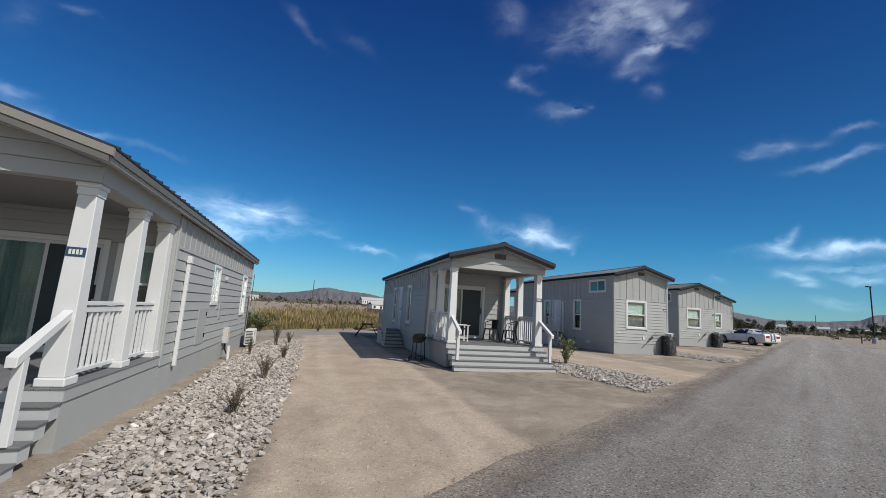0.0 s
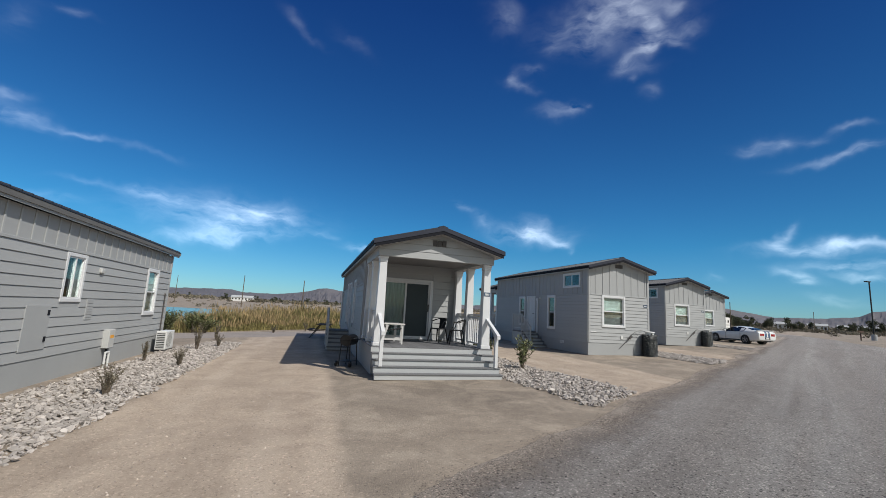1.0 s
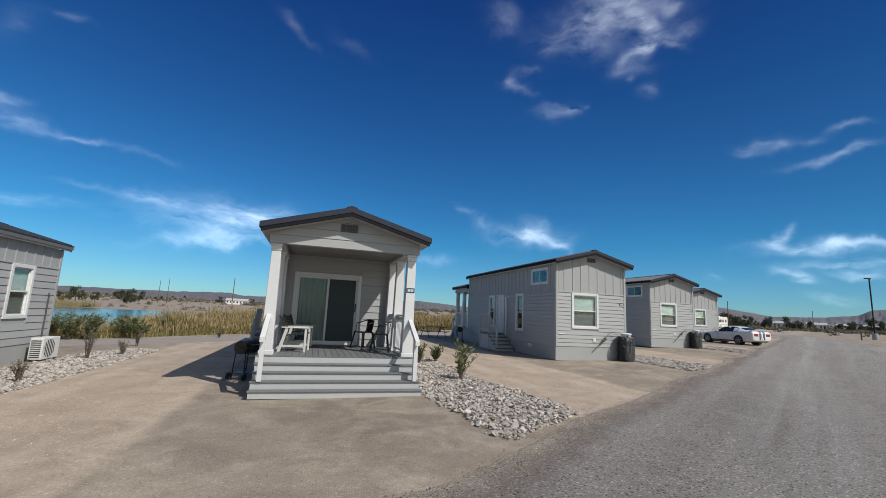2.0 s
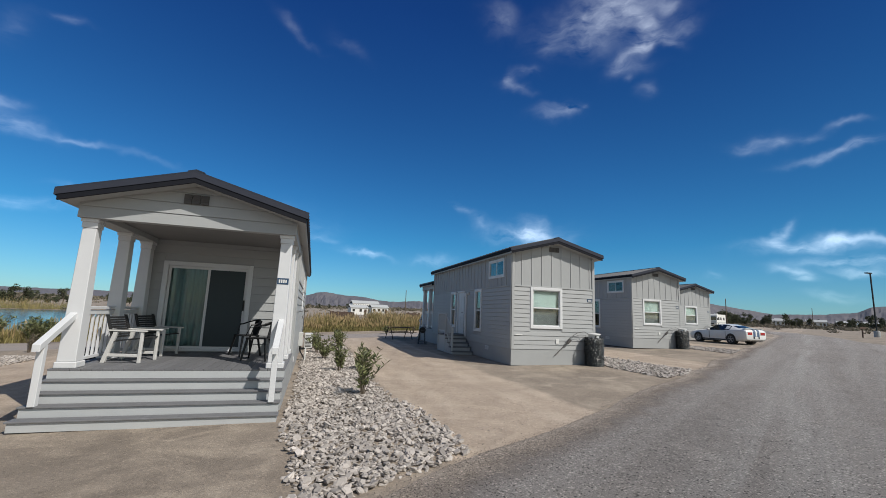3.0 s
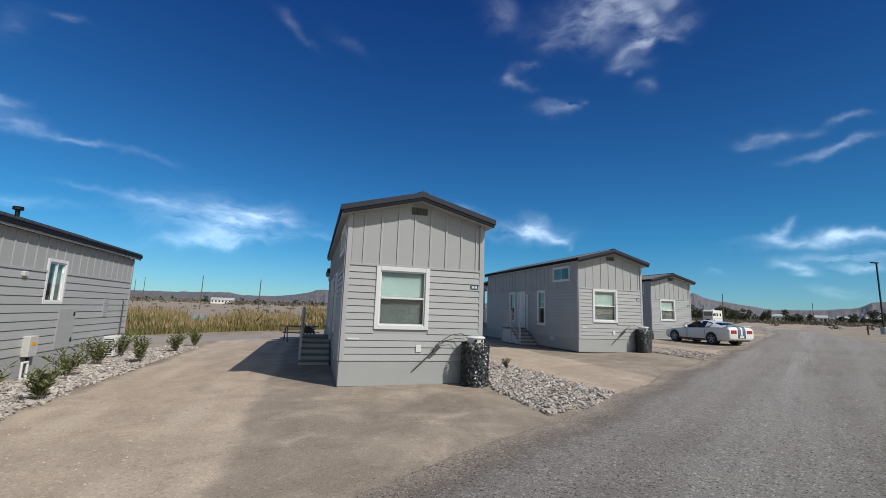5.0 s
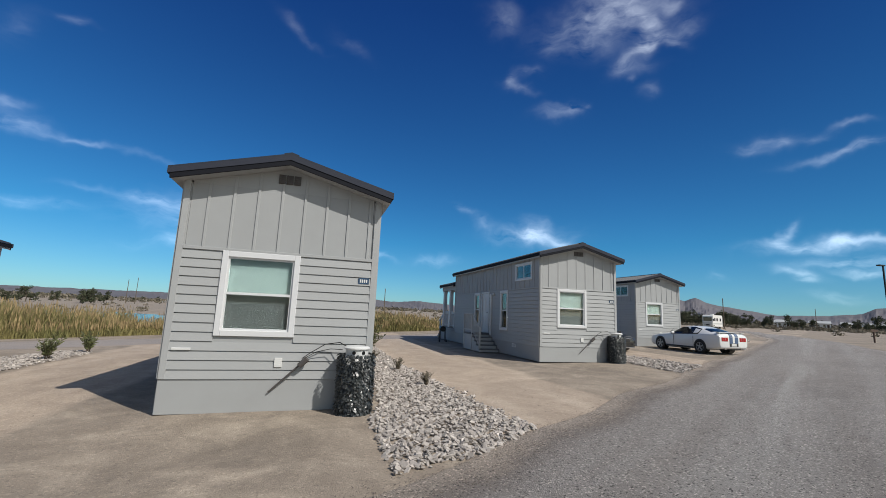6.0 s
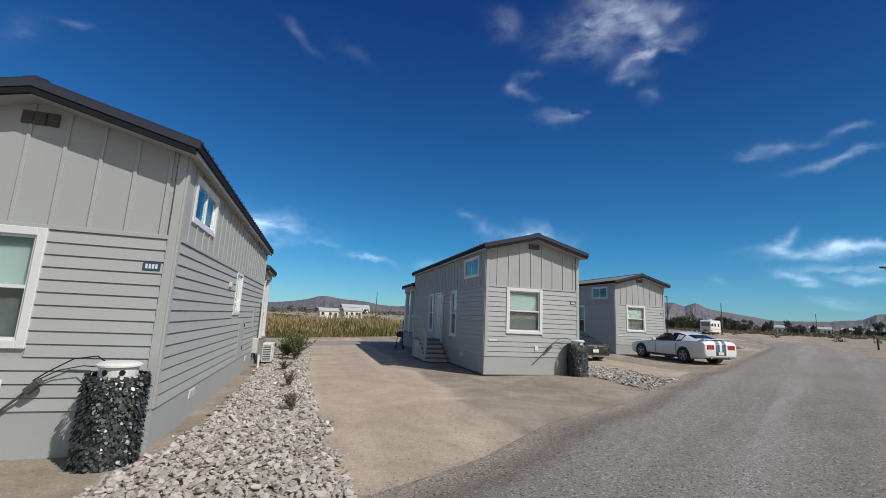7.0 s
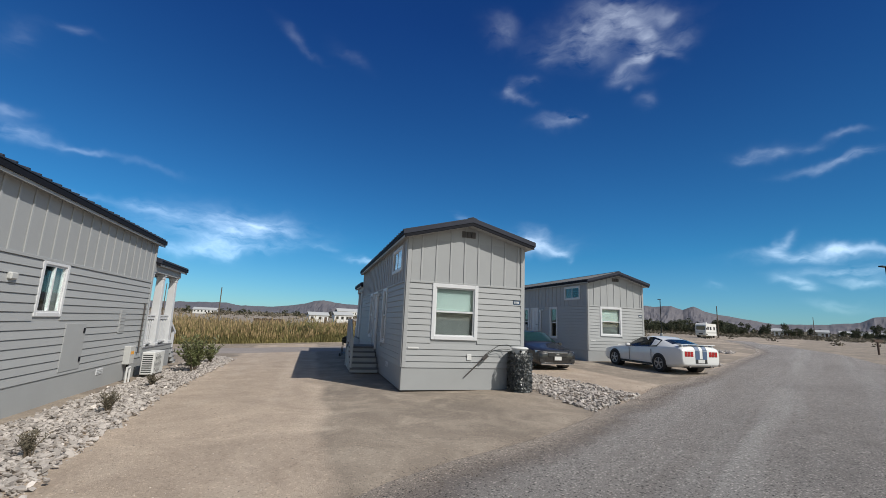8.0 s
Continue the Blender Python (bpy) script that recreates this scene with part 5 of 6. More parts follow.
def reeds(name, seed, line, depth, count, height, label):
    """A thicket of upright blades along a line of points."""
    rng = random.Random(seed)
    seg = list(zip(line, line[1:]))
    lens = [math.hypot(b[0] - a[0], b[1] - a[1]) for a, b in seg]
    verts, faces, heads, hf = [], [], [], []
    for _ in range(count):
        (a, b), = rng.choices(seg, lens)
        f = rng.random()
        d = Vector((b[0] - a[0], b[1] - a[1])).normalized()
        v = depth * rng.random() ** 1.4
        x = a[0] + (b[0] - a[0]) * f - d.y * v
        y = a[1] + (b[1] - a[1]) * f + d.x * v
        clump = 0.78 + 0.6 * noise.noise((x * 0.22, y * 0.22, seed)) + 0.45 * noise.noise((x * 0.9, y * 0.9, seed))
        hgt = height * max(0.3, clump) * rng.uniform(0.55, 1.1) * min(1.0, 0.45 + v * 0.5)
        z = min(bumpy(x, y), 5) if bumpy(x, y) > -0.42 else -0.5
        w = rng.uniform(0.008, 0.022)
        ang = rng.uniform(0, math.pi)
        lean = Vector((rng.gauss(0, 0.22), rng.gauss(0, 0.22), 0)) * hgt
        s = Vector((math.cos(ang), math.sin(ang), 0)) * w
        p = Vector((x, y, z))
        k = len(verts)
        verts += [tuple(p - s), tuple(p + s), tuple(p + s * 0.7 + lean * 0.4 + Vector((0, 0, hgt * 0.6))), tuple(p + lean + Vector((0, 0, hgt))), tuple(p - s * 0.7 + lean * 0.4 + Vector((0, 0, hgt * 0.6)))]
        faces.append((k, k + 1, k + 2, k + 3, k + 4))
        if rng.random() < 0.25 + 0.9 * max(0.0, noise.noise((x * 0.09, y * 0.09, 2.0)) + 0.1):
            q = p + lean + Vector((0, 0, hgt * 0.9))
            k = len(heads)
            heads += [tuple(q), tuple(q + s * 1.3 + Vector((0, 0, 0.13))), tuple(q + Vector((0, 0, 0.32))), tuple(q - s * 1.3 + Vector((0, 0, 0.13)))]
            hf.append((k, k + 1, k + 2, k + 3))
    me = bpy.data.meshes.new(name)
    me.from_pydata(verts, [], faces)
    r = tagged(link_mesh(name, me, REED), label, "reeds", kind="stuff")
    me = bpy.data.meshes.new("seed_heads")
    me.from_pydata(heads, [], hf)
    link_mesh("seed_heads", me, TANREED, r)
    return r


reeds("reeds", 7, [(-1.8, 30.4), (-0.6, 31.6), (4.6, 35.6), (9.0, 39.6), (14.8, 42.6), (20.0, 44.0), (26.0, 47.0), (31.0, 51.0)], 7.0, 60000, 1.4, "thicket of green and tan reeds along the pond")
reeds("reeds", 8, [(-72, 106.0), (-56, 110.0), (-40, 112.0)], 6.0, 4500, 2.2, "far fringe of reeds beyond the pond")
for k in range(17):
    shrub("shrub", -15.5 + k * 0.78, 23.4 + 0.26 * k + random.Random(k).uniform(-0.5, 0.9), 0.95 + 0.5 * random.Random(k + 50).random(), 0.8, 0.2, LEAF, "dense green bush at the pond's edge", 300 + k, 26, 40)


def scrub(name, seed, places, label):
    """Low desert bushes, many in one mesh: each a clump of small leaves."""
    rng = random.Random(seed)
    verts, faces = [], []
    for x, y, s in places(rng):
        z = ground_z(x, y)
        for _ in range(34):
            d = Vector((rng.gauss(0, 1), rng.gauss(0, 1), abs(rng.gauss(0, 0.8)))).normalized()
            r = rng.random() ** 0.4
            p = Vector((x, y, z)) + Vector((d.x * s * r, d.y * s * r, d.z * s * 0.75 * r))
            e = Vector((rng.uniform(-1, 1), rng.uniform(-1, 1), rng.uniform(-0.3, 1))).normalized() * s * 0.42
            leaf_tri(verts, faces, p, e, s * 0.16, Vector((rng.uniform(-1, 1), rng.uniform(-1, 1), 0.3)))
    me = bpy.data.meshes.new(name)
    me.from_pydata(verts, [], faces)
    return tagged(link_mesh(name, me, DRYLEAF), label, "desert scrub", kind="stuff")


def field_places(rng):
    for _ in range(520):
        a, r = radians(rng.uniform(-40, 85)), rng.uniform(105, 420) ** 1.0
        x, y = r * math.sin(a), r * math.cos(a)
        if y > 0.62 * x + 26 or y < 0.615 * x - 14 or x > 95:
            if ((x + 32) / 33) ** 2 + ((y - 72) / 40) ** 2 > 1:
                yield x, y, rng.uniform(0.35, 1.3)


def belt_places(rng):
    for _ in range(1500):
        a, r = radians(rng.uniform(-45, 85)), rng.uniform(300, 620)
        yield r * math.sin(a), r * math.cos(a), rng.uniform(1.2, 3.4)


def right_places(rng):
    for _ in range(800):
        a, r_ = radians(rng.uniform(39, 68)), rng.uniform(175, 330)
        yield 20 + r_ * math.sin(a), 12 + r_ * math.cos(a), rng.uniform(0.5, 1.5)


reeds("reeds", 9, [(-22, 22.8), (-12, 24.2), (-5, 27.0), (-1.6, 30.2)], 4.0, 9000, 0.75, "low green rushes at the pond's near shore")
scrub("scrub", 23, right_places, "belt of olive desert scrub beyond the road")
scrub("scrub", 21, field_places, "scattered grey-green desert scrub on the plain")
scrub("scrub", 22, belt_places, "far belt of dark desert scrub")


def tree_mesh(seed, height, width):
    """Trunk with limbs and a ragged crown of leaf clumps."""
    rng = random.Random(seed)
    bm = bmesh.new()
    tube(bm, (0, 0, -0.3), (0.1, 0.05, height * 0.35), height * 0.03, 7, height * 0.02)
    clumps = []
    for k in range(11):
        a = rng.uniform(0, math.tau)
        e = Vector((math.cos(a) * width * rng.uniform(0.15, 0.45), math.sin(a) * width * rng.uniform(0.15, 0.45), height * rng.uniform(0.18, 0.9)))
        tube(bm, (0.1, 0.05, height * 0.3), e, height * 0.014, 5, height * 0.005)
        clumps.append((e, width * rng.uniform(0.14, 0.24)))
    bmesh.ops.recalc_face_normals(bm, faces=bm.faces)
    trunk = bpy.data.meshes.new("trunk")
    bm.to_mesh(trunk)
    bm.free()
    trunk.materials.append(TWIG)
    verts, faces = [], []
    for c, r in clumps:
        for _ in range(90):
            d = Vector((rng.gauss(0, 1), rng.gauss(0, 1), rng.gauss(0, 0.8))).normalized() * r * rng.random() ** 0.45
            e = Vector((rng.uniform(-1, 1), rng.uniform(-1, 1), rng.uniform(-0.6, 0.8))).normalized() * r * 0.5
            leaf_tri(verts, faces, c + d, e, r * 0.16, Vector((rng.uniform(-1, 1), rng.uniform(-1, 1), 0.3)))
    crown = bpy.data.meshes.new("crown")
    crown.from_pydata(verts, [], faces)
    crown.materials.append(TREELEAF)
    return trunk, crown


TREES = [tree_mesh(60 + k, 5.0 + 0.8 * k, 5.0 + 0.5 * k) for k in range(5)]


def tree(x, y, s, k):
    t = thing("tree", Matrix.Translation((x, y, ground_z(x, y))) @ Matrix.Scale(s, 4) @ Matrix.Rotation(k * 1.7, 4, "Z"), "dusty green desert tree on the plain", "tree", "trees on the plain")
    link_mesh("trunk", TREES[k % 5][0], TWIG, t)
    link_mesh("crown", TREES[k % 5][1], TREELEAF, t)


rt = random.Random(77)
for k in range(210):
    az = rt.choice((rt.uniform(-34, 12), rt.uniform(41, 53), rt.uniform(43, 52), rt.uniform(42, 66)))
    r = rt.uniform(330, 470) if az < 30 else rt.uniform(230, 390)
    tree(r * math.sin(radians(az)) + 12, r * math.cos(radians(az)) + 6, rt.uniform(0.35, 0.75) * (0.9 if az < 30 else 1.3), k)
for k in range(16):
    az, r = rt.uniform(-31, -19), rt.uniform(190, 260)
    tree(r * math.sin(radians(az)) + 8, r * math.cos(radians(az)) + 4, rt.uniform(0.35, 0.75), k)

# a grove on the pond's far side
for k in range(9):
    az, r = -34.5 + 0.75 * k + rt.uniform(-0.3, 0.3), rt.uniform(150, 175)
    tree(r * math.sin(radians(az)) + 8, r * math.cos(radians(az)) + 6, rt.uniform(0.6, 0.95), k)


# ---- mountains ----
def ridge(name, dist, profile, seed, rough, label, depth=1300.0):
    """A bare range: azimuth and height angle pairs, roughened, with spurs falling to the plain."""
    azs = np.arange(-60, 110.1, 0.16)
    hs = np.interp(azs, [p[0] for p in profile], [p[1] for p in profile])
    verts, faces = [], []
    rows = 22
    for a, hgt in zip(azs, hs):
        for j in range(rows):
            f = j / (rows - 1)
            r = dist + depth * (f - 1.0) + 60 * noise.noise((a * 0.5, f * 3, seed))
            crest = hgt + rough * (noise.noise((a * 0.55, 0, seed)) + 0.5 * noise.noise((a * 1.6, 0, seed)) + 0.25 * noise.noise((a * 4.0, 0, seed)))
            spur = abs(noise.noise((a * 0.8 + f * 1.5, f * 1.6, seed + 9))) * 1.2 + 0.7 * abs(noise.noise((a * 1.9 - f * 2.0, f * 3, seed + 5))) + 0.3 * noise.noise((a * 4.5, f * 7, seed + 2))
            z = max(0.0, dist * math.tan(radians(max(0.0, crest)))) * (f ** 1.35) * (1 - (1 - f) * 0.55 * min(1.0, spur))
            verts.append((12 + r * math.sin(radians(a)), 6 + r * math.cos(radians(a)), 2.0 + z))
    n = len(azs)
    for i in range(n - 1):
        for j in range(rows - 1):
            faces.append((i * rows + j, (i + 1) * rows + j, (i + 1) * rows + j + 1, i * rows + j + 1))
    me = bpy.data.meshes.new(name)
    me.from_pydata(verts, [], faces)
    return tagged(link_mesh(name, me, MOUNT), label, "mountain", kind="structure")


ridge("mountains", 2900.0, [(-60, 1.0), (-30, 0.95), (-16.3, 1.1), (-12.7, 1.27), (-9.9, 1.3), (-8.4, 1.06), (-5.2, 1.12), (-3.4, 1.28), (-1.0, 1.7), (0.2, 2.08), (1.4, 2.22), (2.6, 2.14), (4.1, 1.9), (5.3, 1.9), (6.9, 1.72),
                            (9.9, 1.32), (13.7, 1.6), (20, 1.1), (32, 1.6), (38, 2.6), (42.7, 3.1), (43.7, 3.0), (45.5, 3.16), (46.7, 2.73), (47.8, 3.12), (48.9, 2.56), (50.4, 2.23), (52.1, 1.9), (53.5, 1.6),
                            (55.2, 1.35), (59.1, 1.45), (61.6, 1.7), (62.5, 2.16), (63.4, 2.32), (68, 2.6), (85, 2.0), (110, 1.2)], 3.0, 0.09, "bare brown desert mountains on the horizon")


# ---- cars ----
def paint(name, color, rough=0.3, metal=0.0, coat=0.6):
    m = bpy.data.materials.new(name)
    m.use_nodes = True
    n, l = m.node_tree.nodes, m.node_tree.links
    b = n["Principled BSDF"]
    b.inputs["Roughness"].default_value, b.inputs["Metallic"].default_value, b.inputs["Coat Weight"].default_value = rough, metal, coat
    k = n.new("ShaderNodeTexNoise")
    k.inputs["Scale"].default_value, k.inputs["Detail"].default_value = 2.5, 6
    mx = n.new("ShaderNodeMix")
    mx.data_type = "RGBA"
    l.new(k.outputs["Fac"], mx.inputs["Factor"])
    mx.inputs[6].default_value, mx.inputs[7].default_value = (*color, 1), (*[c * 0.82 + 0.01 for c in color], 1)
    l.new(mx.outputs[2], b.inputs["Base Color"])
    return m


CARWHITE = paint("dusty_white_car_paint", (0.8, 0.8, 0.78))
CARBLACK = paint("dark_grey_car_paint", (0.016, 0.0165, 0.018), 0.2)
STRIPE = paint("blue_stripe_paint", (0.07, 0.12, 0.22), 0.35)
REDLAMP = paint("red_lamp_lens", (0.4, 0.012, 0.015), 0.15)
CHROME = paint("chrome", (0.7, 0.7, 0.7), 0.15, 1.0, 0.0)
RUBBER = material("tyre_rubber", (0.018, 0.018, 0.018), (0.03, 0.028, 0.026), 0.85, scale=8, bump=0.1)
ALLOY = material("alloy_rim", (0.42, 0.42, 0.42), (0.32, 0.32, 0.32), 0.4, 0.6, scale=8, bump=0.02)
BLACKPL = material("black_plastic", (0.02, 0.02, 0.021), (0.03, 0.03, 0.03), 0.55, scale=8, bump=0.05)
TEALGLASS = paint("green_windscreen_glass", (0.03, 0.085, 0.075), 0.06, 0.0, 1.0)
CARGLASS = paint("dark_car_window", (0.012, 0.016, 0.017), 0.05, 0.0, 1.0)


def section(st):
    x, zb, zs, w, zt, wt = st
    return [Vector(p) for p in ((x, 0.0, zb), (x, w * 0.9, zb), (x, w * 0.985, zb + 0.1), (x, w, (zb + zs) * 0.52), (x, w * 0.975, zs),
                                (x, wt, zt - 0.035), (x, wt * 0.62, zt - 0.004), (x, 0.0, zt))]


def wheel(parent, x, y, r, side):
    bm = bmesh.new()
    prof = [(r * 0.66, -0.11), (r * 0.93, -0.115), (r, -0.07), (r, 0.07), (r * 0.93, 0.115), (r * 0.66, 0.11)]
    rings = []
    for k in range(28):
        a = k * math.tau / 28
        rings.append([bm.verts.new((x + rr * math.cos(a), y + yy, r + rr * math.sin(a))) for rr, yy in prof])
    for k in range(28):
        p, q = rings[k], rings[(k + 1) % 28]
        for i in range(len(prof)):
            j = (i + 1) % len(prof)
            bm.faces.new((p[i], p[j], q[j], q[i]))
    wob = part("wheel", bm, RUBBER, parent, "black tyre on a five-spoke alloy rim", smooth=True)
    bm = bmesh.new()
    for k in range(5):
        a = k * math.tau / 5 + 0.3
        c, s = math.cos(a), math.sin(a)
        p, q = Vector((c, 0, s)), Vector((-s, 0, c))
        o = Vector((x, y + side * 0.085, r))
        pts = [o + p * r * 0.1 - q * 0.028, o + p * r * 0.1 + q * 0.028, o + p * r * 0.64 + q * 0.032, o + p * r * 0.64 - q * 0.032]
        hexa(bm, [*pts, *[v + Vector((0, side * 0.025, 0)) for v in pts]])
    tube(bm, (x, y + side * 0.06, r), (x, y + side * 0.115, r), r * 0.18, 14)
    lip = [Vector((x + r * 0.655 * math.cos(k * math.tau / 24), y + side * 0.1, r + r * 0.655 * math.sin(k * math.tau / 24))) for k in range(25)]
    for a, b in zip(lip, lip[1:]):
        tube(bm, a, b, 0.014, 5)
    part("rim", bm, ALLOY, wob, "silver five-spoke rim")
    bm = bmesh.new()
    tube(bm, (x, y + side * 0.0, r), (x, y + side * 0.05, r), r * 0.65, 24)
    part("brake_drum", bm, BLACKPL, wob)


def car(m, stations, body_mat, label, axles, r, glass, extras):
    """A car built from cross-sections, its nose at x = 0; glass: (first, last) stations of windscreen, side windows and rear window."""
    c = thing("car", m, label, "car")
    secs = [section(s) for s in stations]
    bm = bmesh.new()
    rows = []
    for s in secs:
        right = [bm.verts.new(p) for p in s]
        left = [right[0]] + [bm.verts.new((p.x, -p.y, p.z)) for p in s[1:-1]] + [right[-1]]
        rows.append((right, left))
    for (ra, la), (rb, lb) in zip(rows, rows[1:]):
        for i in range(7):
            bm.faces.new((ra[i], ra[i + 1], rb[i + 1], rb[i]))
            bm.faces.new((la[i + 1], la[i], lb[i], lb[i + 1]))
    for right, left in (rows[0], rows[-1]):
        bm.faces.new(right + left[-2:0:-1])
    body = part("body", bm, body_mat, c, smooth=True)
    mod = body.modifiers.new("bevel", "BEVEL")
    mod.width, mod.segments, mod.limit_method, mod.angle_limit = 0.035, 2, "ANGLE", radians(24)

    def patch(name, i, j, a, b, sides, mat_, lift=0.012, shrink=0.06, thick=0.004):
        """A panel over the body between stations i and j and section points a and b."""
        for sgn in sides:
            p = [secs[i][a], secs[j][a], secs[j][b], secs[i][b]]
            mid = sum(p, Vector()) / 4
            p = [q.lerp(mid, shrink) for q in p]
            n = (p[1] - p[0]).cross(p[3] - p[0]).normalized()
            if n.dot(mid - Vector((mid.x, 0, 0.5))) < 0:
                n.negate()
            q = [v + n * lift for v in p]
            flip = Vector((1, sgn, 1))
            bm = bmesh.new()
            hexa(bm, [v * flip for v in [u - n * (lift + thick) for u in q]] + [v * flip for v in q])
            part(name, bm, mat_, c)

    def patch_top(name, i, j, mat_, frac=0.94, lift=0.012):
        """A sloping screen across the whole width between two stations."""
        bm = bmesh.new()
        lo, hi = [], []
        for t in (0.05, 0.95):
            ring_ = []
            for k in (5, 6, 7):
                ring_.append(secs[i][k].lerp(secs[j][k], t))
            ring_ = [Vector((p.x, p.y * frac, p.z)) for p in ring_]
            full = ring_[:-1] + [ring_[-1]] + [Vector((p.x, -p.y, p.z)) for p in ring_[-2::-1]]
            (lo if t < 0.5 else hi).extend(full)
        n = (hi[2] - lo[2]).cross(Vector((0, 1, 0))).normalized()
        if n.z < 0:
            n.negate()
        va, vb = [bm.verts.new(p + n * lift) for p in lo], [bm.verts.new(p + n * lift) for p in hi]
        for k in range(len(va) - 1):
            bm.faces.new((va[k], va[k + 1], vb[k + 1], vb[k]))
        bmesh.ops.solidify(bm, geom=bm.faces[:], thickness=0.01)
        part(name, bm, mat_, c)

    for i, j in glass["side"]:
        patch("side_window", i, j, 4, 5, (1, -1), CARGLASS, shrink=0.025)
    patch_top("windscreen", *glass["front"], TEALGLASS)
    patch_top("rear_window", *glass["rear"], CARGLASS)
    half = max(s[3] for s in stations)
    for x in axles:
        for sgn in (1, -1):
            bm = bmesh.new()
            tube(bm, (x, sgn * (half - 0.3), r + 0.02), (x, sgn * (half + 0.004), r + 0.02), r * 1.08, 28)
            part("wheel_arch", bm, BLACKPL, c)
            wheel(c, x, sgn * (half - 0.095), r, sgn)
    extras(c, secs, patch)
    for sgn in (1, -1):
        bm = bmesh.new()
        i = glass["front"][0]
        p = secs[i][4] + Vector((0.25, 0.1, 0.08))
        box(bm, p.x - 0.06, p.x + 0.06, p.y - 0.1, p.y + 0.1, p.z - 0.06, p.z + 0.06, 0.03)
        if sgn < 0:
            bmesh.ops.scale(bm, vec=(1, -1, 1), verts=bm.verts)
        part("door_mirror", bm, body_mat, c)
        for x in (stations[glass["side"][0][0]][0] + 0.25, stations[glass["side"][-1][0]][0] + 0.12):
            bm = bmesh.new()
            box(bm, x - 0.004, x + 0.004, sgn * half - 0.012, sgn * half + 0.004, 0.34, 0.86)
            part("door_gap", bm, BLACKPL, c)
        bm = bmesh.new()
        box(bm, axles[0] + r * 1.2, axles[1] - r * 1.2, sgn * half * 0.985 - 0.02, sgn * half * 0.985 + 0.012, 0.24, 0.31)
        part("sill", bm, BLACKPL, c, "black sill")
    return c


COUPE = [(0.0, 0.36, 0.58, 0.66, 0.64, 0.5), (0.08, 0.24, 0.66, 0.84, 0.75, 0.66), (0.35, 0.2, 0.74, 0.905, 0.84, 0.7), (0.9, 0.2, 0.82, 0.93, 0.92, 0.74), (1.45, 0.2, 0.87, 0.935, 0.98, 0.77),
         (1.68, 0.2, 0.89, 0.935, 1.03, 0.75), (2.3, 0.2, 0.91, 0.935, 1.33, 0.61), (2.75, 0.2, 0.92, 0.935, 1.385, 0.6), (3.12, 0.2, 0.94, 0.94, 1.37, 0.6), (3.55, 0.2, 0.97, 0.945, 1.275, 0.6),
         (4.1, 0.22, 1.0, 0.94, 1.12, 0.68), (4.55, 0.28, 0.99, 0.91, 1.08, 0.74), (4.7, 0.32, 0.95, 0.89, 1.04, 0.74), (4.77, 0.38, 0.88, 0.86, 0.93, 0.7)]


def coupe_extras(c, secs, patch):
    xe = COUPE[-1][0]
    for sgn in (1, -1):
        bm = bmesh.new()
        for k in range(3):
            a = 0.36 + k * 0.135
            box(bm, xe - 0.02, xe + 0.014, min(sgn * a, sgn * (a + 0.125)), max(sgn * a, sgn * (a + 0.125)), 0.68, 0.87, 0.01)
        part("tail_light", bm, REDLAMP, c, "red three-part tail light")
        # racing stripes, laid over roof, boot and tail
        for i in range(len(COUPE) - 1):
            a, b = COUPE[i], COUPE[i + 1]
            if i in (0, 5, 6, 7, 8, 9):
                continue
            bm = bmesh.new()
            y0, y1 = sorted((sgn * 0.07, sgn * 0.27))
            za, zb = a[4] + 0.003, b[4] + 0.003
            hexa(bm, [(a[0], y0, za - 0.02), (b[0], y0, zb - 0.02), (b[0], y1, zb - 0.02), (a[0], y1, za - 0.02), (a[0], y0, za + 0.006), (b[0], y0, zb + 0.006), (b[0], y1, zb + 0.006), (a[0], y1, za + 0.006)])
            part("stripe", bm, STRIPE, c, "blue racing stripe")
        bm = bmesh.new()
        y0, y1 = sorted((sgn * 0.07, sgn * 0.27))
        box(bm, xe - 0.01, xe + 0.008, y0, y1, 0.58, 0.9)
        part("stripe", bm, STRIPE, c, "blue racing stripe")
        bm = bmesh.new()
        box(bm, 0.06, 0.14, min(sgn * 0.5, sgn * 0.8), max(sgn * 0.5, sgn * 0.8), 0.56, 0.7, 0.02)
        part("headlight", bm, PLAINWHITE, c)
        bm = bmesh.new()
        tube(bm, (xe - 0.2, sgn * 0.5, 0.33), (xe - 0.02, sgn * 0.5, 0.33), 0.05, 12)
        part("exhaust_pipe", bm, CHROME, c)
    bm = bmesh.new()
    box(bm, 4.44, 4.68, -0.8, 0.8, 1.1, 1.125, 0.01)
    for y in (-0.7, 0.7):
        box(bm, 4.47, 4.62, y - 0.03, y + 0.03, 0.98, 1.101)
    part("spoiler", bm, CARWHITE, c, "white boot spoiler")
    p = part("bumper_recess", one_box(xe - 0.02, xe + 0.006, -0.27, 0.27, 0.43, 0.6), BLACKPL, c)
    part("licence_plate", one_box(xe + 0.006, xe + 0.012, -0.15, 0.15, 0.45, 0.58), PLAINWHITE, c, "plain pale licence plate")
    part("diffuser", one_box(xe - 0.3, xe - 0.1, -0.68, 0.68, 0.26, 0.38, bevel=0.02), BLACKPL, c)


car(pose(37.3, 30.85, 0.65, 0, 0, -92.5), COUPE, CARWHITE, "white two-door sports car with blue stripes, parked by a cabin", (0.93, 3.65), 0.34,
    {"front": (5, 6), "side": [(5, 6), (6, 8), (8, 9)], "rear": (9, 10)}, coupe_extras)

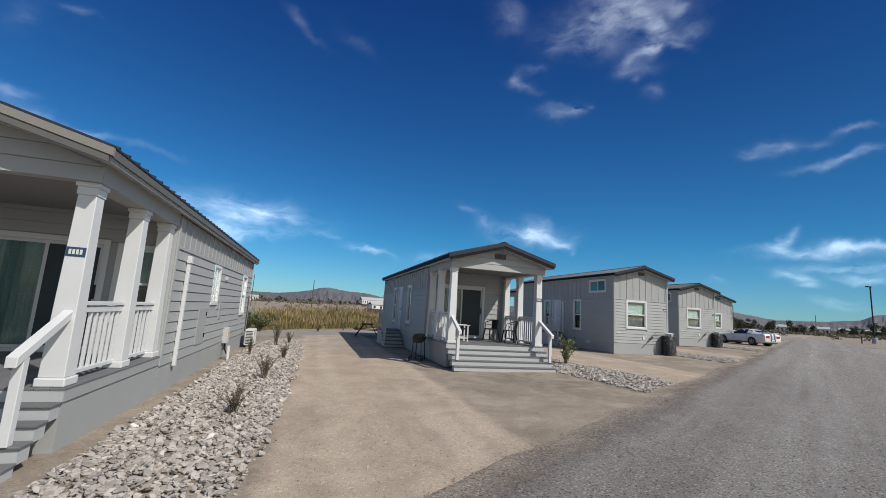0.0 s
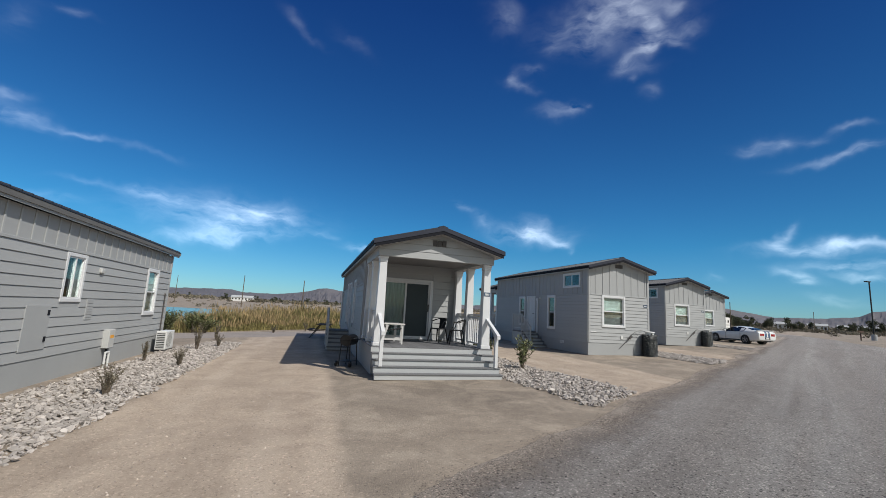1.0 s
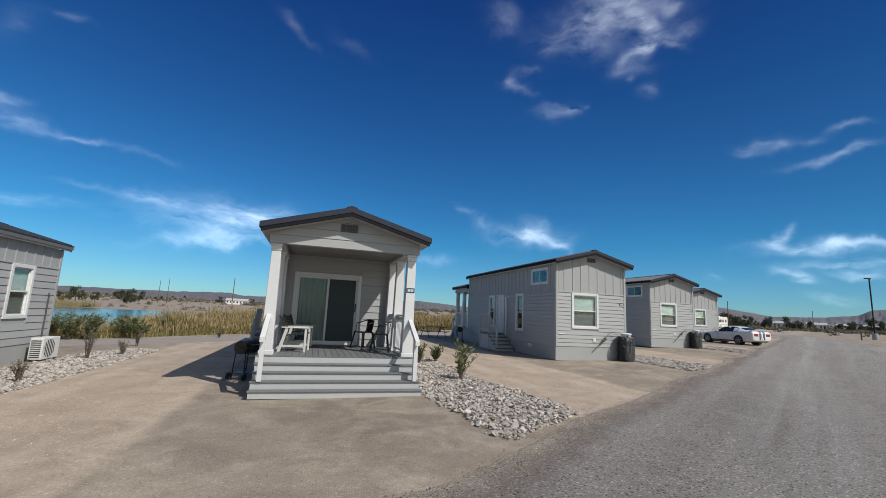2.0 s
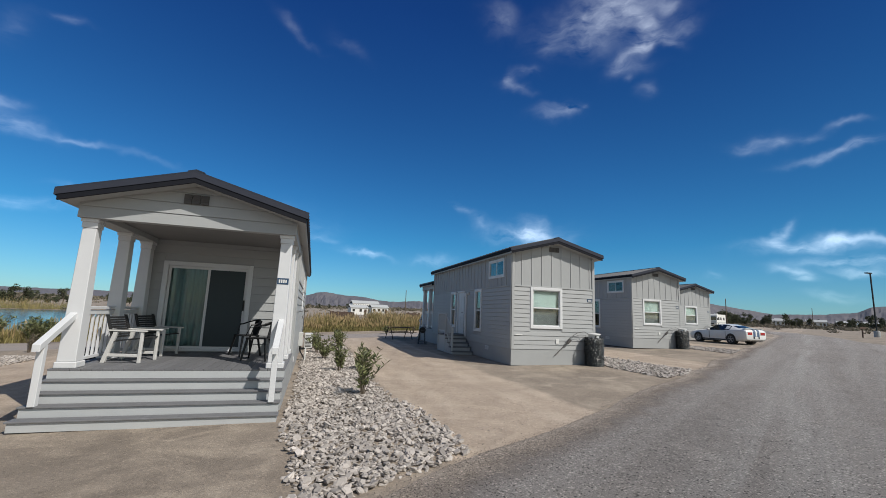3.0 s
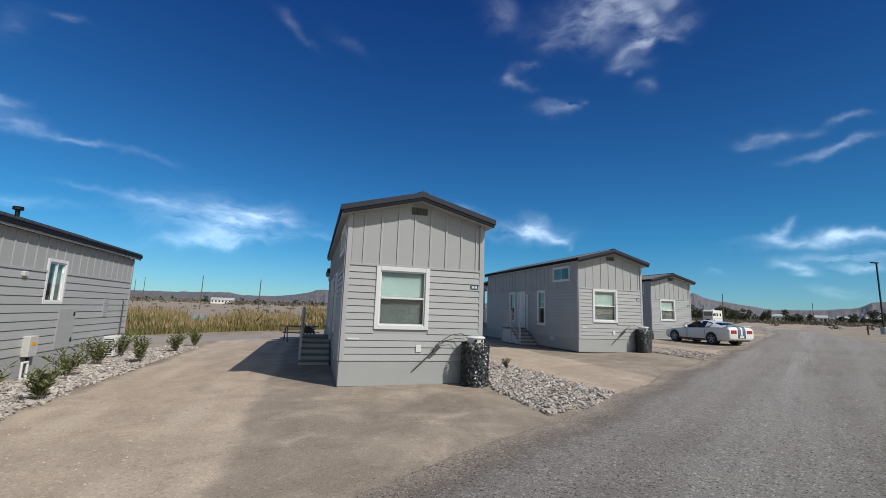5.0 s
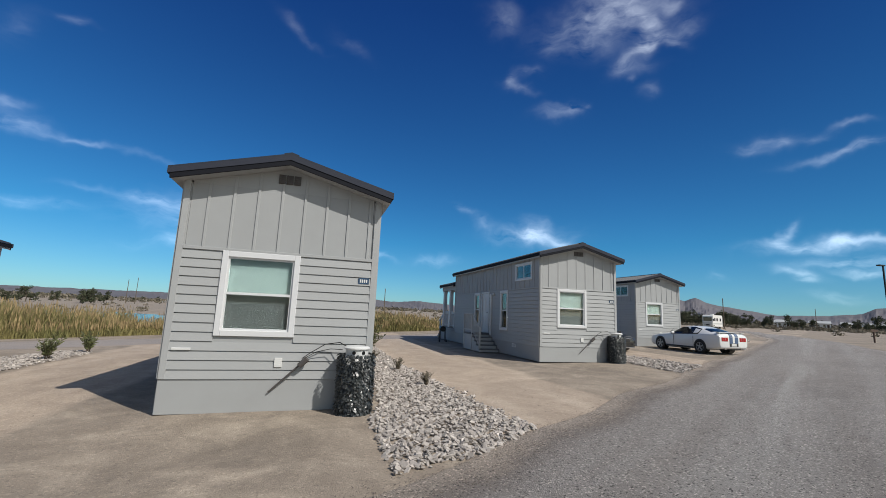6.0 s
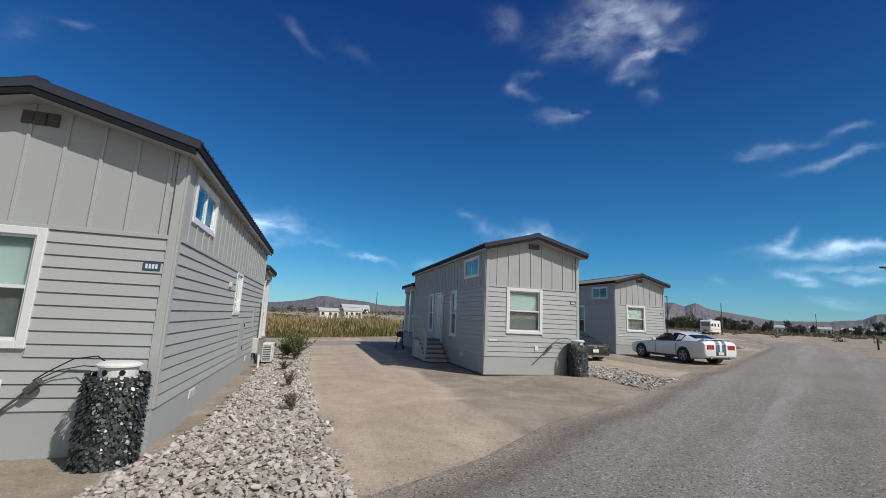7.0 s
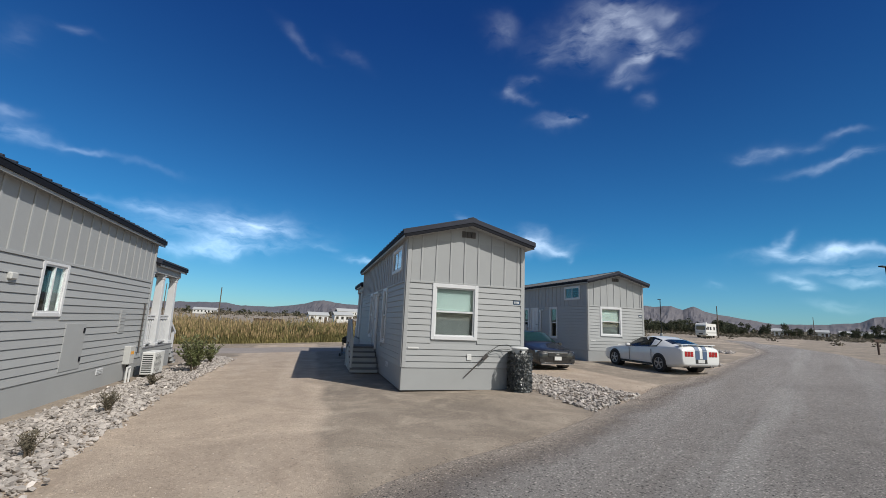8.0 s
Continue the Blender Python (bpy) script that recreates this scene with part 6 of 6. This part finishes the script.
SEDAN = [(0.0, 0.3, 0.58, 0.66, 0.64, 0.5), (0.09, 0.2, 0.66, 0.83, 0.75, 0.68), (0.45, 0.18, 0.74, 0.905, 0.84, 0.72), (1.1, 0.18, 0.83, 0.92, 0.95, 0.74), (1.3, 0.18, 0.86, 0.92, 1.02, 0.72), (2.15, 0.18, 0.92, 0.92, 1.42, 0.58),
         (3.0, 0.18, 0.94, 0.92, 1.46, 0.58), (3.6, 0.2, 0.96, 0.92, 1.38, 0.56), (4.3, 0.24, 0.98, 0.9, 1.1, 0.62), (4.75, 0.36, 0.96, 0.84, 1.03, 0.62), (4.86, 0.45, 0.86, 0.78, 0.92, 0.58)]


def sedan_extras(c, secs, patch):
    for sgn in (1, -1):
        bm = bmesh.new()
        pts = [(0.02, 0.42, 0.6), (0.22, 0.84, 0.62), (0.24, 0.85, 0.74), (0.03, 0.44, 0.7)]
        hexa(bm, [(x - 0.035, y * sgn, z) for x, y, z in pts] + [(x + 0.12, y * sgn * 0.97, z) for x, y, z in pts])
        part("headlight", bm, CHROME, c, "clear headlight")
        bm = bmesh.new()
        box(bm, 0.0, 0.1, min(sgn * 0.5, sgn * 0.76), max(sgn * 0.5, sgn * 0.76), 0.3, 0.42, 0.015)
        part("fog_light_recess", bm, BLACKPL, c)
        bm = bmesh.new()
        box(bm, 4.7, 4.87, min(sgn * 0.4, sgn * 0.82), max(sgn * 0.4, sgn * 0.82), 0.78, 0.94, 0.02)
        part("tail_light", bm, REDLAMP, c)
    part("grille", one_box(-0.03, 0.05, -0.42, 0.42, 0.5, 0.68, bevel=0.02), BLACKPL, c)
    bm = bmesh.new()
    box(bm, -0.045, 0.03, -0.44, 0.44, 0.645, 0.685, 0.008)
    box(bm, -0.04, 0.0, -0.075, 0.075, 0.56, 0.64, 0.02)
    part("grille_bar", bm, CHROME, c, "chrome grille bar and emblem")
    part("lower_lip", one_box(-0.02, 0.12, -0.7, 0.7, 0.2, 0.25, bevel=0.01), CHROME, c)
    part("licence_plate", one_box(-0.05, -0.035, -0.15, 0.15, 0.38, 0.52), PLAINWHITE, c, "plain pale licence plate")


car(pose(32.1, 28.05, 0.57, 0, 0, 88), SEDAN, CARBLACK, "dark grey four-door saloon parked between two cabins", (0.95, 3.75), 0.33,
    {"front": (4, 5), "side": [(4, 5), (5, 6), (6, 7)], "rear": (7, 8)}, sedan_extras)


# ---- gas tanks in leaf covers ----
def gas_tank(m):
    t = thing("gas_tank", m, "white gas tank wrapped in a black artificial-leaf cover", "gas tank", "gas tanks in front of the cabins")
    bm = bmesh.new()
    lathe(bm, [(0.2, 0.0), (0.24, 0.06), (0.24, 0.85), (0.2, 0.98), (0.1, 1.03)], 24)
    part("tank", bm, PLAINWHITE, t, smooth=True)
    bm = bmesh.new()
    lathe(bm, [(0.17, 0.98), (0.195, 1.0), (0.2, 1.1), (0.232, 1.112), (0.232, 1.13), (0.19, 1.155), (0.1, 1.165)], 24)
    part("collar", bm, PLAINWHITE, t, "white tank collar", smooth=False)
    for a in (-110, -60):
        bm = bmesh.new()
        x, y = 0.2 * math.cos(radians(a)), 0.2 * math.sin(radians(a))
        tube(bm, (x * 0.93, y * 0.93, 1.05), (x * 1.02, y * 1.02, 1.05), 0.032, 10)
        part("hand_hole", bm, DARK, t)
    rng = random.Random(5)
    verts, faces = [], []
    for _ in range(4600):
        a = rng.uniform(0, math.tau)
        z = rng.uniform(0.02, 1.03)
        r = 0.29 + rng.uniform(-0.015, 0.03)
        p = Vector((r * math.cos(a), r * math.sin(a), z))
        n = Vector((math.cos(a), math.sin(a), 0))
        s = Vector((-n.y, n.x, 0))
        d = (s * rng.uniform(-0.6, 0.6) + Vector((0, 0, -1)) * rng.uniform(0.3, 1) + n * rng.uniform(0.1, 0.75)).normalized() * rng.uniform(0.035, 0.062)
        w = d.cross(n)
        w = w.normalized() * rng.uniform(0.013, 0.022)
        k = len(verts)
        verts += [tuple(p), tuple(p + d * 0.3 + w), tuple(p + d * 0.75 + w * 0.8), tuple(p + d), tuple(p + d * 0.75 - w * 0.8), tuple(p + d * 0.3 - w)]
        faces.append((k, k + 1, k + 2, k + 3, k + 4, k + 5))
    me = bpy.data.meshes.new("leaf_cover")
    me.from_pydata(verts, [], faces)
    cov = link_mesh("leaf_cover", me, LEAFCOVER, t, "cover of black artificial leaves")
    bm = bmesh.new()
    pts = [(-0.1, 0.05, 1.1), (-0.3, 0.16, 1.2), (-0.55, 0.2, 1.16), (-0.8, 0.22, 1.0), (-0.93, 0.24, 0.9)]
    for a, b in zip(pts, pts[1:]):
        tube(bm, a, b, 0.008, 6)
    pts = [(-0.25, 0.1, 1.08), (-0.45, 0.2, 1.08), (-0.7, 0.22, 1.02), (-0.93, 0.24, 0.88)]
    for a, b in zip(pts, pts[1:]):
        tube(bm, a, b, 0.0065, 6)
    part("gas_hose", bm, DARK, t, "black gas hose")
    return t


tank = gas_tank(Matrix.Translation((17.78, 17.72, 0.29)))
copy_thing(tank, Matrix.Translation((28.26, 23.8, 0.48)))
copy_thing(tank, Matrix.Translation((39.1, 31.15, 0.64)) @ Matrix.Rotation(0.3, 4, "Z"))


# ---- porch furniture, grills, condensers, benches ----
def patio_chair(m):
    """Pale wooden armchair with a dark slatted back and seat; it faces +x."""
    c = thing("patio_chair", m, "pale wooden patio armchair with dark slatted back", "chair", "patio chairs")
    for y in (-0.28, 0.28):
        part("leg", one_box(0.47, 0.52, y - 0.025, y + 0.025, 0, 0.55, bevel=0.006), GREYWOOD, c)
        bm = bmesh.new()
        hexa(bm, [(-0.12, y - 0.03, 0), (-0.05, y - 0.03, 0), (-0.05, y + 0.03, 0), (-0.12, y + 0.03, 0), (0.03, y - 0.03, 0.54), (0.1, y - 0.03, 0.54), (0.1, y + 0.03, 0.54), (0.03, y + 0.03, 0.54)], 0.005)
        part("leg", bm, GREYWOOD, c)
        part("armrest", one_box(-0.06, 0.57, y - 0.04, y + 0.04, 0.55, 0.578, bevel=0.008), GREYWOOD, c)
        part("stretcher", one_box(-0.08, 0.47, y - 0.018, y + 0.018, 0.11, 0.16, bevel=0.004), GREYWOOD, c)
    for k in range(7):
        part("seat_slat", one_box(0.03 + k * 0.07, 0.09 + k * 0.07, -0.27, 0.27, 0.37 + 0.01 * k, 0.39 + 0.01 * k, bevel=0.003), BLACKPL, c, "dark seat slat")
    for k in range(9):
        z = 0.43 + k * 0.043
        x = 0.02 - (z - 0.4) * 0.3
        part("back_slat", one_box(x - 0.01, x + 0.01, -0.26, 0.26, z, z + 0.033), BLACKPL, c, "dark back slat")
    for y in (-0.28, 0.28):
        bm = bmesh.new()
        hexa(bm, [(0.02, y - 0.02, 0.36), (0.06, y - 0.02, 0.36), (0.06, y + 0.02, 0.36), (0.02, y + 0.02, 0.36), (-0.14, y - 0.02, 0.84), (-0.1, y - 0.02, 0.84), (-0.1, y + 0.02, 0.84), (-0.14, y + 0.02, 0.84)])
        part("back_post", bm, BLACKPL, c)
    return c


def metal_chair(m):
    """Black sheet-metal armchair with a hoop back; it faces -x."""
    c = thing("metal_chair", m, "black metal armchair with a curved hoop back", "chair", "black metal chairs")
    part("seat", one_box(-0.2, 0.2, -0.2, 0.2, 0.43, 0.455, bevel=0.01), DARK, c)
    for x in (-0.2, 0.2):
        for y in (-0.2, 0.2):
            part("leg", one_tube((x * 0.85, y * 0.85, 0.43), (x * 1.2, y * 1.2, 0.0), 0.026, 6, 0.019), DARK, c)
    bm = bmesh.new()
    prev = None
    for k in range(13):
        a = radians(-105 + 210 * k / 12)
        p = Vector((0.02 + 0.24 * math.cos(a), 0.26 * math.sin(a), 0.68 + 0.1 * max(0, math.cos(a))))
        if prev is not None:
            tube(bm, prev, p, 0.017, 6)
        prev = p
    part("hoop", bm, DARK, c)
    for y in (-0.2, 0.2):
        part("arm_post", one_tube((-0.12, y, 0.45), (-0.04, y * 1.25, 0.68), 0.011, 6), DARK, c)
    bm = bmesh.new()
    hexa(bm, [(0.19, -0.12, 0.45), (0.205, -0.12, 0.45), (0.205, 0.12, 0.45), (0.19, 0.12, 0.45), (0.25, -0.14, 0.77), (0.266, -0.14, 0.77), (0.266, 0.14, 0.77), (0.25, 0.14, 0.77)])
    part("back_splat", bm, DARK, c)
    return c


zd2 = 0.84
c1 = patio_chair(pose(4.62, 13.9, zd2, 0, 0, -8))
copy_thing(c1, pose(4.66, 15.1, zd2, 0, 0, -14))
k1 = metal_chair(pose(6.6, 15.05, zd2, 0, 0, 35))
copy_thing(k1, pose(6.95, 14.2, zd2, 0, 0, -10))


def grill(m):
    g = thing("barbecue_grill", m, "black barrel barbecue grill on legs", "grill", "barbecue grills")
    for nm, a0, a1 in (("firebox", 180, 360), ("lid", 0, 180)):
        bm = bmesh.new()
        vs = []
        for k in range(11):
            a = radians(a0 + (a1 - a0) * k / 10)
            y, z = 0.18 * math.cos(a), 0.76 + 0.16 * math.sin(a) + (0.008 if nm == "lid" else 0)
            vs.append((bm.verts.new((-0.27, y, z)), bm.verts.new((0.27, y, z))))
        for (p, q), (r, s) in zip(vs, vs[1:]):
            bm.faces.new((p, q, s, r))
        bm.faces.new([v[0] for v in vs])
        bm.faces.new([v[1] for v in vs][::-1])
        bm.faces.new((vs[0][0], vs[-1][0], vs[-1][1], vs[0][1]))
        part(nm, bm, DARK, g)
    for x in (-0.23, 0.23):
        for y in (-0.14, 0.14):
            part("leg", one_tube((x, y, 0.67), (x * 1.12, y * 1.25, 0.0), 0.016, 6), DARK, g)
    part("side_shelf", one_box(0.272, 0.52, -0.14, 0.14, 0.75, 0.77, bevel=0.005), DARK, g)
    part("bottom_shelf", one_box(-0.25, 0.25, -0.17, 0.17, 0.14, 0.155, bevel=0.005), DARK, g)
    for y in (-0.22, 0.22):
        part("wheel", one_tube((-0.31, y - 0.02, 0.08), (-0.31, y + 0.02, 0.08), 0.08, 14), BLACKPL, g)
    bm = bmesh.new()
    tube(bm, (-0.13, -0.2, 0.83), (0.13, -0.2, 0.83), 0.012, 6)
    for x in (-0.15, 0.15):
        tube(bm, (x, -0.155, 0.83), (x, -0.2, 0.83), 0.009, 6)
    part("lid_handle", bm, CHROME, g)
    return g


g1 = grill(pose(3.7, 14.75, 0.07, 0, 0, 60))
copy_thing(g1, pose(13.9, 27.6, 0.24, 0, 0, 80))
copy_thing(g1, pose(24.5, 34.6, 0.43, 0, 0, 80))


def condenser(m):
    """Outdoor heat-pump unit: pale case, fan grille, louvred side."""
    a = thing("heat_pump", m, "white outdoor heat pump unit beside a cabin wall", "heat pump", "heat pumps")
    part("case", one_box(-0.16, 0.16, -0.42, 0.42, 0.1, 0.72, bevel=0.015), PLAINWHITE, a)
    part("fan_opening", one_tube((0.155, -0.08, 0.41), (0.166, -0.08, 0.41), 0.26, 28), BLACKPL, a)
    for k in range(7):
        y = -0.08 - 0.24 + k * 0.08
        hh = math.sqrt(max(0.001, 0.27 ** 2 - (y + 0.08) ** 2))
        part("guard_bar", one_box(0.166, 0.174, y - 0.006, y + 0.006, 0.41 - hh, 0.41 + hh), PLAINWHITE, a)
    for k in range(9):
        part("louvre", one_box(-0.12, 0.12, -0.43, -0.42, 0.16 + k * 0.058, 0.185 + k * 0.058), BLACKPL, a)
        part("louvre", one_box(-0.12, 0.12, 0.42, 0.43, 0.16 + k * 0.058, 0.185 + k * 0.058), BLACKPL, a)
    for y in (-0.3, 0.3):
        part("foot", one_box(-0.18, 0.18, y - 0.04, y + 0.04, 0.0, 0.1), BLACKPL, a)
    return a


ac = condenser(pose(-2.3, 18.55, -0.06))
copy_thing(ac, pose(7.9, 24.6, 0.12))
copy_thing(ac, pose(18.5, 27.85, 0.3))
copy_thing(ac, pose(28.95, 33.9, 0.5))


def picnic_table(m):
    t = thing("picnic_table", m, "dark metal picnic table with two benches", "table", "picnic tables")
    for k in range(5):
        part("top_plank", one_box(-0.9, 0.9, -0.36 + k * 0.145, -0.225 + k * 0.145, 0.72, 0.75, bevel=0.004), RUST, t)
    for s in (-1, 1):
        for k in (0, 1):
            part("bench_plank", one_box(-0.9, 0.9, s * 0.68 - 0.13 + k * 0.135, s * 0.68 - 0.005 + k * 0.135, 0.43, 0.46, bevel=0.004), RUST, t)
    for x in (-0.65, 0.65):
        for s in (-1, 1):
            part("leg", one_tube((x, s * 0.2, 0.72), (x, s * 0.7, 0.0), 0.025, 6), DARK, t)
        part("crossbar", one_tube((x, -0.75, 0.41), (x, 0.75, 0.41), 0.022, 6), DARK, t)
    return t


pt = picnic_table(pose(3.25, 26.2, 0.05, 0, 0, 84))
copy_thing(pt, pose(13.4, 31.6, 0.23, 0, 0, 10))


# ---- poles, lamp, sign, far buildings ----
def pole(x, y, hgt, arm=True):
    p = thing("utility_pole", Matrix.Translation((x, y, ground_z(x, y))), "thin wooden utility pole on the plain", "pole", "utility poles")
    part("post", one_tube((0, 0, -0.3), (0, 0, hgt), 0.16, 8, 0.11), TWIG, p)
    if arm:
        part("crossarm", one_box(-1.1, 1.1, -0.06, 0.06, hgt - 0.7, hgt - 0.55), TWIG, p)
        for q in (-0.9, 0.0, 0.9):
            part("insulator", one_tube((q, 0, hgt - 0.55), (q, 0, hgt - 0.35), 0.05, 6), PLAINWHITE, p)


for x, y, hgt, arm in ((-21.5, 163.0, 11.0, False), (-62.0, 235.0, 12.0, False), (-66.0, 236.0, 11.0, False), (-0.7, 135.7, 9.0, False), (39.0, 150.0, 9.0, False), (137.8, 109.7, 9.2, False), (243.9, 150.2, 9.5, False)):
    pole(x, y, hgt, arm)



def street_lamp(m, label):
    t = thing("street_lamp", m, label, "street lamp", "street lamps")
    part("post", one_box(-0.055, 0.055, -0.055, 0.055, 0.5, 7.4), DARK, t)
    bm = bmesh.new()
    lathe(bm, [(0.28, -0.2), (0.28, 0.72), (0.24, 0.78)], 16)
    part("footing", bm, SKIRT, t, "grey concrete footing")
    part("lamp_head", one_box(-0.75, 0.1, -0.16, 0.16, 7.35, 7.47, bevel=0.02), DARK, t)


street_lamp(Matrix.Translation((70.0, 36.5, 1.2)), "dark street lamp on a concrete footing")
street_lamp(pose(89.2, 81.3, 1.26, 0, 0, 20), "dark street lamp beside the far bend of the road")

sgn = thing("small_sign", Matrix.Translation((66.0, 35.7, 1.15)), "small brown sign board on a post", "sign")
part("post", one_box(-0.05, 0.05, -0.05, 0.05, -0.1, 1.1), RUST, sgn)
part("board", one_box(-0.5, 0.5, -0.08, -0.052, 0.98, 1.2, bevel=0.005), RUST, sgn)


def shed(x, y, w, d, hgt, rot, label, roofm=None):
    """A small gabled building with windows and a door."""
    s = thing("shed", pose(x, y, ground_z(x, y), 0, 0, rot), label, "shed", "far sheds")
    part("wall", one_box(-w / 2, w / 2, -d / 2, d / 2, -0.2, hgt), SHEDW, s)
    bm = bmesh.new()
    prism(bm, [(-d / 2 - 0.3, hgt - 0.05), (0, hgt + d * 0.22), (d / 2 + 0.3, hgt - 0.05), (d / 2 + 0.3, hgt + 0.08), (0, hgt + d * 0.22 + 0.14), (-d / 2 - 0.3, hgt + 0.08)], -w / 2 - 0.3, w / 2 + 0.3)
    bmesh.ops.rotate(bm, verts=bm.verts, matrix=Matrix.Rotation(math.pi / 2, 3, "Z"))
    part("roof", bm, roofm or RISER, s)
    for k in range(max(2, int(w / 2.2))):
        x0 = -w / 2 + 0.6 + k * (w - 1.2) / max(1, int(w / 2.2))
        wi = part("window", one_box(x0, x0 + 0.9, -d / 2 - 0.04, -d / 2 + 0.02, hgt * 0.42, hgt * 0.8), CARGLASS, s)
    part("door", one_box(w / 2 - 1.4, w / 2 - 0.5, -d / 2 - 0.05, -d / 2 + 0.02, 0, hgt * 0.78), RUST, s)


shed(24.4, 168.0, 6.6, 4.4, 2.5, 12, "small white shed with a grey roof on the plain")
shed(33.4, 176.0, 6.8, 4.6, 2.7, 10, "small white shed with a grey roof on the plain")
shed(56.0, 420.0, 26.0, 12.0, 5.0, 8, "long white building far off")
shed(-46.0, 330.0, 14.0, 6.0, 2.6, 0, "long white building far off")
for x, y, w in ((262.0, 160.0, 8.0), (330.0, 185.0, 9.0), (225.0, 152.0, 5.0), (390.0, 205.0, 12.0), (300.0, 205.0, 7.0)):
    shed(x, y, w, 5.0, 2.6, -55, "pale low building among desert trees")

corral = thing("corral_fence", pose(14.5, 104.0, ground_z(14.5, 104.0)), "low rusty brown board fence beyond the reeds", "fence")
for k in range(11):
    part("board", one_box(-2.75 + k * 0.5, -2.27 + k * 0.5, -0.04, 0.04, -0.1, 1.3 + 0.05 * math.sin(k * 2.3)), RUST, corral)
part("top_rail", one_box(-2.75, 2.75, 0.045, 0.1, 1.1, 1.2), RUST, corral)
corral2 = thing("corral_fence", pose(33.0, 112.0, ground_z(33.0, 112.0), 0, 0, 8), "low rusty brown board fence beyond the reeds", "fence")
for k in range(8):
    part("board", one_box(-2 + k * 0.5, -1.55 + k * 0.5, -0.04, 0.04, -0.1, 1.3 + 0.15 * math.sin(k * 1.9)), RUST, corral2)
part("top_rail", one_box(-2, 2, 0.045, 0.1, 1.0, 1.1), RUST, corral2)

# motorhome beyond the far bend of the road, its windscreen towards the cabins
rv = thing("motorhome", pose(126.0, 103.5, ground_z(126, 103.5) + 0.05, 0, 0, 24), "beige and white motorhome with a dark windscreen, parked far off", "motorhome")
bm = bmesh.new()
prism(bm, [(-3.8, 0.55), (4.2, 0.55), (4.25, 3.5), (4.0, 3.75), (-3.4, 3.75), (-3.85, 3.4), (-4.05, 2.0), (-4.0, 0.9)], -1.28, 1.28)
part("body", bm, SHEDW, rv)
part("front_cap", one_box(-4.12, -3.9, -1.2, 1.2, 0.6, 1.75, bevel=0.06), BOXM, rv, "beige front cap")
part("windscreen", one_box(-4.1, -3.86, -1.05, 1.05, 2.0, 3.1, bevel=0.08), CARGLASS, rv, "dark windscreen")
for y in (-0.85, 0.85):
    part("headlight", one_box(-4.16, -4.1, y - 0.16, y + 0.16, 0.95, 1.2, bevel=0.02), CHROME, rv)
part("grille", one_box(-4.16, -4.1, -0.5, 0.5, 0.8, 1.15, bevel=0.02), BLACKPL, rv)
for sgn in (-1, 1):
    part("mirror", one_box(-4.3, -4.15, sgn * 1.5 - 0.12, sgn * 1.5 + 0.12, 2.1, 2.6, bevel=0.03), BLACKPL, rv)
    for x in (-2.4, -0.4, 2.4):
        part("window", one_box(x - 0.55, x + 0.55, sgn * 1.3 - 0.025, sgn * 1.3 + 0.025, 2.1, 2.9), CARGLASS, rv)
    part("stripe", one_box(-3.7, 4.1, sgn * 1.292 - 0.012, sgn * 1.292 + 0.012, 1.2, 1.55), BOXM, rv, "beige side stripe")
    for x in (-2.6, 2.2):
        part("wheel", one_tube((x, sgn * 1.12 - 0.14, 0.45), (x, sgn * 1.12 + 0.14, 0.45), 0.45, 16), RUBBER, rv)
part("roof_unit", one_box(-0.8, 0.2, -0.4, 0.4, 3.75, 4.05, bevel=0.06), PLAINWHITE, rv, "white roof air unit")
